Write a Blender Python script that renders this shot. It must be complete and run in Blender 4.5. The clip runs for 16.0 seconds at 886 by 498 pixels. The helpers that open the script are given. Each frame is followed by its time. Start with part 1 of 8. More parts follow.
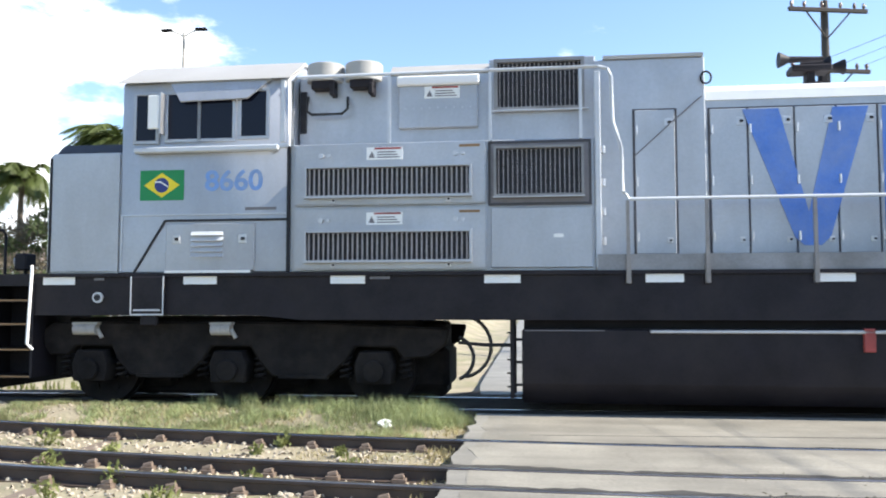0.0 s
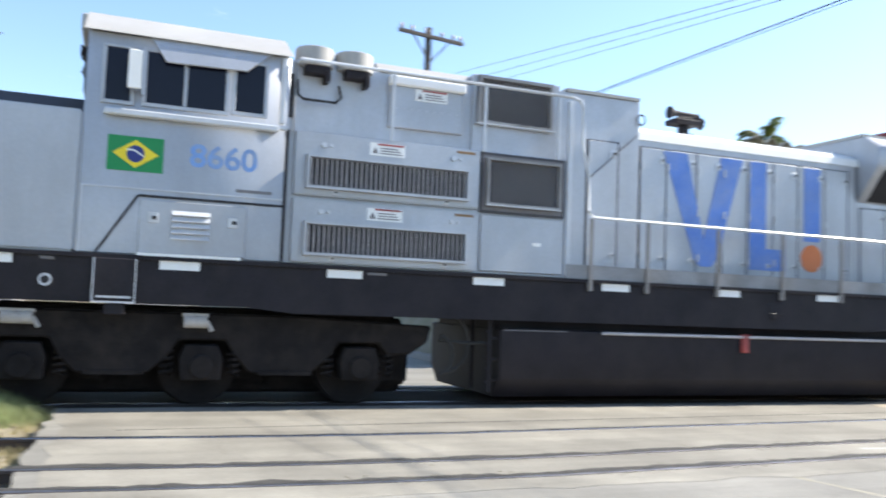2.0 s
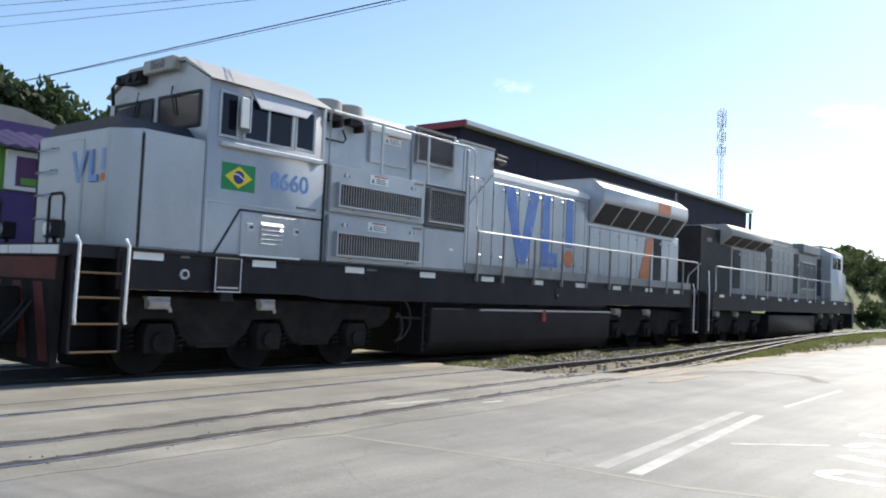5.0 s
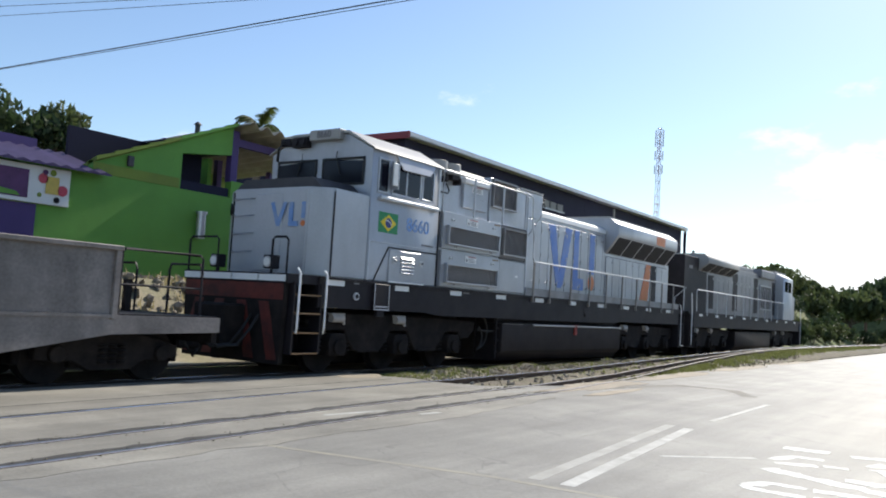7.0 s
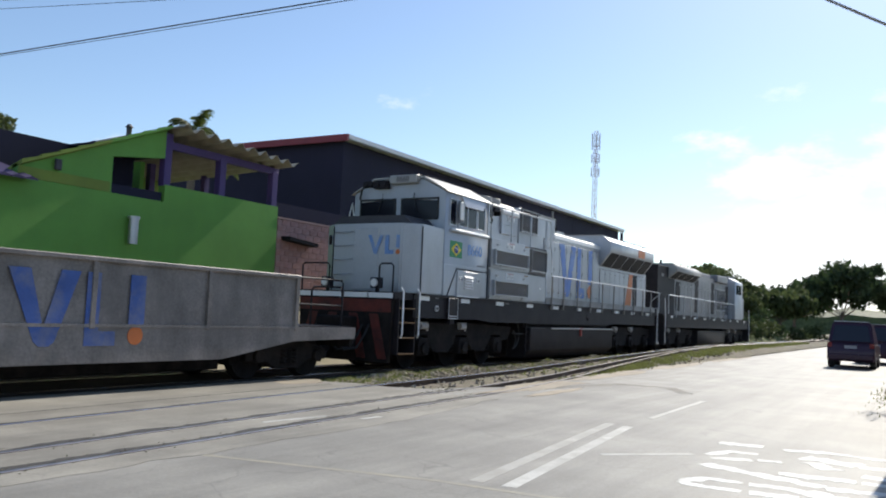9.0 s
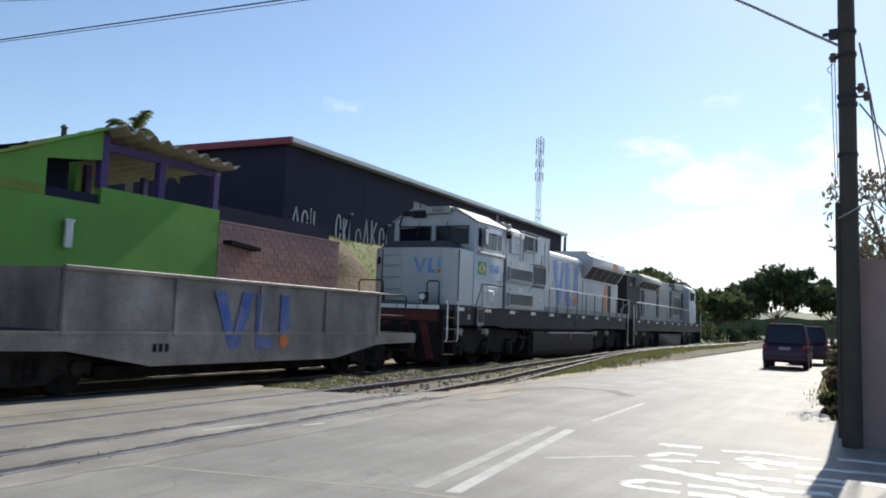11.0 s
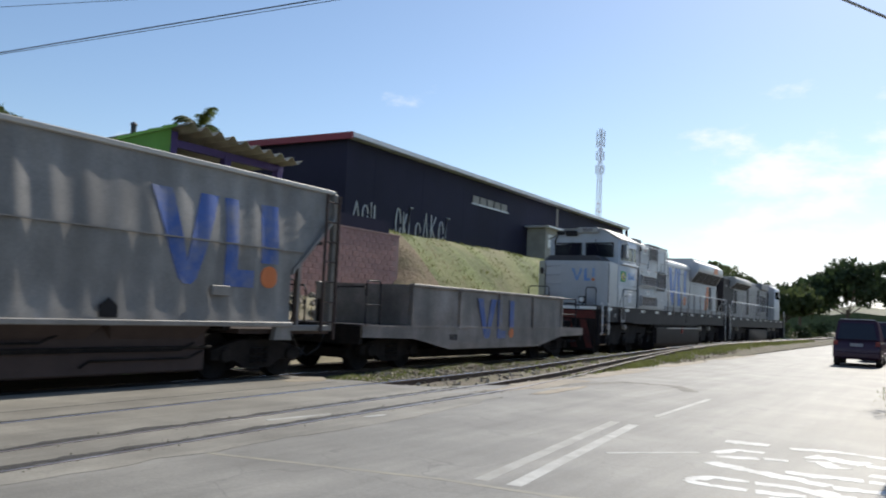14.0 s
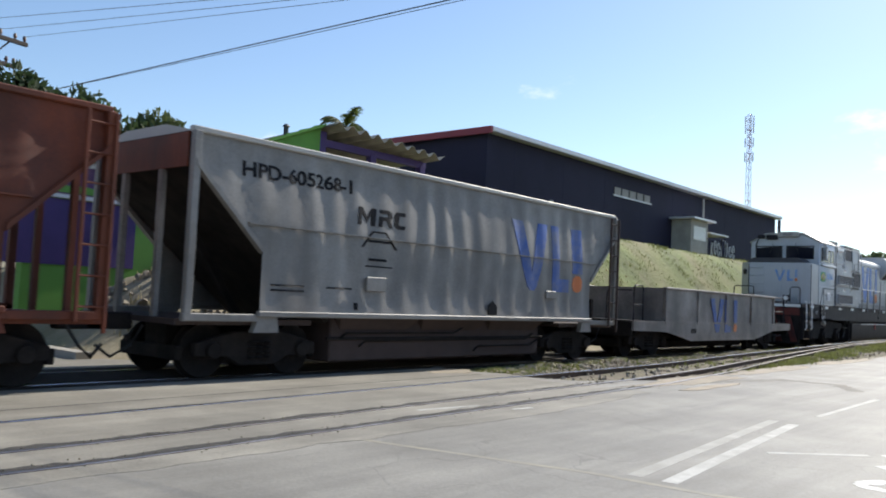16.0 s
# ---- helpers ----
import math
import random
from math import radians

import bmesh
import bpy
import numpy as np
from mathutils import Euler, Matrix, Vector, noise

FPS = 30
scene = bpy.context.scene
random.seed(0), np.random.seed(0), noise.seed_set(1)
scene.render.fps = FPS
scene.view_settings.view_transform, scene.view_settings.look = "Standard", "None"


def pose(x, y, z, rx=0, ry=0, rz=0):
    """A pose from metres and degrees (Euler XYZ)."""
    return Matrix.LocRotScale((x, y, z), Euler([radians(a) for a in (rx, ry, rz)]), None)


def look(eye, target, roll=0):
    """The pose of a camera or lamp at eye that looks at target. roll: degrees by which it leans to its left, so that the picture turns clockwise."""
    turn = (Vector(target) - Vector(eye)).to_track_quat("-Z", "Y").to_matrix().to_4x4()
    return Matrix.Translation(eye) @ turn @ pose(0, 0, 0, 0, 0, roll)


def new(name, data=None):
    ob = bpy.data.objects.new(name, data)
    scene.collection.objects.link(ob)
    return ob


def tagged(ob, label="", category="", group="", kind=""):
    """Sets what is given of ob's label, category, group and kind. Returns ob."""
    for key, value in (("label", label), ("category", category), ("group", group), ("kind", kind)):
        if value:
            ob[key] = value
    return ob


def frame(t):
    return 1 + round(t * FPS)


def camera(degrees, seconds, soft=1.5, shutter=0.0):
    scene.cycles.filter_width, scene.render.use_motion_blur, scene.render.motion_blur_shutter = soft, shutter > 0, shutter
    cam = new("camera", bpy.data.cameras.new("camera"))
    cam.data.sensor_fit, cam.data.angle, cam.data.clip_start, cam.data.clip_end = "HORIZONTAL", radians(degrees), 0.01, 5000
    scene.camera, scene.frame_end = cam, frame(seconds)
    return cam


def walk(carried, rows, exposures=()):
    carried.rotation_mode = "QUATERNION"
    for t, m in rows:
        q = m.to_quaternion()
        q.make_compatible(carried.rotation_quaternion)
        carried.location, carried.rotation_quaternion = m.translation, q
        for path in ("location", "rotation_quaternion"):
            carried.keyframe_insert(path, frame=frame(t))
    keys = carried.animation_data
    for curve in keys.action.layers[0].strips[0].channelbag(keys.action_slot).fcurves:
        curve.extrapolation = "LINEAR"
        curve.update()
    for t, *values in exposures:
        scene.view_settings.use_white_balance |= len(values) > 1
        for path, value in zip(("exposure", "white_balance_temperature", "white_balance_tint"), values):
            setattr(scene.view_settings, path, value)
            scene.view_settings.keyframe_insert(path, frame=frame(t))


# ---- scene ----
# camera and its walk
cam = camera(56.5, 16.0, 1.9, 0.35)
PATH = [
    (0, pose(0, 0, 1.45, 93.83, 0.07, 5.97)),
    (0.5, pose(0, 0, 1.45, 93.84, -0.31, 3.00)),
    (1, pose(0, 0, 1.45, 94.90, -0.87, 1.86)),
    (1.5, pose(0, 0, 1.45, 94.46, -0.36, -5.29)),
    (2, pose(0, 0, 1.45, 93.77, -2.24, -21.10)),
    (2.5, pose(0, 0, 1.45, 93.55, -2.98, -34.24)),
    (3, pose(0, 0, 1.45, 93.06, -2.27, -40.41)),
    (3.5, pose(0, 0, 1.45, 93.27, -1.46, -44.25)),
    (4, pose(0, 0, 1.45, 92.92, -1.32, -46.82)),
    (6.5, pose(-0.044, -0.031, 1.457, 94.09, -3.98, -55.38)),
    (7, pose(-0.037, -0.034, 1.453, 94.00, -3.45, -55.59)),
    (7.5, pose(-0.025, -0.028, 1.454, 93.71, -2.55, -56.97)),
    (8, pose(0.001, -0.021, 1.446, 93.61, -2.71, -57.78)),
    (8.5, pose(0.024, -0.014, 1.443, 93.39, -2.62, -58.71)),
    (9, pose(0.032, -0.007, 1.444, 94.44, -2.55, -59.66)),
    (9.5, pose(0.066, -0.004, 1.452, 95.44, -2.70, -62.38)),
    (12, pose(0.045, -0.010, 1.460, 94.82, -2.26, -63.53)),
    (12.5, pose(0.030, -0.016, 1.462, 94.86, -2.38, -63.13)),
    (13, pose(0.030, -0.027, 1.462, 94.73, -2.00, -63.13)),
    (13.5, pose(0.048, -0.010, 1.459, 94.47, -2.03, -61.98)),
    (14, pose(0.061, 0.012, 1.445, 94.27, -2.56, -59.35)),
    (14.5, pose(-0.030, 0.033, 1.443, 93.99, -2.44, -53.93)),
    (15, pose(-0.077, 0.060, 1.433, 93.21, -2.35, -49.55)),
    (15.5, pose(-0.071, 0.052, 1.440, 93.28, -2.65, -50.49)),
    (16, pose(-0.052, 0.059, 1.441, 93.37, -2.70, -49.74)),
]
TRAIN = [(0, -3.893), (0.5, -2.611), (1, -1.289), (1.5, 0.000), (2, 1.248), (2.5, 2.537), (3, 3.910), (3.5, 5.277), (4, 6.644), (6.5, 13.332), (7, 14.685), (7.5, 16.041), (8, 17.393), (8.5, 18.752), (9, 20.134), (9.5, 21.474), (12, 28.003), (12.5, 29.29), (13, 30.631), (13.5, 32.012), (14, 33.450), (14.5, 34.93), (15, 36.48), (15.5, 37.93), (16, 39.40)]

walk(cam, PATH, [(0, 1.12), (2.5, 1.15), (3.5, 0.72), (4.2, 0.58), (6.3, 0.33), (9.0, 0.16), (12, 0.04), (14.0, -0.03), (15.0, 0.12), (16, 0.28)])

# world, sun, exposure
SUN = Vector((1.0, -0.045, 0.84)).normalized()
world = bpy.data.worlds.new("sky")
scene.world = world
world.use_nodes = True
wn, wl = world.node_tree.nodes, world.node_tree.links
wn.clear()
sky = wn.new("ShaderNodeTexSky")
sky.sky_type, sky.sun_disc = "NISHITA", False
sky.sun_elevation, sky.sun_rotation = math.asin(SUN.z), math.atan2(SUN.x, SUN.y)
sky.air_density, sky.dust_density, sky.ozone_density = 1.0, 0.4, 2.8
wtc = wn.new("ShaderNodeTexCoord")
wmap = wn.new("ShaderNodeMapping")
wmap.inputs["Scale"].default_value = (1.0, 1.0, 2.3)
wmap.inputs["Location"].default_value = (0.35, 0.1, 0.0)
wnoise = wn.new("ShaderNodeTexNoise")
wnoise.inputs["Scale"].default_value, wnoise.inputs["Detail"].default_value = 4.3, 9.0
wnoise.inputs["Roughness"].default_value = 0.58
wl.new(wtc.outputs["Generated"], wmap.inputs["Vector"])
wl.new(wmap.outputs["Vector"], wnoise.inputs["Vector"])
wsep = wn.new("ShaderNodeSeparateXYZ")
wl.new(wtc.outputs["Generated"], wsep.inputs["Vector"])


def cloud_bank(direction, inner, outer):
    """How near a sky direction lies to the middle of a bank of cloud, 0 to 1."""
    dot = wn.new("ShaderNodeVectorMath")
    dot.operation = "DOT_PRODUCT"
    dot.inputs[1].default_value = Vector(direction).normalized()
    wl.new(wtc.outputs["Generated"], dot.inputs[0])
    rng = wn.new("ShaderNodeMapRange")
    rng.inputs["From Min"].default_value, rng.inputs["From Max"].default_value = math.cos(radians(outer)), math.cos(radians(inner))
    wl.new(dot.outputs["Value"], rng.inputs["Value"])
    return rng.outputs["Result"]


def w_add(a, b, op="ADD"):
    n = wn.new("ShaderNodeMath")
    n.operation = op
    for k, v in enumerate((a, b)):
        if isinstance(v, (int, float)):
            n.inputs[k].default_value = v
        else:
            wl.new(v, n.inputs[k])
    return n.outputs["Value"]


banks = w_add(w_add(cloud_bank((-0.55, 0.80, 0.24), 2, 16), 0.30, "MULTIPLY"), w_add(cloud_bank((0.985, 0.10, 0.095), 3, 14), 0.31, "MULTIPLY"))
cover = w_add(w_add(wnoise.outputs["Fac"], banks), 0.655, "SUBTRACT")
wramp = wn.new("ShaderNodeMapRange")
wramp.interpolation_type = "SMOOTHSTEP"
wramp.inputs["From Min"].default_value, wramp.inputs["From Max"].default_value = 0.0, 0.13
wramp.inputs["To Max"].default_value = 0.93
wl.new(cover, wramp.inputs["Value"])
wmix = wn.new("ShaderNodeMix")
wmix.data_type = "RGBA"
wl.new(wramp.outputs["Result"], wmix.inputs["Factor"])
wl.new(sky.outputs["Color"], wmix.inputs["A"])
wmix.inputs["B"].default_value = (8.0, 8.15, 8.3, 1)
wbg = wn.new("ShaderNodeBackground")
wbg.inputs["Strength"].default_value = 0.135
wout = wn.new("ShaderNodeOutputWorld")
wl.new(wmix.outputs["Result"], wbg.inputs["Color"])
wl.new(wbg.outputs["Background"], wout.inputs["Surface"])
sun = new("sun", bpy.data.lights.new("sun", "SUN"))
sun.data.energy, sun.data.angle, sun.data.color = 5.0, radians(0.6), (1.0, 0.94, 0.84)
sun.matrix_world = look((0, 0, 30), Vector((0, 0, 30)) - SUN)


# ---- materials ----
def mat(name, color, rough=0.6, metal=0.0, vary=0.15, scale=3.0, fine=40.0, bump=0.0, dirt=None, dirt_amount=0.0, streak=0.0, random_amount=0.0, spec=0.5):
    """A surface with variation at two scales, optional dirt and vertical streaks."""
    m = bpy.data.materials.new(name)
    m.use_nodes = True
    n, l = m.node_tree.nodes, m.node_tree.links
    b = n["Principled BSDF"]
    b.inputs["Roughness"].default_value, b.inputs["Metallic"].default_value = rough, metal
    b.inputs["Specular IOR Level"].default_value = spec
    tc = n.new("ShaderNodeTexCoord")
    big, small = n.new("ShaderNodeTexNoise"), n.new("ShaderNodeTexNoise")
    big.inputs["Scale"].default_value, big.inputs["Detail"].default_value = scale, 6
    small.inputs["Scale"].default_value, small.inputs["Detail"].default_value = fine, 4
    l.new(tc.outputs["Object"], big.inputs["Vector"])
    l.new(tc.outputs["Object"], small.inputs["Vector"])
    mix = n.new("ShaderNodeMath")
    mix.operation = "MULTIPLY_ADD"
    l.new(small.outputs["Fac"], mix.inputs[0])
    mix.inputs[1].default_value = 0.5
    l.new(big.outputs["Fac"], mix.inputs[2])
    rng = n.new("ShaderNodeMapRange")
    rng.inputs["From Min"].default_value, rng.inputs["From Max"].default_value = 0.45, 1.05
    rng.inputs["To Min"].default_value, rng.inputs["To Max"].default_value = 1 - vary, 1 + vary
    l.new(mix.outputs["Value"], rng.inputs["Value"])
    val = rng.outputs["Result"]
    if random_amount:
        info = n.new("ShaderNodeObjectInfo")
        r2 = n.new("ShaderNodeMapRange")
        r2.inputs["To Min"].default_value, r2.inputs["To Max"].default_value = 1 - random_amount, 1 + random_amount
        l.new(info.outputs["Random"], r2.inputs["Value"])
        mm = n.new("ShaderNodeMath")
        mm.operation = "MULTIPLY"
        l.new(val, mm.inputs[0])
        l.new(r2.outputs["Result"], mm.inputs[1])
        val = mm.outputs["Value"]
    hsv = n.new("ShaderNodeHueSaturation")
    hsv.inputs["Color"].default_value = (*color, 1)
    l.new(val, hsv.inputs["Value"])
    col = hsv.outputs["Color"]
    if dirt is not None:
        dn = n.new("ShaderNodeTexNoise")
        dn.inputs["Scale"].default_value, dn.inputs["Detail"].default_value, dn.inputs["Roughness"].default_value = scale * 0.7, 8, 0.65
        vec = tc.outputs["Object"]
        if streak:
            mp = n.new("ShaderNodeMapping")
            mp.inputs["Scale"].default_value = (1, 1, streak)
            l.new(vec, mp.inputs["Vector"])
            vec = mp.outputs["Vector"]
        l.new(vec, dn.inputs["Vector"])
        dr = n.new("ShaderNodeMapRange")
        dr.inputs["From Min"].default_value, dr.inputs["From Max"].default_value = 0.42, 0.75
        dr.inputs["To Max"].default_value = dirt_amount
        l.new(dn.outputs["Fac"], dr.inputs["Value"])
        dm = n.new("ShaderNodeMix")
        dm.data_type = "RGBA"
        l.new(dr.outputs["Result"], dm.inputs["Factor"])
        l.new(col, dm.inputs["A"])
        dm.inputs["B"].default_value = (*dirt, 1)
        col = dm.outputs["Result"]
    l.new(col, b.inputs["Base Color"])
    if bump:
        bp = n.new("ShaderNodeBump")
        bp.inputs["Strength"].default_value, bp.inputs["Distance"].default_value = 1.0, bump
        l.new(mix.outputs["Value"], bp.inputs["Height"])
        l.new(bp.outputs["Normal"], b.inputs["Normal"])
    return m


GREY = mat("silver_grey_paint", (0.435, 0.452, 0.487), 0.42, 0.38, 0.12, 0.9, 25, 0.0004, (0.27, 0.27, 0.28), 0.7, 0.35)
GAP = mat("shadowy_panel_gap", (0.075, 0.075, 0.085), 0.8, 0, 0.2, 4, 40)
KICK = mat("scuffed_grey_kick_plate", (0.25, 0.25, 0.255), 0.5, 0.1, 0.3, 2, 30, 0.001, (0.14, 0.13, 0.12), 0.8)
PALEIRON = mat("pale_dusty_iron", (0.40, 0.38, 0.36), 0.7, 0.0, 0.3, 5, 40)
ROOFGREY = mat("roof_paint", (0.38, 0.37, 0.35), 0.5, 0.0, 0.1, 1.2, 25, 0.0004, (0.34, 0.32, 0.29), 0.5)
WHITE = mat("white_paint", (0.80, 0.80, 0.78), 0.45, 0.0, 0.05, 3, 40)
BLACK = mat("black_frame_paint", (0.014, 0.012, 0.016), 0.6, 0.0, 0.4, 2, 30, 0.001, (0.034, 0.029, 0.030), 0.6, spec=0.25)
# near-black grime; shade under the train and in hopper ends is painted in
GRIMESHADE = mat("grimy_shaded_steel", (0.013, 0.011, 0.011), 0.85, 0.0, 0.5, 4, 45, 0.003, (0.036, 0.029, 0.025), 0.8, spec=0.2)
# near-black for seams, and for shade painted into openings and recesses
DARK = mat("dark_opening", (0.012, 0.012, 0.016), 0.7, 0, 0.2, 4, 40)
SLATPALE = mat("pale_brown_grille_slat", (0.36, 0.335, 0.33), 0.5, 0.1, 0.15, 6, 40)
GRILLEDARK = mat("dark_grille_frame", (0.055, 0.052, 0.058), 0.6, 0.1, 0.2, 4, 40)
SLAT = mat("dull_grille_metal", (0.17, 0.16, 0.165), 0.5, 0.3, 0.15, 6, 40)
STANCHION = mat("dull_brown_grey_stanchion", (0.24, 0.225, 0.215), 0.5, 0.1, 0.2, 4, 40)
STEEL = mat("worn_steel", (0.50, 0.50, 0.52), 0.35, 0.7, 0.12, 6, 60)
RAIL_TUBE = mat("grey_painted_tube", (0.52, 0.54, 0.57), 0.4, 0.1, 0.1, 4, 40)
WHITE_TUBE = mat("white_painted_tube", (0.82, 0.82, 0.82), 0.4, 0.0, 0.05, 4, 40)
BLUE = mat("blue_vinyl", (0.075, 0.19, 0.56), 0.45, 0.0, 0.15, 2, 30, 0.0, (0.26, 0.32, 0.46), 0.6)
BLUE2 = mat("pale_blue_vinyl", (0.16, 0.30, 0.60), 0.45, 0.0, 0.15, 3, 30, 0.0, (0.33, 0.38, 0.46), 0.95)
ORANGE = mat("orange_vinyl", (0.62, 0.17, 0.045), 0.45, 0.0, 0.1, 3, 30)
GLASS = mat("dark_tinted_glass", (0.008, 0.009, 0.018), 0.08, 0.0, 0.1, 2, 10, spec=0.22)
FLAGGREEN = mat("flag_green", (0.0, 0.22, 0.06), 0.45, 0, 0.05, 5, 40)
FLAGYELLOW = mat("flag_yellow", (0.80, 0.62, 0.02), 0.45, 0, 0.05, 5, 40)
FLAGBLUE = mat("flag_blue", (0.015, 0.03, 0.18), 0.45, 0, 0.05, 5, 40)
RED = mat("red_paint", (0.36, 0.06, 0.05), 0.55, 0, 0.25, 3, 30, 0.0005, (0.08, 0.03, 0.03), 0.5)
PILOT = mat("grimy_red_pilot", (0.12, 0.020, 0.013), 0.7, 0, 0.5, 2.5, 30, 0.001, (0.010, 0.008, 0.009), 1.0)
YELLOWEDGE = mat("ochre_step_edge", (0.24, 0.14, 0.065), 0.5, 0, 0.15, 5, 40)
RUBBER = mat("black_rubber", (0.02, 0.02, 0.02), 0.7, 0, 0.2, 8, 60)


def leafy(m, amount=0.4):
    """Lets some of the light through thin leaves and blades."""
    n, l = m.node_tree.nodes, m.node_tree.links
    b = n["Principled BSDF"]
    tr = n.new("ShaderNodeBsdfTranslucent")
    mx = n.new("ShaderNodeMixShader")
    mx.inputs[0].default_value = amount
    l.new(b.inputs["Base Color"].links[0].from_socket, tr.inputs["Color"])
    l.new(b.outputs["BSDF"], mx.inputs[1])
    l.new(tr.outputs["BSDF"], mx.inputs[2])
    l.new(mx.outputs["Shader"], n["Material Output"].inputs["Surface"])
    return m


# ---- mesh helpers ----
OFF = Vector((0, 0, 0))


def box(bm, x0, x1, y0, y1, z0, z1):
    v = [bm.verts.new((x, y, z)) for x in (x0, x1) for y in (y0, y1) for z in (z0, z1)]
    for f in ((0, 1, 3, 2), (4, 6, 7, 5), (0, 4, 5, 1), (2, 3, 7, 6), (0, 2, 6, 4), (1, 5, 7, 3)):
        bm.faces.new([v[i] for i in f])
    return bm


def prism(bm, pts, a0, a1, axis="y"):
    """A polygon of two coordinates drawn out along the third."""
    put = {"x": lambda p, a: (a, p[0], p[1]), "y": lambda p, a: (p[0], a, p[1]), "z": lambda p, a: (p[0], p[1], a)}[axis]
    lo, hi = [bm.verts.new(put(p, a0)) for p in pts], [bm.verts.new(put(p, a1)) for p in pts]
    bm.faces.new(lo)
    bm.faces.new(hi[::-1])
    for i in range(len(pts)):
        j = (i + 1) % len(pts)
        bm.faces.new((lo[i], hi[i], hi[j], lo[j]))
    return bm


def rod(bm, p0, p1, r, n=10, r2=None):
    p0, p1 = Vector(p0), Vector(p1)
    r2 = r if r2 is None else r2
    q = (p1 - p0).to_track_quat("Z", "Y")
    ring = [[bm.verts.new(p + q @ Vector((math.cos(a) * s, math.sin(a) * s, 0))) for a in (2 * math.pi * k / n for k in range(n))] for p, s in ((p0, r), (p1, r2))]
    bm.faces.new(ring[0][::-1])
    bm.faces.new(ring[1])
    for i in range(n):
        j = (i + 1) % n
        bm.faces.new((ring[0][i], ring[0][j], ring[1][j], ring[1][i]))
    return bm


def pipe(bm, pts, r, n=8):
    """A bent tube along points."""
    pts = [Vector(p) for p in pts]
    rings = []
    for i, p in enumerate(pts):
        d = (pts[min(i + 1, len(pts) - 1)] - pts[max(i - 1, 0)]).normalized()
        q = d.to_track_quat("Z", "Y")
        rings.append([bm.verts.new(p + q @ Vector((math.cos(a) * r, math.sin(a) * r, 0))) for a in (2 * math.pi * k / n for k in range(n))])
    for a, b in zip(rings, rings[1:]):
        best = min(range(n), key=lambda k: (a[0].co - b[k].co).length - 0 * k)
        for i in range(n):
            bm.faces.new((a[i], a[(i + 1) % n], b[(i + 1 + best) % n], b[(i + best) % n]))
    bm.faces.new(rings[0][::-1])
    bm.faces.new(rings[-1])
    return bm


def bev(bm, w, seg=1):
    bmesh.ops.recalc_face_normals(bm, faces=bm.faces)
    edges = [e for e in bm.edges if len(e.link_faces) == 2 and e.calc_face_angle(0) > 0.4]
    bmesh.ops.bevel(bm, geom=edges, offset=w, segments=seg, affect="EDGES", clamp_overlap=True)
    return bm


def part(name, bm, material, parent=None, label="", smooth=35):
    bmesh.ops.recalc_face_normals(bm, faces=bm.faces)
    if OFF.length:
        bmesh.ops.translate(bm, verts=bm.verts, vec=-OFF)
    me = bpy.data.meshes.new(name)
    bm.to_mesh(me)
    bm.free()
    me.materials.append(material)
    if smooth:
        me.polygons.foreach_set("use_smooth", [True] * len(me.polygons))
        me.set_sharp_from_angle(angle=radians(smooth))
    ob = new(name, me)
    if parent:
        ob.parent = parent
    if label:
        ob["label"] = label
    return ob


def B(*boxes, bevel=0.0, seg=1):
    bm = bmesh.new()
    for b in boxes:
        box(bm, *b)
    return bev(bm, bevel, seg) if bevel else bm


def thing(name, m, label, category, group="", kind=""):
    ob = new(name)
    ob.empty_display_size = 0.3
    ob.matrix_world = m
    return tagged(ob, label, category, group, kind)


def writing(name, text, size, material, parent, m, depth=0.004, label="", stretch=1.0):
    """Letters of the built-in font as a thin mesh."""
    cu = bpy.data.curves.new(name, "FONT")
    cu.offset = size * 0.022
    cu.body, cu.size, cu.extrude, cu.align_x, cu.align_y = text, size, depth, "CENTER", "CENTER"
    tmp = new(name + "_outline", cu)
    me = bpy.data.meshes.new_from_object(tmp.evaluated_get(bpy.context.evaluated_depsgraph_get()))
    bpy.data.objects.remove(tmp)
    bpy.data.curves.remove(cu)
    me.transform(Matrix.Translation(-OFF) @ m @ Matrix.Diagonal((stretch, 1, 1, 1)))
    me.materials.append(material)
    ob = new(name, me)
    ob.parent = parent
    if label:
        ob["label"] = label
    return ob


# ---- ground, road, tracks ----
def ground_mat():
    m = mat("dry_earth_and_grass", (0.30, 0.258, 0.185), 0.95, 0, 0.4, 0.8, 22, 0.03, (0.15, 0.16, 0.06), 0.9)
    return m


EARTH = ground_mat()
ASPHALT = mat("worn_grey_asphalt", (0.250, 0.238, 0.209), 0.62, 0, 0.30, 0.7, 34, 0.006, (0.172, 0.162, 0.141), 0.75)
APRON = mat("pale_dusty_concrete", (0.262, 0.245, 0.206), 0.65, 0, 0.36, 0.9, 30, 0.008, (0.168, 0.155, 0.130), 0.8)
BALLAST = mat("dirty_ballast", (0.24, 0.20, 0.15), 0.95, 0, 0.4, 5, 60, 0.03, (0.10, 0.12, 0.045), 0.6)


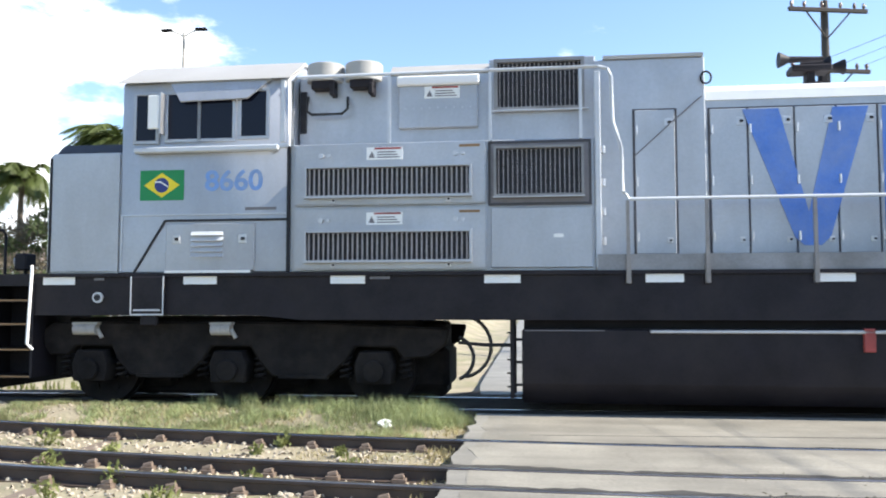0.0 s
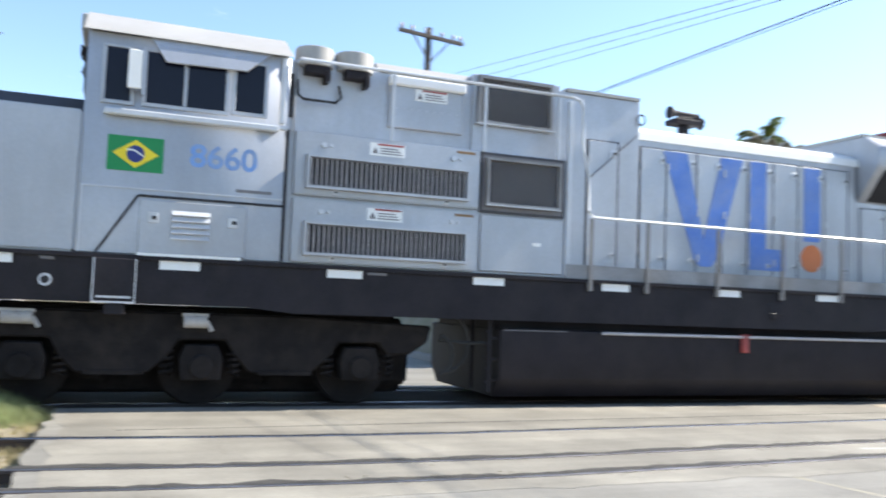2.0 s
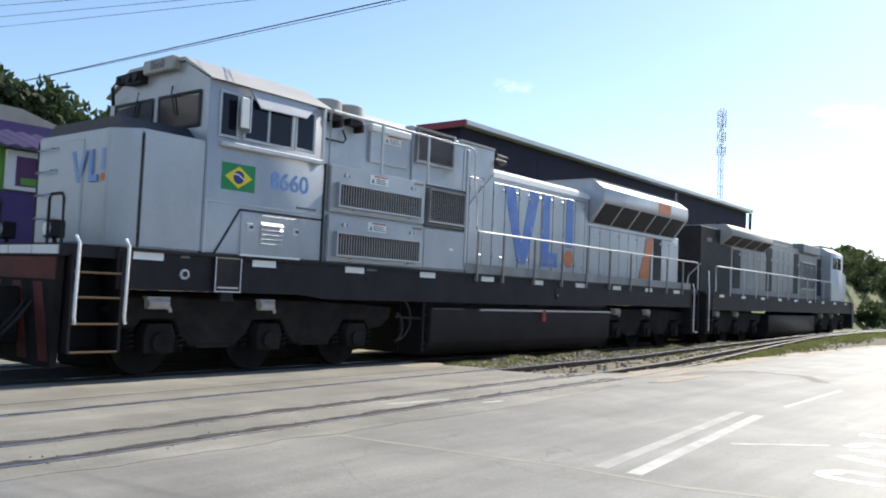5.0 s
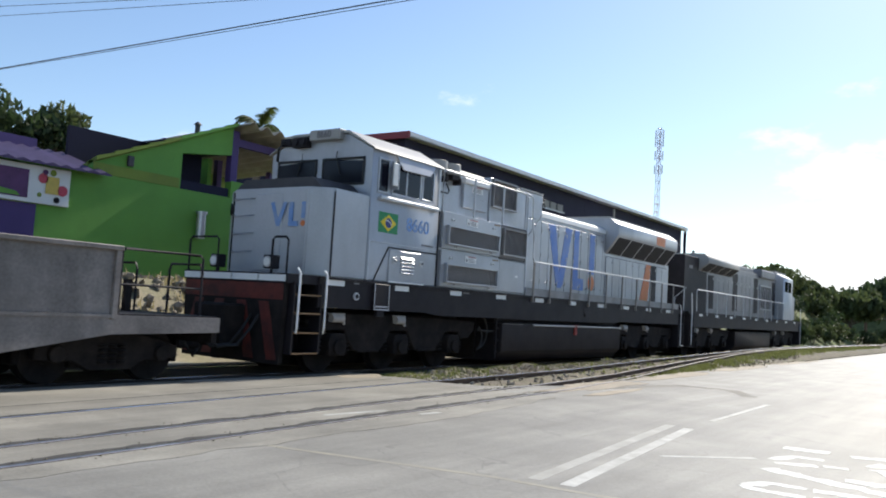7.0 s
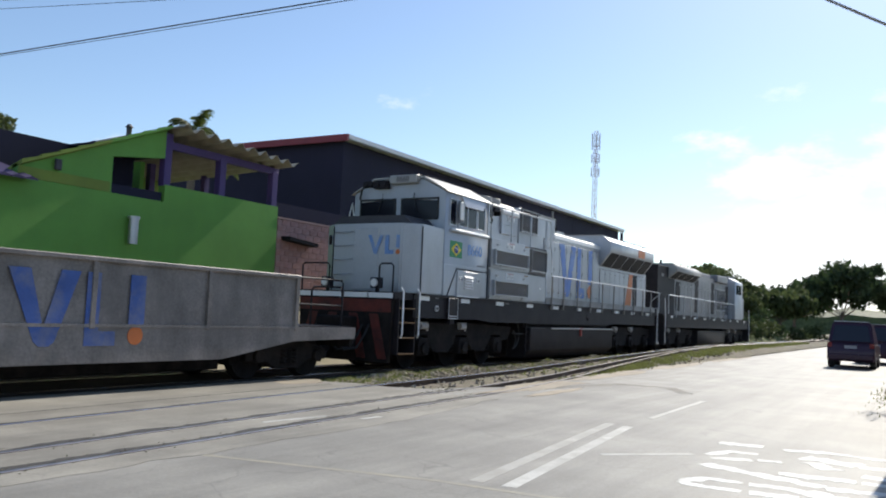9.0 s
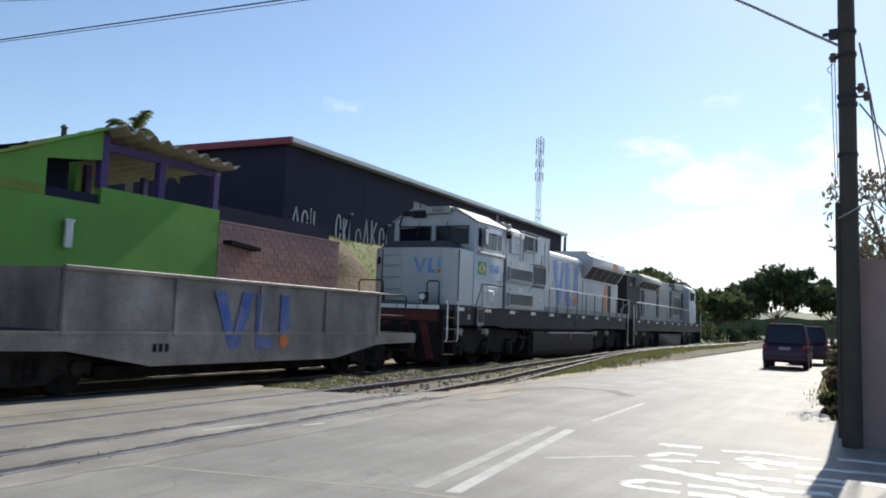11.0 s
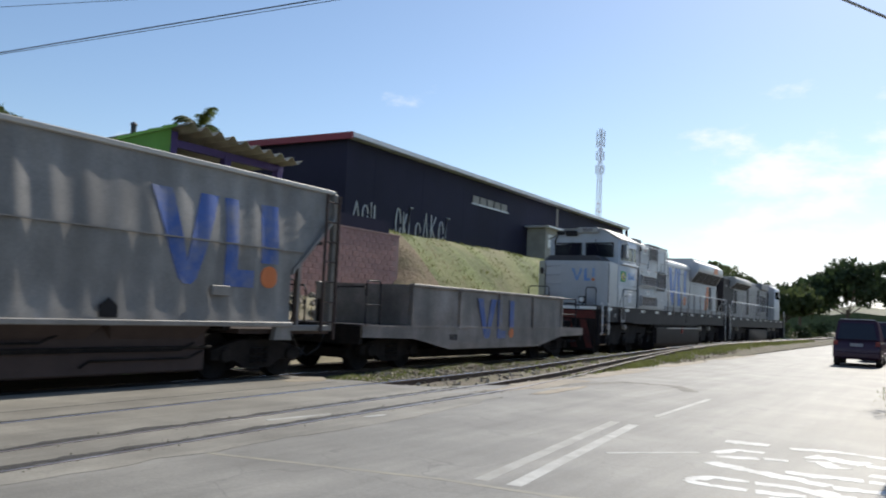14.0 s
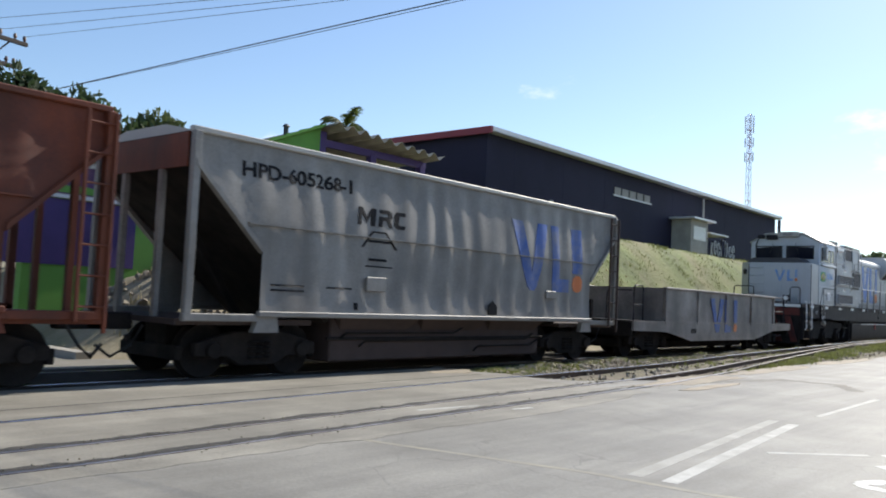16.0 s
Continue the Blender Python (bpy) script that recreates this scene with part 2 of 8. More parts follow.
def crack(m, scale, width, color, amount, z_flat=True):
    """Adds thin dark cracks and broad stains to a ground material."""
    n, l = m.node_tree.nodes, m.node_tree.links
    b = n["Principled BSDF"]
    src = b.inputs["Base Color"].links[0].from_socket
    tc = n.new("ShaderNodeTexCoord")
    warp = n.new("ShaderNodeTexNoise")
    warp.inputs["Scale"].default_value, warp.inputs["Detail"].default_value = 1.4, 5
    l.new(tc.outputs["Object"], warp.inputs["Vector"])
    add = n.new("ShaderNodeVectorMath")
    add.operation = "MULTIPLY_ADD"
    add.inputs[1].default_value = (0.9, 0.9, 0)
    l.new(warp.outputs["Color"], add.inputs[0])
    l.new(tc.outputs["Object"], add.inputs[2])
    vor = n.new("ShaderNodeTexVoronoi")
    vor.feature = "DISTANCE_TO_EDGE"
    vor.inputs["Scale"].default_value = scale
    l.new(add.outputs["Vector"], vor.inputs["Vector"])
    lim = n.new("ShaderNodeMapRange")
    lim.inputs["From Min"].default_value, lim.inputs["From Max"].default_value = 0.0, width
    lim.inputs["To Min"].default_value, lim.inputs["To Max"].default_value = amount, 0.0
    l.new(vor.outputs["Distance"], lim.inputs["Value"])
    patch = n.new("ShaderNodeTexNoise")
    patch.inputs["Scale"].default_value = 0.35
    l.new(tc.outputs["Object"], patch.inputs["Vector"])
    pr = n.new("ShaderNodeMapRange")
    pr.inputs["From Min"].default_value, pr.inputs["From Max"].default_value = 0.45, 0.6
    l.new(patch.outputs["Fac"], pr.inputs["Value"])
    mul = n.new("ShaderNodeMath")
    mul.operation = "MULTIPLY"
    l.new(lim.outputs["Result"], mul.inputs[0])
    l.new(pr.outputs["Result"], mul.inputs[1])
    mix = n.new("ShaderNodeMix")
    mix.data_type = "RGBA"
    l.new(mul.outputs["Value"], mix.inputs["Factor"])
    l.new(src, mix.inputs["A"])
    mix.inputs["B"].default_value = (*color, 1)
    # tyre-worn streaks along the tracks
    mp = n.new("ShaderNodeMapping")
    mp.inputs["Scale"].default_value = (0.22, 2.6, 1)
    l.new(tc.outputs["Object"], mp.inputs["Vector"])
    st = n.new("ShaderNodeTexNoise")
    st.inputs["Scale"].default_value, st.inputs["Detail"].default_value, st.inputs["Roughness"].default_value = 1.0, 7, 0.6
    l.new(mp.outputs["Vector"], st.inputs["Vector"])
    sr = n.new("ShaderNodeMapRange")
    sr.inputs["From Min"].default_value, sr.inputs["From Max"].default_value = 0.3, 0.7
    sr.inputs["To Min"].default_value, sr.inputs["To Max"].default_value = 0.80, 1.14
    l.new(st.outputs["Fac"], sr.inputs["Value"])
    hv = n.new("ShaderNodeHueSaturation")
    l.new(mix.outputs["Result"], hv.inputs["Color"])
    l.new(sr.outputs["Result"], hv.inputs["Value"])
    l.new(hv.outputs["Color"], b.inputs["Base Color"])


crack(ASPHALT, 0.8, 0.012, (0.085, 0.08, 0.074), 0.45)
crack(APRON, 1.1, 0.010, (0.10, 0.09, 0.078), 0.4)
ROADPAINT = mat("worn_road_paint", (0.68, 0.68, 0.65), 0.6, 0, 0.2, 3, 40, 0.0, (0.30, 0.285, 0.25), 0.95)
RUST = mat("rusty_rail", (0.085, 0.060, 0.047), 0.75, 0.2, 0.3, 4, 50, 0.001)
RAILTOP = mat("polished_rail_head", (0.62, 0.61, 0.61), 0.24, 1.0, 0.2, 3, 60)
TRACK_Y = 12.2


def terrain_z(x, y):
    """Earth's height: level by the tracks, a bank behind them to the east, gentle swells elsewhere."""
    def s(v, a, b):
        k = min(max((v - a) / (b - a), 0), 1)
        return k * k * (3 - 2 * k)
    z = -0.14
    bank = s(x, 7.0, 10.0) * 1.85 * s(y, 13.9, 16.6) + s(x, 24.5, 27.5) * (s(y, 14.0, 19.6) * 4.75 - 1.85 * s(y, 13.9, 16.6)) + s(x, 10, 24) * s(y, 17.6, 22) * 2.2 * (1 - s(x, 24.5, 27.5))
    bank *= 1 - s(x, 92, 125)
    z += bank
    if x < -2.0:
        z += 0.55 * s(y, 17.0, 19.0) * s(-x, 2, 4)
    z += 0.10 * noise.noise(Vector((x * 0.25, y * 0.25, 0))) * min(1, max(bank, 0.4 if y < 5 and x > 13 else 0.12) * 2.2)
    z += 0.05 * noise.noise(Vector((x * 1.3, y * 1.3, 3))) * (1 if (x < -0.8 or x > 13) else 0.3)
    return z


bm = bmesh.new()
xs = [-900, -400, -150, -70, -40] + [-26 + 0.5 * k for k in range(0, 315)] + [140, 160, 220, 400, 900]
ys = [-900, -300, -100, -40, -15, -6] + [-3 + 0.5 * k for k in range(0, 62)] + [30, 36, 45, 60, 90, 150, 300, 900]
grid = [[bm.verts.new((x, y, terrain_z(x, y) if abs(x) < 200 and abs(y) < 200 else -0.14)) for y in ys] for x in xs]
for i in range(len(xs) - 1):
    for j in range(len(ys) - 1):
        bm.faces.new((grid[i][j], grid[i + 1][j], grid[i + 1][j + 1], grid[i][j + 1]))
tagged(part("ground", bm, EARTH, None, "", 60), "dry earth ground with patches of grass", "ground", kind="structure")

# the level crossing and the street beside the tracks
bm = bmesh.new()
prism(bm, [(-0.75, -40), (12.6, -40), (12.9, -1.2), (16, 0.4), (23, 0.9), (40, 1.2), (140, 1.2), (140, 8.6), (60, 8.3), (27, 7.7), (16.5, 7.35), (15.4, 7.5), (14.6, 7.9), (13.7, 8.2), (13.3, 9.0), (13.4, 9.8), (13.0, 10.6), (13.1, 11.3), (11.0, 14.2), (7.2, 15.2), (7.2, 120), (-0.9, 120), (-0.9, 15)] + [(-0.72 + 0.16 * noise.noise(Vector((0, 1.7 * k * 0.2, 4))) + 0.07 * noise.noise(Vector((0, k * 1.3, 9))), 12.4 - k * 0.2) for k in range(48)], -0.35, -0.012, "z")
tagged(part("road", bm, ASPHALT), "pale worn asphalt of a level crossing and street", "road", kind="structure")


west = [(-0.55 + 0.14 * noise.noise(Vector((3, k * 0.45, 2))), 10.9 - k * 0.245) for k in range(20)]
south = [(-0.4 + k * 0.3, 6.02 + 0.05 * max(0, k * 0.3 - 9) ** 1.5 + 0.10 * noise.noise(Vector((k * 0.5, 1, 7))) + 0.05 * noise.noise(Vector((k * 1.7, 4, 7)))) for k in range(46)]
bm = bmesh.new()
prism(bm, west + south + [(12.95, 8.2), (12.9, 9.0), (12.85, 9.9), (12.6, 10.9)], -0.05, -0.0085, "z")
tagged(part("crossing_apron", bm, APRON), "pale dusty concrete laid between the crossing rails", "road", kind="structure")


def rail_a(x):
    """The siding's far rail: y by x."""
    if x < 3.6:
        return 8.72 + 0.0105 * (x - 3.6) ** 2
    return 8.72 + 0.052 * (x - 3.6) + 0.0 if x < 22 else 9.68 + 0.052 * 12 * (1 - math.exp(-(x - 22) / 12))


DULLTOP = mat("dull_worn_rail_head", (0.50, 0.45, 0.41), 0.28, 0.95, 0.35, 3, 40, 0.0, (0.16, 0.11, 0.08), 0.5)


def siding_rise(x):
    """The siding climbs gently towards the east."""
    return min(0.35, 0.014 * max(0, x - 20))


def closing(x):
    """The siding's nearer rails draw in towards the far one."""
    return max(0.3, 1 - 0.032 * max(0, x - 15))


def rail(name, f, x0, x1, label, z=0.0, rise=lambda x: 0.0, head=None):
    """A rail with foot, web and polished head, laid along y = f(x)."""
    t = thing(name, Matrix(), label, "rail", "rails", "structure")
    prof = [(-0.065, -0.15), (0.065, -0.15), (0.065, -0.135), (0.012, -0.118), (0.012, -0.04), (0.034, -0.03), (0.034, -0.003), (-0.034, -0.003), (-0.034, -0.03), (-0.012, -0.04), (-0.012, -0.118), (-0.065, -0.135)]
    xs = []
    x = x0
    while x < x1:
        xs.append(x)
        x += 0.8 if abs(x) < 40 else 6
    xs.append(x1)
    for pname, pr, material in (("rail_body", prof, RUST), ("rail_head", [(-0.033, -0.008), (0.033, -0.008), (0.028, 0.001), (0.012, 0.006), (-0.012, 0.006), (-0.028, 0.001)], head or RAILTOP)):
        bm = bmesh.new()
        rings = [[bm.verts.new((x, f(x) + p[0], z + rise(x) + p[1])) for p in pr] for x in xs]
        for a, b in zip(rings, rings[1:]):
            for i in range(len(pr)):
                bm.faces.new((a[i], a[(i + 1) % len(pr)], b[(i + 1) % len(pr)], b[i]))
        part(pname, bm, material, t)
    return t


BEDSTONE = mat("dusty_brown_ballast", (0.17, 0.142, 0.108), 0.95, 0, 0.45, 2.2, 30, 0.04, (0.15, 0.16, 0.06), 0.8)


def ground_z(x, y):
    """Height of the ground with the siding's bed and the rubble ridge on it."""
    z = terrain_z(x, y)
    if x < -0.75 and 9.5 < y < 11.5:
        return max(z, verge_z(x, y))
    y0 = rail_a(x) - 2.75
    if x < 12.4 or not y0 <= y <= 11.35:
        return z
    j = 14 * (y - y0) / (11.35 - y0)
    ridge = max(0, 1 - abs(j - 11.6) / 1.7) * min(1, max(0, x - 13.4) / 2)
    return z + 0.02 + siding_rise(x) * (1 if 1 < j < 11 else 0.45 if j < 12 else 0.1) + ridge * (0.07 + 0.16 * noise.noise(Vector((x * 0.9, y * 1.6, 2))))


VERGE_Y = [9.5 + 0.1 * j for j in range(21)]


def verge_z(x, y):
    """Weedy hump between the siding and the main line west of the crossing."""
    lift = max(0.0, 1 - abs((y - 10.95) / 0.85)) ** 0.7 * min(1.0, max(0.0, (-0.75 - x) / 0.5))
    return -0.15 + 0.21 * lift + 0.035 * noise.noise(Vector((x * 1.8, y * 1.8, 14))) * lift


verge_x = [-26 + 0.25 * k for k in range(102)]
bm = bmesh.new()
bed = [[bm.verts.new((x, y + max(0.0, rail_a(x) + 0.2 - 9.5) * (11.5 - y) / 2.0, verge_z(x, y + max(0.0, rail_a(x) + 0.2 - 9.5) * (11.5 - y) / 2.0) - (0.1 if y in (VERGE_Y[0], VERGE_Y[-1]) else 0))) for y in VERGE_Y] for x in verge_x]
for i in range(len(verge_x) - 1):
    for j in range(len(VERGE_Y) - 1):
        bm.faces.new((bed[i][j], bed[i + 1][j], bed[i + 1][j + 1], bed[i][j + 1]))
tagged(part("verge", bm, EARTH, None, "", 60), "dry weedy earth hump between siding and main line", "verge", kind="structure")
bm = bmesh.new()
bx = [12.4 + 0.4 * k for k in range(300)]
bed = [[bm.verts.new((x, y, ground_z(x, y))) for y in (rail_a(x) - 2.75 + (14.099999 - rail_a(x)) * j / 18 for j in range(19))] for x in bx]
for i in range(len(bx) - 1):
    for j in range(18):
        bm.faces.new((bed[i][j], bed[i + 1][j], bed[i + 1][j + 1], bed[i][j + 1]))
tagged(part("track_bed", bm, BEDSTONE, None, "", 60), "dusty brown ballast bed of the siding", "track bed", kind="structure")
# the train's shadow is put into this strip's near-black colour
BEDSHADE = mat("black_ballast_train_shade", (0.035, 0.030, 0.027), 0.9, 0, 0.5, 2.5, 35, 0.03, (0.075, 0.06, 0.048), 0.6, spec=0.2)
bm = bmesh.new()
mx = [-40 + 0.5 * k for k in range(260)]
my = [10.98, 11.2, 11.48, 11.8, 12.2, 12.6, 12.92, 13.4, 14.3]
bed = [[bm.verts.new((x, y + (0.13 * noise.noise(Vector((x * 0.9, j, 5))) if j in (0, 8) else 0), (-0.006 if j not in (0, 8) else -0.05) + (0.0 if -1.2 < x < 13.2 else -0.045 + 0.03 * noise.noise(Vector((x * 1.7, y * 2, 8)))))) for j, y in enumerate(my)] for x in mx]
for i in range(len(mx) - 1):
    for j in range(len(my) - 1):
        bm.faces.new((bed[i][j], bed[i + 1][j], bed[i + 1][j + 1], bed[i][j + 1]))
tagged(part("main_track_bed", bm, BEDSHADE, None, "", 60), "main line ballast bed with the train's shadow painted black", "track bed", kind="structure")
rail("siding_rail", rail_a, -30, 110, "rusty siding rail with a polished head", 0.0, siding_rise)
rail("siding_rail", lambda x: rail_a(x) - 1.5 * closing(x), -30, 110, "rusty siding rail with a dull worn head", 0.0, siding_rise, DULLTOP)
rail("siding_rail", lambda x: rail_a(x) - 2.28 * closing(x), -30, 110, "rusty siding rail with a dull worn head", 0.0, siding_rise, DULLTOP)
rail("main_rail", lambda x: TRACK_Y - 0.72, -60, 140, "main line rail under the train")
rail("main_rail", lambda x: TRACK_Y + 0.72, -60, 140, "main line rail under the train")


# ---- the train ----
SIDE = -1.5


def plate(bm, pts, y, d=0.006):
    """A thin painted or bolted shape (x, z) on a side facing -y."""
    return prism(bm, pts, y - d, y + d)


def rect(x0, x1, z0, z1):
    return [(x0, z0), (x1, z0), (x1, z1), (x0, z1)]


def disc(x, z, r, n=28, sx=1.0):
    return [(x + r * sx * math.cos(2 * math.pi * k / n), z + r * math.sin(2 * math.pi * k / n)) for k in range(n)]


def wheelset(parent, x, r, name="wheelset"):
    """Two wheels on an axle; its own origin lies on the axle so that it can roll."""
    global OFF
    keep, OFF = OFF, Vector((0, 0, 0))
    bm = bmesh.new()
    rod(bm, (0, -0.9, 0), (0, 0.9, 0), 0.08, 10)
    for s in (-1, 1):
        rod(bm, (0, s * 0.66, 0), (0, s * 0.80, 0), r, 32)
        rod(bm, (0, s * 0.63, 0), (0, s * 0.67, 0), r + 0.03, 32)
        rod(bm, (0, s * 0.80, 0), (0, s * 0.84, 0), r * 0.35, 16)
        for k in range(6):
            a = k * math.pi / 3
            rod(bm, (math.cos(a) * r * 0.62, s * 0.795, math.sin(a) * r * 0.62), (math.cos(a) * r * 0.62, s * 0.81, math.sin(a) * r * 0.62), 0.05, 8)
    ob = part(name, bm, GRIMESHADE, parent)
    OFF = keep
    ob.location = Vector((x, 0, r + 0.005)) - Vector((OFF.x, 0, 0))
    return ob


WHEELS = []


def loco_bogie(t, cx):
    """A three-axle bogie: frame, axle boxes, springs, brake cylinders and wheels."""
    frames = []
    for s in (-1, 1):
        bm = bmesh.new()
        frames.append(bm)
        y0, y1 = sorted((s * 1.02, s * 1.22))
        prism(bm, [(cx - 2.95, 1.02), (cx - 2.75, 0.72), (cx - 2.45, 0.72), (cx - 2.35, 0.86), (cx - 1.8, 0.86), (cx - 1.7, 0.66), (cx - 1.5, 0.44), (cx - 0.65, 0.44), (cx - 0.42, 0.66), (cx - 0.3, 0.86), (cx + 0.28, 0.86), (cx + 0.4, 0.66), (cx + 0.6, 0.44), (cx + 1.4, 0.44), (cx + 1.65, 0.66), (cx + 1.78, 0.86), (cx + 2.34, 0.86), (cx + 2.45, 0.7), (cx + 2.8, 0.72), (cx + 3.05, 0.9), (cx + 3.1, 1.12), (cx + 1.2, 1.2), (cx - 1.4, 1.2), (cx - 2.7, 1.2)], y0, y1)
    bogie = part("bogie", B((cx - 2.6, cx + 2.6, -1.0, 1.0, 0.90, 1.26), bevel=0.03), GRIMESHADE, t, "black oily three-axle bogie")
    for bm in frames:
        part("side_frame", bev(bm, 0.025), GRIMESHADE, bogie)
    for x in (-2.08, -0.02, 2.06):
        for s in (-1, 1):
            bm = bmesh.new()
            y0, y1 = sorted((s * 0.95, s * 1.3))
            prism(bm, [(cx + x - 0.24, 0.36), (cx + x + 0.24, 0.36), (cx + x + 0.27, 0.62), (cx + x + 0.2, 0.80), (cx + x - 0.2, 0.80), (cx + x - 0.27, 0.62)], y0, y1)
            rod(bm, (cx + x, s * 1.3, 0.53), (cx + x, s * 1.36, 0.53), 0.15, 16)
            part("axle_box", bev(bm, 0.012), GRIMESHADE, bogie)
        for k in (-0.42, 0.42):
            pts = [(cx + x + k + 0.075 * math.cos(j * 0.9), -1.13 + 0.075 * math.sin(j * 0.9), 0.40 + j * 0.0115) for j in range(34)]
            part("coil_spring", pipe(bmesh.new(), pts, 0.02, 5), GRIMESHADE, bogie)
        part("traction_motor", B((cx + x - 0.1, cx + x + 0.95, -0.55, 0.55, 0.22, 0.85), bevel=0.08), GRIMESHADE, bogie)
        w = wheelset(bogie, cx + x, 0.5)
        WHEELS.append((w, 0.5))
    part("gear_case", B((cx - 2.8, cx + 2.95, -0.35, 0.35, 0.10, 1.2), bevel=0.05), GRIMESHADE, bogie)
    for x, w in ((-2.15, 0.34), (-0.12, 0.28)):
        bm = bmesh.new()
        rod(bm, (cx + x - w / 2, -1.28, 1.10), (cx + x + w / 2, -1.28, 1.10), 0.085, 14)
        box(bm, cx + x - w / 2 - 0.02, cx + x + w / 2 + 0.02, -1.33, -1.2, 1.16, 1.2)
        rod(bm, (cx + x + w / 2, -1.28, 1.10), (cx + x + w / 2 + 0.07, -1.28, 0.98), 0.03, 8)
        part("brake_cylinder", bm, PALEIRON, bogie, "pale grey brake cylinder")
    for x in (-1.05, 1.05):
        bm = B((cx + x - 0.35, cx + x + 0.35, -1.24, -1.16, 0.42, 0.47))
        rod(bm, (cx + x - 0.3, -1.2, 0.46), (cx + x - 0.42, -1.2, 0.72), 0.02, 6)
        rod(bm, (cx + x + 0.3, -1.2, 0.46), (cx + x + 0.42, -1.2, 0.72), 0.02, 6)
        part("brake_rigging", bm, GRIMESHADE, bogie)
    return bogie


def grille(parent, x0, x1, z0, z1, y, n, frame_w, fmat, name="grille", slat=None, thick=0.11):
    """A framed opening with upright slats in front of a near-black sheet painted as its shade."""
    g = part(name, B((x0 - frame_w, x1 + frame_w, y - 0.03, y + 0.06, z1, z1 + frame_w), (x0 - frame_w, x1 + frame_w, y - 0.03, y + 0.06, z0 - frame_w, z0), (x0 - frame_w, x0, y - 0.03, y + 0.06, z0, z1), (x1, x1 + frame_w, y - 0.03, y + 0.06, z0, z1)), fmat, parent)
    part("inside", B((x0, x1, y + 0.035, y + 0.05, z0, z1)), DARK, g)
    me = None
    step = (x1 - x0) / n
    for k in range(n):
        xc = x0 + (k + 0.5) * step
        if me is None:
            bm = bmesh.new()
            box(bm, -step * thick, step * thick, y + 0.012, y + 0.024, z0, z1)
            me = bpy.data.meshes.new("slat")
            bm.to_mesh(me)
            bm.free()
            me.materials.append(slat or SLAT)
        ob = new("slat", me)
        ob.parent = g
        ob.location = (xc - OFF.x, 0, 0)
    return g


def warning_label(parent, x, z, y, w=0.5):
    bm = bmesh.new()
    plate(bm, rect(x - w / 2, x + w / 2, z - 0.085, z + 0.085), y, 0.004)
    lab = part("warning_label", bm, WHITE, parent, "white warning label with a red header bar")
    bm = bmesh.new()
    plate(bm, rect(x - w * 0.28, x + w * 0.46, z + 0.055, z + 0.08), y - 0.003, 0.004)
    part("header_bar", bm, RED, lab)
    bm = bmesh.new()
    for k in range(3):
        plate(bm, rect(x - w * 0.2, x + w * (0.42 - 0.06 * k), z - 0.06 + k * 0.035, z - 0.045 + k * 0.035), y - 0.003, 0.004)
    plate(bm, [(x - w * 0.44, z - 0.06), (x - w * 0.26, z - 0.06), (x - w * 0.35, z + 0.03)], y - 0.003, 0.004)
    part("text_bars", bm, SLAT, lab)


def latch(parent, x, z, y, w=0.09):
    bm = B((x - w / 2, x + w / 2, y - 0.014, y, z - w * 0.55, z + w * 0.55), (x - w * 0.15, x + w * 0.4, y - 0.035, y - 0.012, z - w * 0.2, z + w * 0.2), bevel=0.006)
    lt = part("latch", bm, STEEL, parent, "bright metal door latch")
    part("keyhole", B((x - w * 0.1, x + w * 0.36, y - 0.039, y - 0.034, z - w * 0.18, z + w * 0.18)), DARK, lt)


def logo(parent, x, z0, z1, y, w, mats, name="logo_stripe", post=(0.88, 0.99)):
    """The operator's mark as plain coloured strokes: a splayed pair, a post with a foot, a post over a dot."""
    h = z1 - z0
    bm = bmesh.new()
    plate(bm, [(x, z1), (x + 0.14 * w, z1), (x + 0.245 * w, z0 + 0.24 * h), (x + 0.345 * w, z1), (x + 0.48 * w, z1), (x + 0.325 * w, z0 + 0.06 * h), (x + 0.29 * w, z0), (x + 0.225 * w, z0), (x + 0.19 * w, z0 + 0.06 * h)], y)
    part(name, bm, mats[0], parent, "faded blue painted stroke")
    bm = bmesh.new()
    plate(bm, [(x + 0.53 * w, z0), (x + 0.76 * w, z0), (x + 0.76 * w, z0 + 0.2 * h), (x + 0.63 * w, z0 + 0.2 * h), (x + 0.63 * w, z1), (x + 0.53 * w, z1)], y)
    part(name, bm, mats[0], parent, "faded blue painted stroke")
    bm = bmesh.new()
    plate(bm, rect(x + post[0] * w, x + post[1] * w, z0 + 0.30 * h, z1), y)
    part(name, bm, mats[0], parent, "faded blue painted stroke")
    bm = bmesh.new()
    plate(bm, disc(x + (post[0] + post[1]) / 2 * w, z0 + 0.14 * h, 0.13 * h), y)
    part("logo_dot", bm, mats[1], parent, "orange painted dot")


def hand_rail(parent, pts, r=0.02, material=None, name="handrail"):
    part(name, pipe(bmesh.new(), pts, r), material or RAIL_TUBE, parent)


def step_well(t, x0, x1, top):
    """A boarding recess: back plate with two side plates."""
    st = part("step_well", B((x0, x1, -0.95, -0.9, 0.42, top)), BLACK, t)
    for a in (x0, x1 - 0.04):
        part("side_plate", B((a, a + 0.04, SIDE, -0.952, 0.42, top)), BLACK, st)
    return st


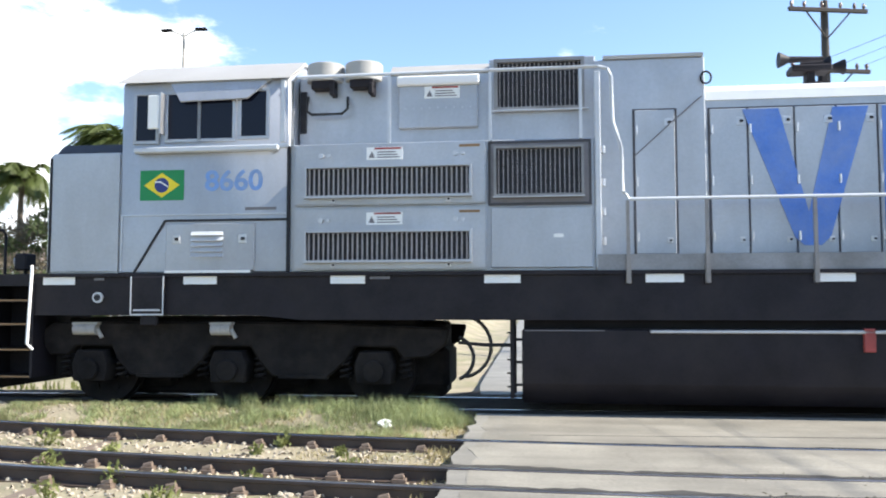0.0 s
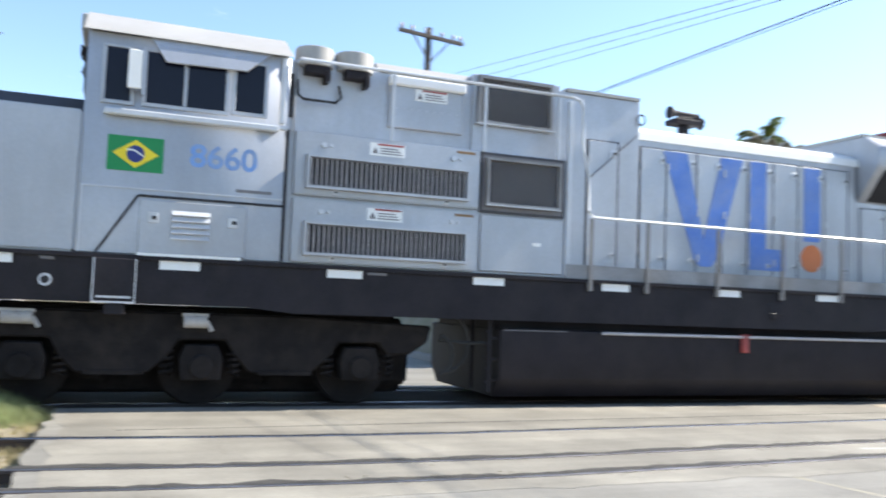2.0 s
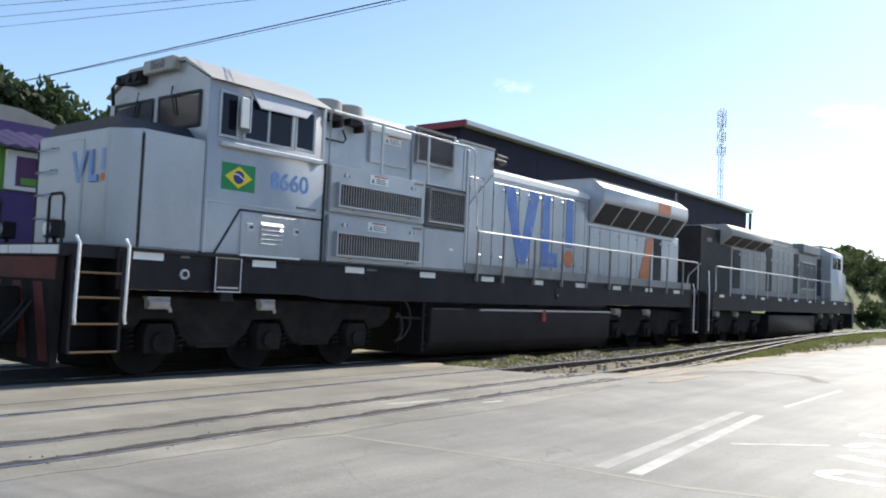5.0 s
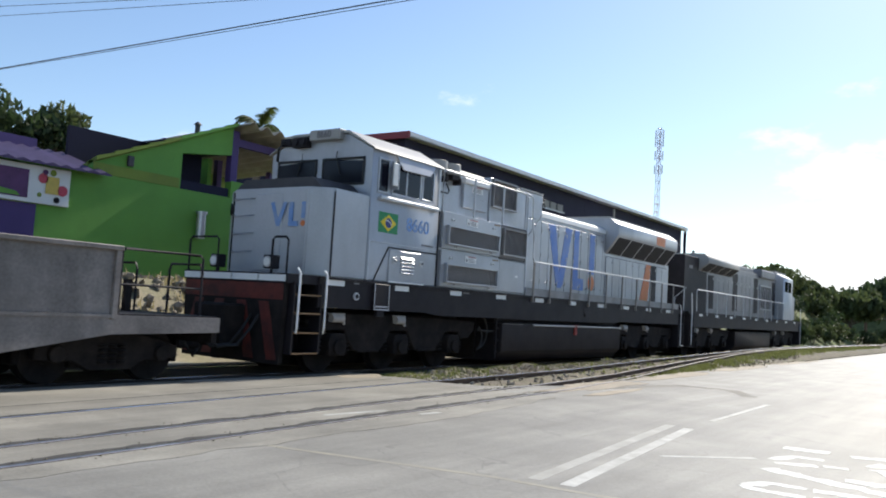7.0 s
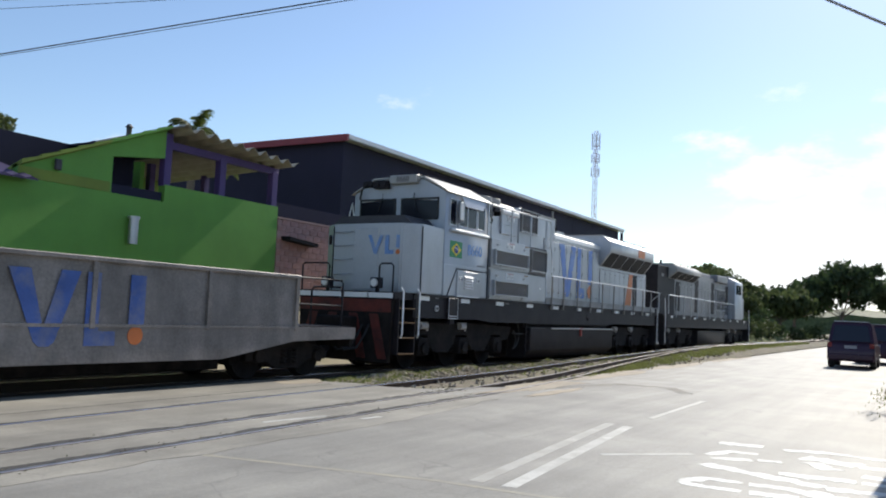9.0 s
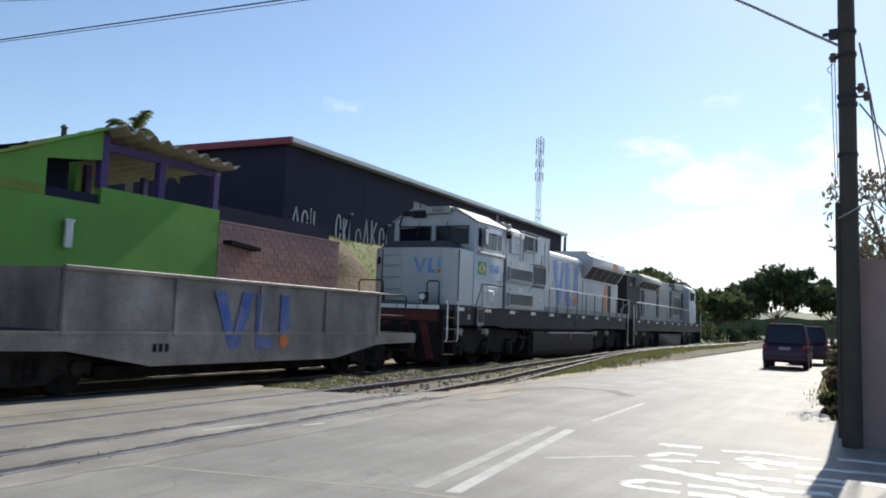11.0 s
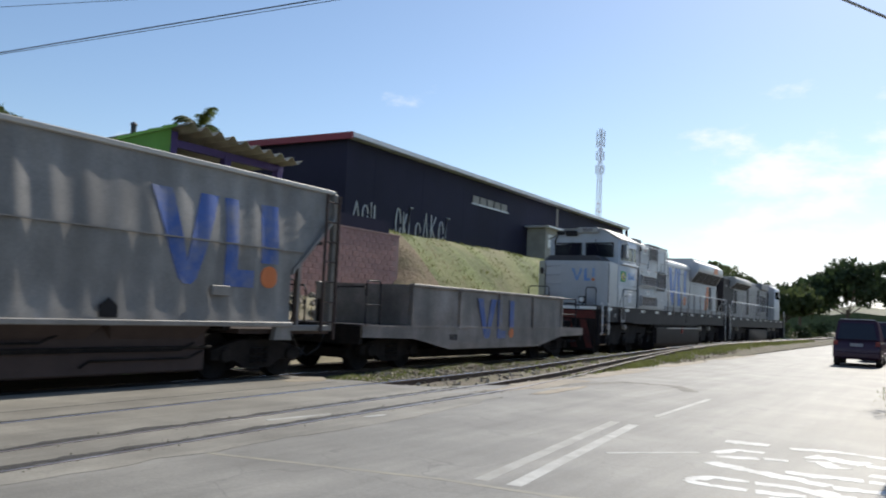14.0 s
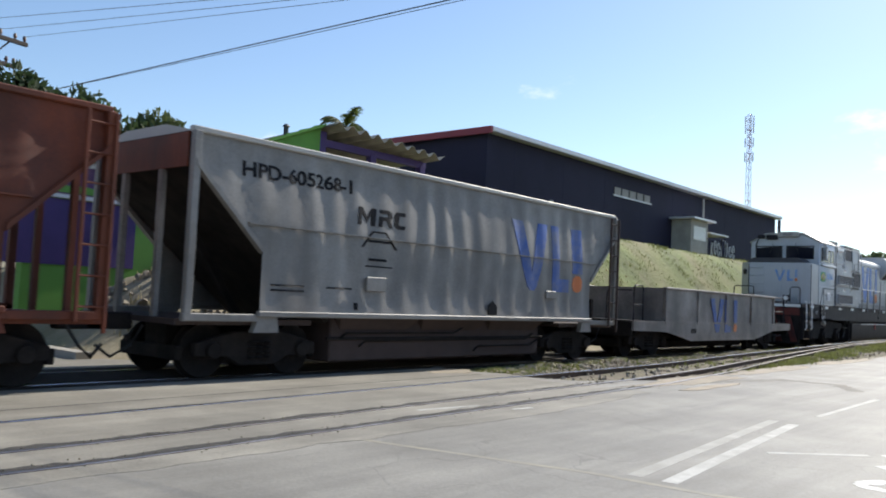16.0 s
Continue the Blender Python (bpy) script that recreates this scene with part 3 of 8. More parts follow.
def locomotive(m):
    global OFF
    OFF = Vector((7.2, 0, 0))
    t = thing("locomotive", m, "silver grey diesel locomotive with flag and blue lettering", "locomotive", "train")
    # frame
    bm = bmesh.new()
    prism(bm, [(-3.2, 1.30), (-2.0, 1.30), (0.2, 1.30), (0.8, 1.24), (10.9, 1.24), (11.6, 1.30), (17.4, 1.30), (17.4, 1.86), (-3.2, 1.86)], SIDE + 0.02, SIDE + 0.10)
    prism(bm, [(-3.2, 1.30), (0.2, 1.30), (0.8, 1.24), (10.9, 1.24), (11.6, 1.30), (17.4, 1.30), (17.4, 1.86), (-3.2, 1.86)], 1.40, 1.48)
    box(bm, -3.2, 17.4, -1.4, 1.4, 1.42, 1.84)
    box(bm, -3.2, 17.5, -1.52, 1.52, 1.84, 1.89)
    part("underframe", bm, BLACK, t, "black deep steel underframe")
    for k in range(10):
        x = -2.73 + 2.1 * k
        bm = bmesh.new()
        plate(bm, rect(x - 0.24, x + 0.24, 1.73, 1.84), SIDE + 0.012, 0.006)
        part("reflector", bm, WHITE, t, "white reflective plate on the sill")
    for a, b in ((1.78, 2.05), (-2.2, -2.05)):
        bm = bmesh.new()
        plate(bm, rect(a, b, 1.79, 1.825), SIDE + 0.012, 0.005)
        part("stencil_bar", bm, SLAT, t)
    bm = bmesh.new()
    rod(bm, (-2.13, SIDE - 0.02, 1.55), (-2.13, SIDE + 0.05, 1.55), 0.075, 18)
    ring = part("jacking_ring", bm, RAIL_TUBE, t, "pale round jacking ring")
    bm = bmesh.new()
    rod(bm, (-2.13, SIDE - 0.024, 1.55), (-2.13, SIDE, 1.55), 0.048, 16)
    part("hole", bm, DARK, ring)
    pad = part("jacking_pad", B((-1.62, -1.13, SIDE - 0.05, SIDE + 0.1, 1.30, 1.84), (-1.48, -1.24, SIDE - 0.03, SIDE + 0.05, 1.16, 1.30), bevel=0.012), BLACK, t)
    for q4 in ((-1.62, -1.13, 1.30, 1.322), (-1.62, -1.604, 1.32, 1.84), (-1.146, -1.13, 1.32, 1.84), (-1.57, -1.18, 1.36, 1.385)):
        part("pad_edge", B((q4[0], q4[1], SIDE - 0.058, SIDE - 0.05, q4[2], q4[3])), RAIL_TUBE, pad)
    # nose with cut corners
    bm = bmesh.new()
    prism(bm, [(-3.08, -1.05), (-2.78, -1.47), (-1.71, -1.46), (-1.71, 1.46), (-2.78, 1.47), (-3.08, 1.05)], 1.89, 3.62, "z")
    nose = part("nose", bev(bm, 0.03, 2), GREY, t)
    bm = bmesh.new()
    prism(bm, [(-1.25, 3.6), (-0.95, 3.84), (0.95, 3.84), (1.25, 3.6)], -2.9, -1.71, 'x')
    part("nose_cover", bm, GRILLEDARK, nose, "dark anti-glare top of the nose")
    part("seam", B((-2.795, -2.77, -1.478, -1.46, 1.9, 3.55)), DARK, nose)
    bm = B((-3.1, -3.06, -0.38, 0.38, 1.95, 3.5), bevel=0.015)
    door = part("nose_door", bm, GREY, nose)
    for z in (2.35, 2.72, 3.08, 3.42):
        hand_rail(nose, [(-3.08, 0.42, z), (-3.16, 0.46, z - 0.02), (-3.16, 0.94, z - 0.04), (-3.08, 1.0, z)], 0.014, GREY, "grab_iron")
    for y in (-0.75, 0.75):
        hl = part("ditch_light", B((-3.86, -3.66, y - 0.13, y + 0.13, 1.97, 2.23), (-3.78, -3.72, y - 0.03, y + 0.03, 1.88, 1.98), bevel=0.02), BLACK, t, "black boxed ditch light on the platform")
        bm = bmesh.new()
        rod(bm, (-3.855, y, 2.10), (-3.885, y, 2.10), 0.105, 20)
        part("bezel", bm, STEEL, hl)
        bm = bmesh.new()
        rod(bm, (-3.88, y, 2.10), (-3.892, y, 2.10), 0.08, 18)
        part("lens", bm, WHITE, hl, "clear round lamp lens")
    part("seam", B((-3.09, -3.07, 1.035, 1.06, 1.9, 3.55)), DARK, nose)
    bm = bmesh.new()
    rod(bm, (-2.90, 1.24, 3.22), (-2.95, 1.29, 3.22), 0.13, 18)
    part("port", bm, BLACK, nose, "dark round port on the nose corner")
    # small logo on the nose front
    bm = bmesh.new()
    prism(bm, [(-0.06, 3.32), (-0.16, 3.32), (-0.29, 3.0), (-0.42, 3.32), (-0.52, 3.32), (-0.33, 2.84), (-0.25, 2.84)], -3.108, -3.100, "x")
    prism(bm, [(-0.58, 3.32), (-0.68, 3.32), (-0.68, 2.94), (-0.82, 2.94), (-0.82, 2.84), (-0.58, 2.84)], -3.108, -3.082, "x")
    prism(bm, [(-0.90, 3.32), (-1.0, 3.32), (-1.0, 3.0), (-0.90, 3.0)], -3.09, -3.082, "x")
    part("logo_stripe", bm, BLUE2, nose, "faded blue painted stroke")
    bm = bmesh.new()
    rod(bm, (-3.09, -0.95, 2.9), (-3.075, -0.95, 2.9), 0.06, 16)
    part("logo_dot", bm, ORANGE, nose, "orange painted dot")
    nose.location.x -= 0.13
    # cab
    bm = bmesh.new()
    prism(bm, [(-1.47, 1.89), (1.47, 1.89), (1.47, 4.60), (0.78, 4.96), (-0.78, 4.96), (-1.47, 4.60)], -1.84, 0.62, "x")
    cab = part("cab", bev(bm, 0.02), GREY, t)
    bm = bmesh.new()
    prism(bm, [(-1.55, 4.59), (-1.52, 4.62), (-0.8, 5.02), (0.8, 5.02), (1.52, 4.62), (1.55, 4.59), (0.78, 4.965), (-0.78, 4.965)], -1.89, 0.64, "x")
    part("cab_roof", bm, ROOFGREY, cab, "pale dusty cab roof")
    for k, (x0, x1, z0, z1) in enumerate(((-1.62, -1.33, 3.77, 4.42), (-1.15, -0.71, 3.78, 4.42), (-0.66, -0.20, 3.78, 4.42), (-0.07, 0.29, 3.80, 4.43))):
        win = part("side_window", B((x0 - 0.05, x1 + 0.05, -1.495, -1.465, z0 - 0.05, z0), (x0 - 0.05, x1 + 0.05, -1.495, -1.465, z1, z1 + 0.04), (x0 - 0.05, x0, -1.495, -1.465, z0, z1), (x1, x1 + 0.05, -1.495, -1.465, z0, z1), bevel=0.006), GREY, cab, "cab side window with grey frame")
        part("pane", B((x0, x1, -1.484, -1.474, z0, z1)), GLASS, win, "dark glass pane")
    bm = bmesh.new()
    va, vb = [(-1.15, 4.63), (0.40, 4.63), (0.05, 4.32), (-0.93, 4.30)], [-1.50, -1.50, -1.575, -1.575]
    top = [bm.verts.new((p[0], y, p[1])) for p, y in zip(va, vb)]
    bot = [bm.verts.new((p[0], y + 0.015, p[1] - 0.012)) for p, y in zip(va, vb)]
    bm.faces.new(top)
    bm.faces.new(bot[::-1])
    for i in range(4):
        bm.faces.new((top[i], bot[i], bot[(i + 1) % 4], top[(i + 1) % 4]))
    part("sun_visor", bm, GREY, cab)
    part("arm_rest", B((-1.62, 0.49, -1.57, -1.47, 3.58, 3.66), bevel=0.015), RAIL_TUBE, cab, "pale ledge under the cab windows")
    mir = part("mirror", B((-1.37, -1.21, -1.66, -1.62, 3.9, 4.38), bevel=0.012), WHITE, cab, "white-backed side mirror")
    part("bracket", B((-1.20, -1.18, -1.66, -1.47, 3.84, 4.42)), STEEL, mir)
    for s in (-1, 1):
        y0, y1 = sorted((s * 0.12, s * 1.22))
        bm = bmesh.new()
        prism(bm, [(y0, 3.90), (y1, 3.90), (y1, 4.36 if s > 0 else 4.42), (y0, 4.42 if s > 0 else 4.36)], -1.862, -1.835, "x")
        w = part("windscreen", bev(bm, 0.01), GLASS, cab, "dark windscreen")
        part("rubber_frame", B(*[(-1.872, -1.846, *sorted((p0, p1)), q0, q1) for p0, p1, q0, q1 in ((y0 - 0.04, y1 + 0.04, 4.40, 4.45), (y0 - 0.04, y1 + 0.04, 3.86, 3.905), (y0 - 0.04, y0 + 0.01, 3.86, 4.45), (y1 - 0.01, y1 + 0.04, 3.86, 4.45))], bevel=0.006), RUBBER, w, "black rubber window seal")
        hand_rail(w, [(-1.88, s * 0.5, 4.58), (-1.90, s * 0.5, 4.45), (-1.885, s * 0.62, 4.1)], 0.012, RUBBER, "wiper")
    nb = part("number_board", B((-1.98, -1.72, -0.62, 0.25, 4.83, 5.06), bevel=0.02), ROOFGREY, cab, "pale number board over the windscreen")
    writing("number", "8660", 0.2, SLAT, nb, Matrix.Translation((-1.985, -0.18, 4.945)) @ Matrix(((0, 0, -1, 0), (-1, 0, 0, 0), (0, 1, 0, 0), (0, 0, 0, 1))))
    hand_rail(cab, [(-1.78, 0.95, 4.80), (-1.98, 1.0, 4.86), (-2.02, 1.1, 4.70), (-1.9, 1.25, 4.45)], 0.03, RUBBER, "roof_cable")
    part("antenna_box", B((-1.95, -1.7, 0.85, 1.15, 4.78, 4.94), bevel=0.02), BLACK, cab, "black antenna box over the windscreen")
    bm = B((-1.99, -1.75, 0.3, 0.75, 4.72, 4.92))
    rod(bm, (-1.98, 0.42, 4.83), (-2.03, 0.42, 4.83), 0.08, 14)
    rod(bm, (-1.98, 0.63, 4.83), (-2.03, 0.63, 4.83), 0.08, 14)
    part("headlight", bm, BLACK, cab)
    # lower cab side: skirt, door, louvres
    part("seam", B((-1.16, 0.62, -1.486, -1.465, 2.61, 2.64)), DARK, cab)
    bm = bmesh.new()
    prism(bm, [(-1.63, 1.9), (-1.595, 1.9), (-1.145, 2.63), (-1.18, 2.63)], -1.486, -1.465)
    part("seam", bm, DARK, cab)
    part("seam", B((0.60, 0.64, -1.486, -1.43, 1.9, 3.64)), DARK, cab)
    part("flange", B((-1.82, 0.60, -1.484, -1.465, 2.70, 2.715)), RAIL_TUBE, cab)
    part("flange", B((-1.82, -1.80, -1.484, -1.465, 1.9, 2.70)), RAIL_TUBE, cab)
    part("corner_trim", B((0.50, 0.57, -1.51, -1.44, 3.7, 4.58), bevel=0.01), RAIL_TUBE, cab)
    part("hinge_box", B((0.42, 0.62, -1.50, -1.46, 3.62, 3.68), bevel=0.01), RAIL_TUBE, cab)
    dr = part("battery_box_door", B((-1.14, 0.15, -1.50, -1.46, 1.92, 2.58), bevel=0.01), GREY, cab)
    for k in range(5):
        z = 2.13 + k * 0.075
        bm = bmesh.new()
        prism(bm, [(-1.50, z - 0.015), (-1.545, z - 0.02), (-1.50, z + 0.035)], -0.76, -0.30, "x")
        part("louvre", bm, RAIL_TUBE, dr)
    latch(dr, -0.98, 2.36, -1.50, 0.12)
    latch(dr, -0.02, 2.36, -1.50, 0.12)
    part("threshold", B((-1.14, 0.1, -1.52, -1.46, 1.885, 1.925)), WHITE, cab)
    # flag
    bm = bmesh.new()
    plate(bm, rect(-1.55, -0.90, 2.915, 3.345), -1.472, 0.004)
    flag = part("flag", bm, FLAGGREEN, cab, "green and yellow flag decal with a blue disc")
    bm = bmesh.new()
    plate(bm, [(-1.49, 3.13), (-1.225, 2.955), (-0.96, 3.13), (-1.225, 3.305)], -1.476, 0.004)
    part("lozenge", bm, FLAGYELLOW, flag)
    bm = bmesh.new()
    plate(bm, disc(-1.225, 3.13, 0.105), -1.480, 0.004)
    part("disc", bm, FLAGBLUE, flag)
    bm = bmesh.new()
    plate(bm, [(-1.325, 3.165), (-1.24, 3.165), (-1.125, 3.095), (-1.128, 3.115), (-1.24, 3.185), (-1.322, 3.185)], -1.484, 0.004)
    part("band", bm, WHITE, flag)
    face = Matrix(((1, 0, 0, 0), (0, 0, -1, 0), (0, 1, 0, 0), (0, 0, 0, 1)))
    writing("number", "8660", 0.40, BLUE2, cab, Matrix.Translation((-0.17, -1.473, 3.165)) @ face, 0.003, "pale blue painted road number", 1.06)
    bm = bmesh.new()
    plate(bm, rect(0.0, 0.45, 2.76, 2.80), -1.472, 0.003)
    part("stencil_bar", bm, SLAT, cab)
    # equipment section behind the cab
    part("equipment_body", B((0.62, 4.80, -1.44, 1.44, 1.89, 3.66), (0.64, 4.80, -1.06, 1.06, 3.66, 4.70), bevel=0.012), GREY, t)
    bm = bmesh.new()
    prism(bm, [(-1.08, 4.70), (1.08, 4.70), (0.8, 4.90), (-0.8, 4.90)], 1.95, 4.85, "x")
    part("roof_panel", bm, ROOFGREY, t)
    for z0, z1 in ((2.80, 3.64), (1.92, 2.75)):
        bx = part("filter_box", B((0.72, 3.36, -1.515, -1.43, z0, z1), bevel=0.018, seg=2), GREY, t, "grey filter box with a slatted grille")
        grille(bx, 0.91, 3.14, z0 + 0.125, z0 + 0.50, -1.575, 33, 0.035, GREY, "grille", SLATPALE, 0.14)
        warning_label(bx, 2.03 - 0.05, z1 - 0.14, -1.518, 0.5)
        bm = bmesh.new()
        plate(bm, rect(3.0, 3.28, z1 - 0.075, z1 - 0.04), -1.518, 0.004)
        part("yellow_label", bm, YELLOWEDGE, bx, "faded yellow label")
        for x in (1.1, 2.95):
            bm = bmesh.new()
            rod(bm, (x, -1.51, z1 - 0.16), (x, -1.545, z1 - 0.16), 0.035, 12)
            part("lifting_stud", bm, STEEL, bx)
            bm = bmesh.new()
            rod(bm, (x + 0.1, -1.51, z1 - 0.16), (x + 0.1, -1.54, z1 - 0.16), 0.025, 12)
            part("lifting_stud", bm, STEEL, bx)
        for x in (1.27, 2.85):
            latch(bx, x, z0 + 0.06, -1.52, 0.07)
    part("cover_panel", B((3.42, 4.76, -1.475, -1.43, 1.93, 2.74), bevel=0.012), GREY, t)
    bm = bmesh.new()
    plate(bm, rect(4.25, 4.38, 2.33, 2.38), -1.479, 0.003)
    part("stencil_bar", bm, WHITE, t)
    part("grille_surround", B((3.40, 4.74, -1.47, -1.43, 2.78, 3.62), bevel=0.01), SLAT, t, "dull grey grille surround")
    part("surround_edge", B((3.385, 4.755, -1.476, -1.462, 3.60, 3.635), (3.385, 4.755, -1.476, -1.462, 2.765, 2.80), (3.385, 3.42, -1.476, -1.462, 2.80, 3.60), (4.72, 4.755, -1.476, -1.462, 2.80, 3.60)), GRILLEDARK, t, "darkened edge round the grille")
    grille(t, 3.50, 4.62, 2.91, 3.52, -1.53, 18, 0.035, KICK, "side_grille", SLATPALE, 0.085)
    part("grille_lip", B((3.46, 4.66, -1.56, -1.535, 2.865, 2.885)), RAIL_TUBE, t)
    part("grille_housing", B((3.38, 4.84, -1.10, 1.10, 3.66, 4.87), bevel=0.015), GREY, t)
    grille(t, 3.50, 4.64, 4.17, 4.80, -1.14, 19, 0.05, KICK, "upper_grille", SLATPALE, 0.085)
    part("grille_lip", B((3.42, 4.74, -1.20, -1.14, 4.11, 4.125)), RAIL_TUBE, t)
    part("upper_panel", B((2.10, 3.22, -1.13, -1.04, 3.92, 4.52), bevel=0.012), GREY, t)
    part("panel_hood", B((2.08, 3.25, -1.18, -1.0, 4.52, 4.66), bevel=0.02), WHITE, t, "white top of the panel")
    warning_label(t, 2.72, 4.42, -1.135, 0.5)
    for k in range(9):
        bm = bmesh.new()
        rod(bm, (2.2 + k * 0.115, -1.13, 4.20), (2.2 + k * 0.115, -1.142, 4.20), 0.012, 8)
        part("rivet", bm, STEEL, t)
    for x in (1.02, 1.58):
        bm = bmesh.new()
        rod(bm, (x, -1.02, 4.62), (x, -1.02, 4.88), 0.27, 28)
        part("air_intake_drum", bev(bm, 0.012), ROOFGREY, t, "pale round intake drum on the roof")
    for x in (0.86, 1.42):
        part("drum_bracket", B((x, x + 0.34, -1.24, -1.02, 4.50, 4.62), (x + 0.27, x + 0.34, -1.27, -1.02, 4.40, 4.56), bevel=0.01), BLACK, t, "black bracket under an intake drum")
    hand_rail(t, [(0.78, -1.1, 4.42), (0.78, -1.18, 4.2), (0.86, -1.2, 4.14), (1.3, -1.2, 4.14), (1.38, -1.18, 4.22), (1.36, -1.1, 4.4)], 0.02, RUBBER, "air_hose")
    # near-black block stands in for a shaded recess
    part("recess", B((0.66, 0.75, -1.09, -1.0, 3.9, 4.5)), DARK, t)
    # roof handrail that drops to the walkway
    hand_rail(t, [(0.68, SIDE, 3.62), (0.68, SIDE, 4.54), (0.74, SIDE, 4.60), (4.86, SIDE, 4.60), (4.98, SIDE, 4.56), (5.02, SIDE, 4.45), (5.04, SIDE, 3.85), (5.14, SIDE, 3.5), (5.16, SIDE, 2.92), (5.24, SIDE, 2.82), (5.5, SIDE, 2.82), (17.8, SIDE, 2.82), (17.9, SIDE, 2.78), (17.92, SIDE, 1.9)], 0.024)
    for x in (2.04, 3.42, 4.62):
        part("stanchion", B((x - 0.02, x + 0.02, SIDE - 0.02, SIDE + 0.02, 3.64, 4.58)), RAIL_TUBE, t)
    for x in (5.21, 6.21, 7.54, 8.85, 10.13, 11.45, 12.75, 14.05, 15.3, 16.55):
        part("stanchion", B((x - 0.022, x + 0.022, SIDE - 0.045, SIDE - 0.005, 1.72, 2.80), (x - 0.032, x + 0.032, SIDE - 0.035, SIDE + 0.02, 1.72, 1.98)), STANCHION, t)
    part("kick_plate", B((4.82, 17.3, SIDE, SIDE + 0.03, 1.89, 2.10)), KICK, t, "scuffed grey kick plate along the walkway")
    # tall cabinet and long hood
    part("tall_cabinet", B((4.80, 6.30, -1.10, 1.10, 1.89, 4.80), bevel=0.015), GREY, t)
    part("cabinet_cap", B((4.95, 6.28, -1.13, 1.13, 4.80, 4.85)), ROOFGREY, t)
    part("post_trim", B((4.80, 4.88, -1.47, -1.40, 1.92, 4.55), bevel=0.01), RAIL_TUBE, t)
    for z in (2.3, 2.7, 3.1, 3.55):
        bm = bmesh.new()
        rod(bm, (4.93, -1.13, z - 0.05), (4.93, -1.13, z + 0.05), 0.03, 10)
        part("hinge", bm, STEEL, t)
    # thin dull tube draws the diagonal shadow line across the cabinet side
    hand_rail(t, [(5.35, -1.13, 3.45), (5.9, -1.13, 3.95), (6.25, -1.13, 4.25)], 0.008, SLAT, "cable")
    ring_pts = [(6.31 + 0.07 * math.cos(k * 0.7), -1.13, 4.50 + 0.085 * math.sin(k * 0.7)) for k in range(10)]
    hand_rail(t, ring_pts, 0.014, BLACK, "lifting_ring")
    HY = -1.05
    part("long_hood", B((6.30, 10.95, HY, -HY, 1.89, 4.24), bevel=0.01), GREY, t)
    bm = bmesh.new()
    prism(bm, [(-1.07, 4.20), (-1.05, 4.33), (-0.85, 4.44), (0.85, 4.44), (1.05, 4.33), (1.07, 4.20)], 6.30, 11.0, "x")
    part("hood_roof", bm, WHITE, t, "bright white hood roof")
    # dark backing plates put the shade of the door gaps into colour
    part("door_gap_shade", B((5.33, 5.92, -1.106, -1.09, 2.10, 4.10), (6.33, 10.78, HY - 0.006, HY + 0.01, 2.10, 4.10)), GAP, t, "dark plates painting shade into the hood door gaps")
    part("door_gap_shade", B((11.04, 17.07, HY - 0.006, HY + 0.01, 2.10, 3.47)), GAP, t)
    edges = [5.35, 5.9, 6.35, 6.85, 7.45, 7.98, 8.5, 9.05, 9.6, 10.2, 10.75]
    for a, b in zip(edges, edges[1:]):
        y = -1.10 if b < 6.3 else HY
        if a < 6.3 < b:
            continue
        d = part("hood_door", B((a + 0.012, b - 0.012, y - 0.022, y, 2.12, 4.08), bevel=0.008), GREY, t)
        latch(d, b - 0.1, 3.9, y - 0.02, 0.1)
        latch(d, b - 0.1, 2.3, y - 0.02, 0.07)
        for z in (2.35, 3.1, 3.8):
            bm = bmesh.new()
            rod(bm, (a + 0.03, y - 0.03, z - 0.06), (a + 0.03, y - 0.03, z + 0.06), 0.018, 8)
            part("hinge", bm, STEEL, d)
    logo(t, 6.78, 2.22, 4.06, HY - 0.026, 3.35, (BLUE, ORANGE))
    # radiator section flared out at the top
    part("radiator_hood", B((10.95, 17.25, HY, -HY, 1.89, 3.6), bevel=0.01), GREY, t)
    bm = bmesh.new()
    prism(bm, [(-1.05, 3.55), (-1.50, 4.16), (-1.50, 4.52), (-1.2, 4.74), (1.2, 4.74), (1.50, 4.52), (1.50, 4.16), (1.05, 3.55)], 11.0, 16.9, "x")
    rad = part("radiator_housing", bev(bm, 0.012), GREY, t)
    part("radiator_top", B((11.0, 16.9, -1.16, 1.16, 4.74, 4.80)), ROOFGREY, rad, "sunlit radiator roof")
    # near-black sheets paint the shade in the radiator openings
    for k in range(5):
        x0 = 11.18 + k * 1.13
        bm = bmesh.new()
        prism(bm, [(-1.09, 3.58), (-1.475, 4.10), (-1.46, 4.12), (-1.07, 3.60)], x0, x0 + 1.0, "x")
        part("radiator_shade", bm, DARK, rad, "near-black sheet painting the shaded radiator opening")
    for k in range(10):
        a = 11.05 + k * 0.6
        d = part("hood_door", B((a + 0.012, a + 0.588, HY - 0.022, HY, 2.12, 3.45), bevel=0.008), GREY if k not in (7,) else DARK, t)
        latch(d, a + 0.5, 3.3, HY - 0.02, 0.08)
    bm = bmesh.new()
    plate(bm, [(14.2, 2.12), (15.0, 2.12), (15.22, 3.46), (14.75, 3.46)], HY - 0.027)
    part("orange_stripe", bm, ORANGE, t, "faded orange stripe across the doors")
    bm = bmesh.new()
    plate(bm, rect(14.6, 15.5, 4.18, 4.5), SIDE - 0.004)
    part("orange_stripe", bm, ORANGE, t)
    # horns
    bm = B((7.86, 8.14, -0.12, 0.22, 4.44, 4.66), (7.94, 8.06, -0.05, 0.15, 4.64, 4.86), (7.72, 8.28, -0.12, 0.22, 4.82, 4.92), bevel=0.02)
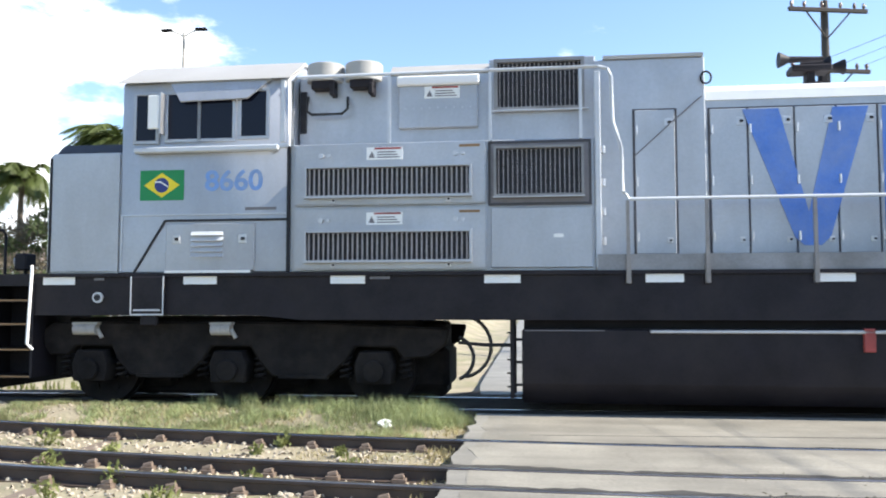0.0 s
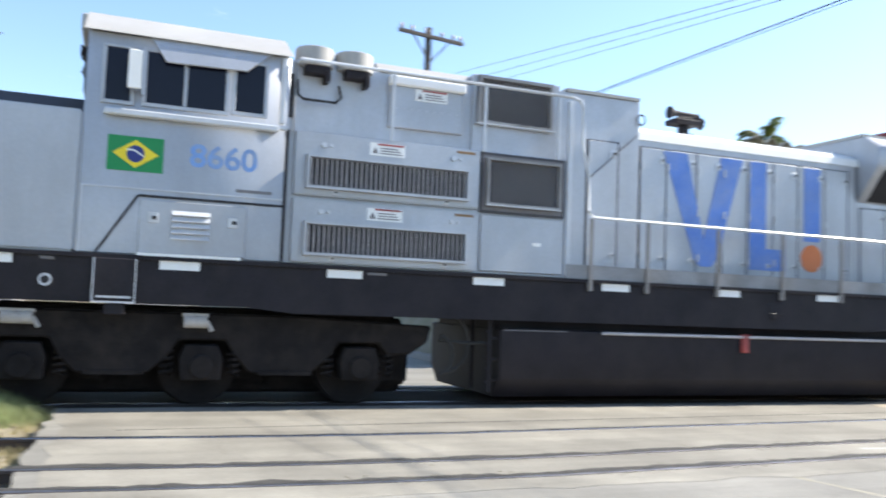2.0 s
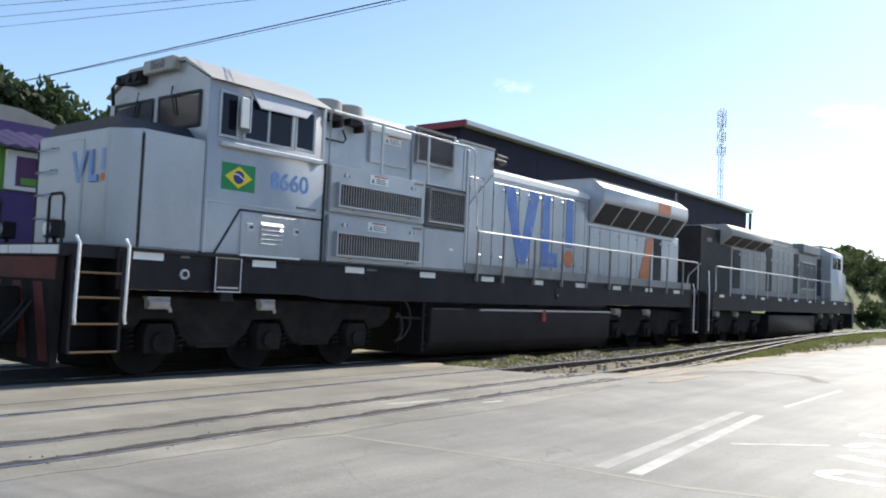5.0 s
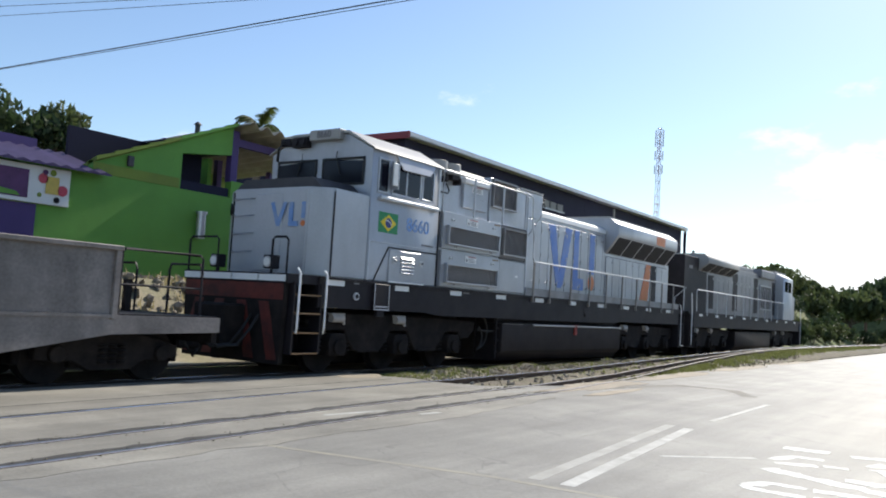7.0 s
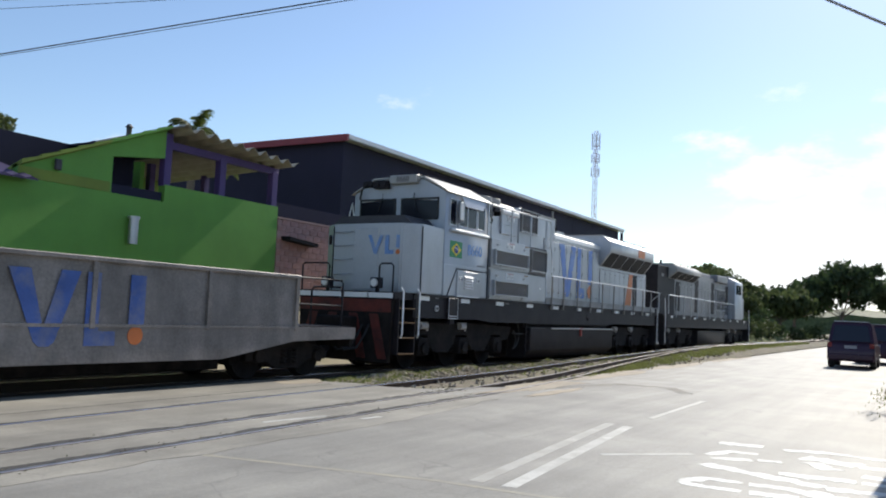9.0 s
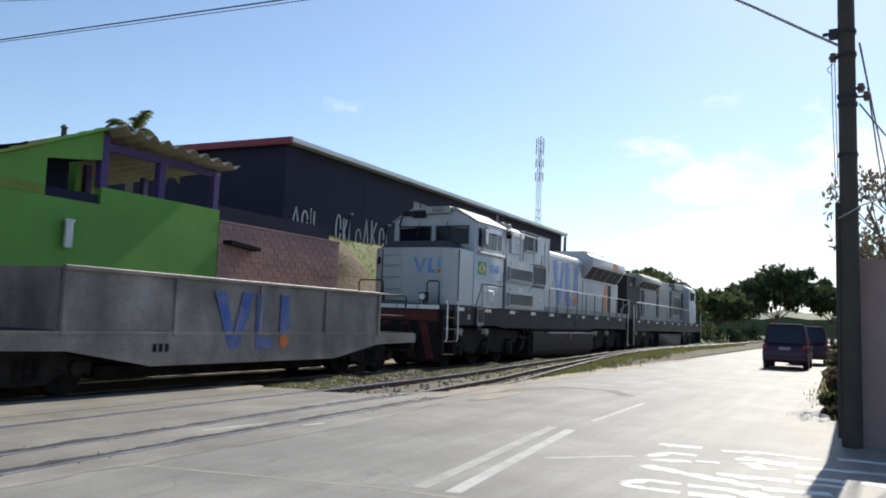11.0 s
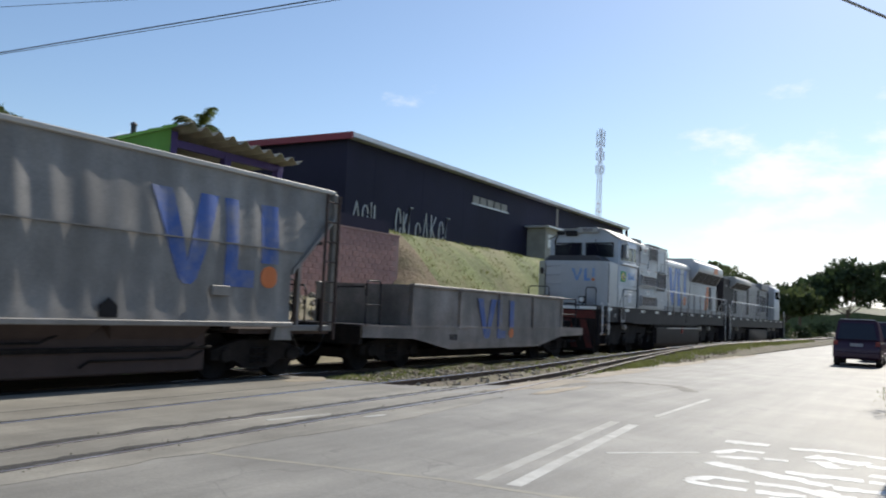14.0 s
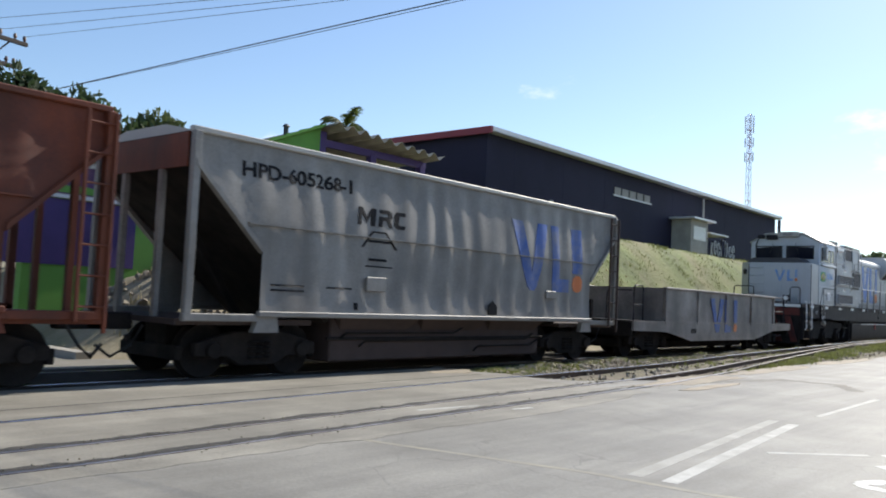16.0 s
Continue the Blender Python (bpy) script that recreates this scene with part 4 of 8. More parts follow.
    for y, l, ln in ((-0.22, -1, 0.50), (0.04, 1, 0.28), (0.26, 1, 0.56)):
        rod(bm, (8.0 - l * 0.12, y, 4.96), (8.0 + l * ln * 0.72, y, 4.96), 0.03, 12, 0.05)
        rod(bm, (8.0 + l * ln * 0.72, y, 4.96), (8.0 + l * ln, y, 4.96), 0.05, 14, 0.115)
    part("air_horn", bm, BLACK, t, "black multi-trumpet air horn")
    part("centre_sill", B((3.84, 12.0, -1.15, 1.15, 1.0, 1.5)), BLACK, t)
    post = part("tank_ladder", B((3.66, 3.72, -1.34, -1.28, 0.20, 1.26), bevel=0.008), BLACK, t, "narrow black ladder frame ahead of the tank")
    part("rear_rail", B((3.66, 3.72, -0.7, -0.64, 0.20, 1.26), bevel=0.008), BLACK, post)
    for z in (0.36, 0.66, 0.96):
        part("rung", B((3.70, 3.84, -1.33, -1.29, z, z + 0.035)), BLACK, post)
    for k in range(5):
        part("cleat", B((3.62, 3.66, -1.33, -1.29, 0.34 + k * 0.18, 0.36 + k * 0.18)), BLACK, post)
    # dim strip paints the faint end of the tank edge's glint
    part("glint_strip", B((3.86, 4.9, -1.435, -1.415, 1.095, 1.11)), SLAT, t, "dim strip continuing the tank's painted glint")
    # fuel tank
    bm = bmesh.new()
    prism(bm, [(-1.42, 0.40), (-1.15, 0.12), (1.15, 0.12), (1.42, 0.40), (1.42, 1.12), (-1.42, 1.12)], 3.82, 11.72, "x")
    tank = part("fuel_tank", bev(bm, 0.02), BLACK, t, "long black fuel tank")
    # pale steel strip paints the highlight along the tank's top edge
    part("glint_strip", B((5.48, 11.68, -1.47, -1.41, 1.07, 1.115), bevel=0.01), STEEL, tank, "bright strip painting the glint along the tank edge")
    part("fuel_gauge", B((8.1, 8.24, -1.47, -1.40, 0.84, 1.14), bevel=0.01), RED, tank, "red fuel gauge plate")
    part("filler", B((8.6, 8.95, -1.49, -1.44, 1.46, 1.66), (8.65, 8.75, -1.52, -1.48, 1.4, 1.5), bevel=0.01), BLACK, t)
    loco_bogie(t, -0.27)
    loco_bogie(t, 14.5)
    arc = lambda cx, cz, r, a0, a1: [(cx + r * math.cos(radians(a0 + (a1 - a0) * k / 11)), -1.22, cz + r * math.sin(radians(a0 + (a1 - a0) * k / 11))) for k in range(12)]
    for pts in (arc(2.98, 0.88, 0.42, 75, -80), arc(2.86, 0.72, 0.30, 70, -70), [(2.95, -1.2, 0.93), (3.3, -1.22, 0.90), (3.66, -1.25, 0.90)]):
        hand_rail(t, pts, 0.025, RUBBER, "brake_hose")
    # front platform, steps and plough
    part("front_platform", B((-4.0, -3.1, -1.45, 1.45, 1.72, 1.89)), BLACK, t)
    bm = B((-4.03, -4.0, -1.4, -0.72, 1.74, 1.86), (-4.03, -4.0, -0.68, 0.0, 1.74, 1.86), (-4.03, -4.0, 0.04, 1.4, 1.74, 1.86))
    part("reflector", bm, WHITE, t)
    bm = bmesh.new()
    prism(bm, [(-1.35, 0.22), (1.35, 0.22), (1.4, 1.72), (-1.4, 1.72)], -4.0, -3.9, "x")
    pilot = part("pilot_plate", bev(bm, 0.01), GRIMESHADE, t, "black front plough plate with rubbed red stripes")
    part("red_band", B((-4.006, -3.995, -1.36, 1.36, 1.40, 1.70)), PILOT, pilot, "dirty red painted band")
    for y in (-1.3, -0.7, 0.5, 1.1):
        bm = bmesh.new()
        s1 = 1 if y < 0 else -1
        prism(bm, [(y, 0.3), (y + 0.26, 0.3), (y + 0.26 + 0.3 * s1, 1.36), (y + 0.3 * s1, 1.36)], -4.006, -3.995, "x")
        part("red_stripe", bm, PILOT, pilot, "dirty red slanting stripe")
    st = step_well(t, -3.86, -3.10, 1.75)
    for z in (0.44, 0.82, 1.18, 1.52):
        tread = part("tread", B((-3.82, -3.14, SIDE + 0.02, -0.95, z - 0.03, z)), BLACK, st)
        part("nosing", B((-3.82, -3.14, SIDE, SIDE + 0.03, z - 0.02, z + 0.005)), YELLOWEDGE, tread, "worn ochre step edge")
    for x in (-3.84, -3.12):
        hand_rail(t, [(x - 0.0, SIDE - 0.03, 2.0), (x + 0.03, SIDE - 0.08, 1.9), (x, SIDE - 0.1, 0.9), (x + 0.05, SIDE - 0.04, 0.82)], 0.022, WHITE_TUBE, "grab_rail")
    for y0, y1 in ((0.55, 1.4), (-1.35, -0.95)):
        hand_rail(t, [(-3.95, y0, 1.89), (-3.95, y0, 2.5), (-3.95, y0 + 0.06, 2.56), (-3.95, y1 - 0.06, 2.56), (-3.95, y1, 2.5), (-3.95, y1, 1.89)], 0.022, BLACK, "platform_rail")
    part("coupler", B((-4.6, -3.9, -0.12, 0.12, 0.72, 1.0), (-4.75, -4.5, -0.2, 0.2, 0.66, 1.02), bevel=0.03), GRIMESHADE, t)
    part("draft_gear", B((-4.55, -3.99, -0.42, 0.42, 0.48, 1.28), bevel=0.04), GRIMESHADE, t, "black draft gear housing")
    for y in (-0.75, -0.55, 0.6):
        hand_rail(t, [(-3.98, y, 1.1), (-4.2, y - 0.03, 0.85), (-4.45, y, 0.55), (-4.8, y + 0.1, 0.5), (-5.1, y + 0.12, 0.75)], 0.028, RUBBER, "air_hose")
    # rear steps and rail
    st = step_well(t, 17.4, 18.02, 1.8)
    for z in (0.44, 0.9, 1.35, 1.78):
        part("tread", B((17.44, 17.98, SIDE + 0.02, -0.95, z - 0.03, z)), BLACK, st)
    hand_rail(t, [(17.4, SIDE - 0.04, 2.1), (17.42, SIDE - 0.08, 1.9), (17.42, SIDE - 0.08, 0.5), (17.7, SIDE - 0.08, 0.48)], 0.02, WHITE_TUBE, "grab_rail")
    hand_rail(t, [(18.0, SIDE - 0.04, 2.8), (18.3, -1.0, 2.4), (18.35, -0.9, 1.2)], 0.02, RAIL_TUBE, "grab_rail")
    part("rear_platform", B((17.4, 18.1, -1.45, 1.45, 1.72, 1.89)), BLACK, t)
    part("coupler", B((18.0, 18.7, -0.12, 0.12, 0.72, 1.0), bevel=0.03), GRIMESHADE, t)
    OFF = Vector((0, 0, 0))
    return t


# darker copy of the silver paint, with the lead engine's shade put in
LEADGREY = mat("shaded_grey_paint", (0.23, 0.23, 0.245), 0.45, 0.1, 0.25, 0.9, 25, 0.0004, (0.11, 0.105, 0.105), 0.7, 0.35)


def lead_locomotive(m):
    """The leading engine: long hood towards the train, cab at its far end."""
    global OFF
    OFF = Vector((29.6, 0, 0))
    t = thing("lead_locomotive", m, "dark grey leading diesel locomotive, cab ahead", "locomotive", "train")
    part("underframe", B((19.0, 40.2, -1.48, 1.48, 1.24, 1.85), (18.6, 40.4, -1.5, 1.5, 1.80, 1.87)), BLACK, t)
    for k in range(9):
        x = 20.2 + 2.3 * k
        bm = bmesh.new()
        plate(bm, rect(x - 0.22, x + 0.22, 1.70, 1.80), SIDE - 0.004, 0.005)
        part("reflector", bm, WHITE, t)
    part("end_hood", B((19.3, 22.4, -1.02, 1.02, 1.87, 4.25), bevel=0.02), BLACK, t, "dark end of the hood")
    bm = bmesh.new()
    plate(bm, rect(19.9, 20.35, 3.72, 3.86), -1.024, 0.005)
    part("number_bar", bm, SLAT, t)
    bm = bmesh.new()
    prism(bm, [(-1.02, 3.7), (-1.45, 4.05), (-1.45, 4.25), (-1.25, 4.45), (1.25, 4.45), (1.45, 4.25), (1.45, 4.05), (1.02, 3.7)], 21.2, 26.2, "x")
    rad = part("radiator_housing", bev(bm, 0.012), ROOFGREY, t)
    for k in range(4):
        bm = bmesh.new()
        prism(bm, [(-1.06, 3.72), (-1.44, 4.03), (-1.43, 4.05), (-1.04, 3.75)], 21.4 + k * 1.2, 22.45 + k * 1.2, "x")
        part("radiator_shade", bm, DARK, rad)
    part("long_hood", B((22.4, 35.6, -1.02, 1.02, 1.87, 4.2), bevel=0.015), LEADGREY, t)
    for k in range(16):
        a = 22.6 + k * 0.8
        d = part("hood_door", B((a + 0.015, a + 0.785, -1.045, -1.02, 2.1, 3.6 if k < 5 else 3.95), bevel=0.008), LEADGREY if k % 5 else BLACK, t)
        latch(d, a + 0.68, 3.45, -1.045, 0.1)
    part("exhaust_hump", B((28.0, 31.0, -0.9, 0.9, 4.2, 4.45), (31.6, 34.6, -1.2, 1.2, 4.05, 4.5), bevel=0.05), LEADGREY, t)
    grille(t, 31.8, 34.2, 2.4, 3.6, -1.07, 16, 0.06, GREY, "side_grille")
    bm = bmesh.new()
    prism(bm, [(-1.46, 1.87), (1.46, 1.87), (1.46, 4.3), (0.9, 4.62), (-0.9, 4.62), (-1.46, 4.3)], 35.6, 38.0, "x")
    cab = part("cab", bev(bm, 0.02), GREY, t)
    for x0, x1 in ((35.95, 36.7), (36.85, 37.6)):
        part("side_window", B((x0, x1, -1.475, -1.45, 3.5, 4.1), bevel=0.01), GLASS, cab, "dark cab side window")
    part("cab_roof", B((35.5, 38.2, -1.0, 1.0, 4.62, 4.67)), ROOFGREY, cab)
    part("short_nose", B((38.0, 40.0, -1.2, 1.2, 1.87, 3.4), bevel=0.08, seg=2), GREY, t)
    hand_rail(t, [(19.6, SIDE, 1.9), (19.55, SIDE, 2.7), (19.65, SIDE, 2.8), (35.4, SIDE, 2.8), (35.5, SIDE, 2.75), (35.5, SIDE, 1.9)], 0.024)
    for k in range(10):
        x = 21.0 + 1.45 * k
        part("stanchion", B((x - 0.02, x + 0.02, SIDE - 0.03, SIDE, 1.75, 2.8)), RAIL_TUBE, t)
    bm = bmesh.new()
    prism(bm, [(-1.38, 0.4), (-1.1, 0.14), (1.1, 0.14), (1.38, 0.4), (1.38, 1.1), (-1.38, 1.1)], 26.0, 33.0, "x")
    part("fuel_tank", bev(bm, 0.02), BLACK, t)
    loco_bogie(t, 22.4)
    loco_bogie(t, 36.6)
    for x in (18.75, 39.9):
        st = step_well(t, x, x + 0.6, 1.8)
        for z in (0.44, 0.9, 1.35, 1.78):
            part("tread", B((x, x + 0.6, SIDE + 0.02, -0.95, z - 0.03, z)), BLACK, st)
        hand_rail(t, [(x, SIDE - 0.05, 2.6), (x + 0.02, SIDE - 0.08, 1.9), (x + 0.02, SIDE - 0.08, 0.5)], 0.02, WHITE_TUBE, "grab_rail")
    bm = bmesh.new()
    rod(bm, (24.5, 0.3, 4.45), (24.5, 0.3, 4.85), 0.06, 12)
    part("stack", bm, BLACK, t)
    part("coupler", B((18.1, 19.1, -0.12, 0.12, 0.72, 1.0), bevel=0.03), GRIMESHADE, t)
    OFF = Vector((0, 0, 0))
    return t


WAGON = mat("weathered_grey_wagon_paint", (0.235, 0.208, 0.192), 0.55, 0.1, 0.5, 1.4, 25, 0.001, (0.075, 0.068, 0.064), 0.8, 0.3)
HOPGREY = mat("chalky_grey_hopper_paint", (0.228, 0.217, 0.205), 0.55, 0.05, 0.32, 1.3, 25, 0.0006, (0.105, 0.097, 0.09), 0.8, 0.4)
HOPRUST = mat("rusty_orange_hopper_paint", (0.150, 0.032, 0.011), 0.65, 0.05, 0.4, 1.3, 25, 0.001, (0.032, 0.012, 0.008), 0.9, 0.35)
HOPDARK = mat("brown_hopper_chutes", (0.050, 0.032, 0.028), 0.8, 0.05, 0.25, 2.5, 30, 0.001)
WAGONBLUE = mat("worn_blue_paint", (0.045, 0.10, 0.33), 0.55, 0, 0.25, 2.5, 30, 0.0, (0.22, 0.22, 0.24), 1.0)
STENCIL = mat("black_stencil_paint", (0.013, 0.013, 0.016), 0.75, 0, 0.2, 3, 40, spec=0.15)


def wagon_bogie(t, cx):
    """A cast three-piece bogie with two axles."""
    bm = bmesh.new()
    for s in (-1, 1):
        y0, y1 = sorted((s * 0.93, s * 1.08))
        prism(bm, [(cx - 1.2, 0.56), (cx - 1.2, 0.36), (cx - 0.6, 0.34), (cx - 0.35, 0.2), (cx + 0.35, 0.2), (cx + 0.6, 0.34), (cx + 1.2, 0.36), (cx + 1.2, 0.56), (cx + 0.5, 0.74), (cx - 0.5, 0.74)], y0, y1)
        for k in (-0.16, 0.0, 0.16):
            for zz in range(4):
                rod(bm, (cx + k, s * 1.1, 0.3 + zz * 0.08), (cx + k, s * 1.1, 0.345 + zz * 0.08), 0.07, 10)
        for x in (-0.88, 0.88):
            rod(bm, (cx + x, s * 1.05, 0.45), (cx + x, s * 1.15, 0.45), 0.13, 14)
    box(bm, cx - 0.2, cx + 0.2, -1.0, 1.0, 0.5, 0.78)
    bogie = part("bogie", bev(bm, 0.015), GRIMESHADE, t, "black cast two-axle bogie")
    for x in (-1.32, 1.32):
        part("brake_beam", B((cx + x - 0.06, cx + x + 0.06, -0.85, 0.85, 0.28, 0.5), bevel=0.02), GRIMESHADE, bogie)
    part("spring_plank", B((cx - 0.55, cx + 0.55, -0.9, 0.9, 0.22, 0.36), bevel=0.02), GRIMESHADE, bogie)
    for x in (-0.88, 0.88):
        WHEELS.append((wheelset(bogie, cx + x, 0.42), 0.42))


def end_coupler(t, x, s):
    part("coupler", B(*[(min(x, x + s * 0.75), max(x, x + s * 0.75), -0.11, 0.11, 0.72, 0.98)], bevel=0.03), GRIMESHADE, t)
    hand_rail(t, [(x, -0.4, 0.8), (x + s * 0.2, -0.42, 0.5), (x + s * 0.45, -0.3, 0.32), (x + s * 0.65, -0.2, 0.5)], 0.025, RUBBER, "brake_hose")


def gondola(m):
    global OFF
    c = -12.1
    OFF = Vector((c, 0, 0))
    t = thing("gondola_wagon", m, "low weathered grey gondola wagon with end platforms", "wagon", "train")
    bm = bmesh.new()
    sill = [(-18.7, 1.04), (-18.7, 0.78), (-16.6, 0.74), (-14.9, 0.46), (-9.4, 0.46), (-7.5, 0.76), (-5.5, 0.80), (-5.5, 1.04)]
    prism(bm, sill, -1.47, -1.41)
    prism(bm, sill, 1.41, 1.47)
    box(bm, -18.6, -5.6, -1.41, 1.41, 0.92, 1.02)
    part("sill", bm, WAGON, t)
    for s in (-1, 1):
        y0, y1 = sorted((s * 1.42, s * 1.45))
        for k in range(4):
            a = -16.72 + 2.31 * k
            bm = bmesh.new()
            n = 10
            rows = [[bm.verts.new((a + 2.31 * i / n, (y0 if s < 0 else y1) + s * 0.02 * math.sin(math.pi * i / n) * math.sin(math.pi * j / 3) * random.uniform(-1, 1), 1.04 + 0.95 * j / 3)) for i in range(n + 1)] for j in range(4)]
            back = [[bm.verts.new((v.co.x, s * 1.40, v.co.z)) for v in r] for r in rows]
            for g in (rows, back):
                for j in range(3):
                    for i in range(n):
                        bm.faces.new((g[j][i], g[j][i + 1], g[j + 1][i + 1], g[j + 1][i]))
            part("side_panel", bm, WAGON, t)
        for k in range(5):
            x = -16.72 + 2.31 * k
            y0, y1 = sorted((s * 1.42, s * 1.50))
            part("stake", B((x - 0.045, x + 0.045, y0, y1, 0.98, 2.0), bevel=0.008), WAGON, t)
        y0, y1 = sorted((s * 1.39, s * 1.52))
        part("top_rim", B((-16.78, -7.42, y0, y1, 1.985, 2.06), bevel=0.012), WAGON, t)
        y0, y1 = sorted((s * 1.42, s * 1.49))
        part("ledge", B((-18.6, -7.4, y0, y1, 1.0, 1.05)), WAGON, t)
    for x in (-16.74, -7.46):
        part("end_wall", B((x - 0.03, x + 0.03, -1.40, 1.40, 1.02, 2.03)), WAGON, t)
    for x0, x1 in ((-18.7, -16.8), (-7.4, -5.5)):
        part("end_platform", B((x0, x1, -1.40, 1.40, 1.03, 1.06)), BLACK, t)
    for x, s, ln in ((-18.4, 1, 0.55), (-5.8, -1, 1.5)):
        for y in (-1.3, 1.3):
            hand_rail(t, [(x, y, 1.05), (x, y, 1.98), (x + s * 0.06, y, 2.04), (x + s * (ln - 0.05), y, 2.04), (x + s * ln, y, 1.98), (x + s * ln, y, 1.05)], 0.022, BLACK, "platform_rail")
        hand_rail(t, [(x, -1.3, 1.7), (x, -1.25, 1.9), (x, -0.5, 1.9), (x, -0.45, 1.8), (x, -0.45, 1.05)], 0.022, BLACK, "platform_rail")
        hand_rail(t, [(x, 0.45, 1.05), (x, 0.45, 1.8), (x, 0.5, 1.9), (x, 1.25, 1.9), (x, 1.3, 1.7)], 0.022, BLACK, "platform_rail")
        hand_rail(t, [(x, -1.3, 1.5), (x + s * ln, -1.3, 1.5)], 0.018, BLACK, "platform_rail")
        part("brake_stand", B((x + s * 0.3 - 0.06, x + s * 0.3 + 0.06, 0.2, 0.3, 1.05, 1.6)), GRIMESHADE, t)
    logo(t, -13.46, 0.72, 1.82, -1.475, 2.34, (WAGONBLUE, ORANGE), post=(0.86, 0.985))
    for k in range(3):
        bm = bmesh.new()
        plate(bm, rect(-14.9 + k * 0.14, -14.82 + k * 0.14, 0.7, 0.84), -1.474, 0.004)
        part("stencil_bar", bm, STENCIL, t)
    part("centre_sill", B((-17.6, -6.6, -0.5, 0.5, 0.36, 0.93)), GRIMESHADE, t)
    # added box hides the sunlit ground behind, to read as underfloor shade
    part("underfloor_filler", B((-15.4, -8.7, -0.7, 0.7, 0.2, 0.44), bevel=0.03), GRIMESHADE, t, "black filler box standing in for underfloor shade")
    for x in (-14.2, -12.1, -10.0):
        part("cross_bearer", prism(bmesh.new(), [(-1.4, 0.92), (-0.5, 0.42), (0.5, 0.42), (1.4, 0.92)], x - 0.06, x + 0.06, "x"), GRIMESHADE, t)
    wagon_bogie(t, -17.0)
    wagon_bogie(t, -7.2)
    end_coupler(t, -18.7, -1)
    end_coupler(t, -5.5, 1)
    part("draft_gear", B((-5.5, -4.98, -0.42, 0.42, 0.46, 1.02), bevel=0.04), GRIMESHADE, t, "black draft gear housing")
    for x in (-18.66, -5.54):
        part("end_beam", B((x - 0.05, x + 0.05, -1.4, 1.4, 0.62, 1.02)), GRIMESHADE, t)
    OFF = Vector((0, 0, 0))
    return t


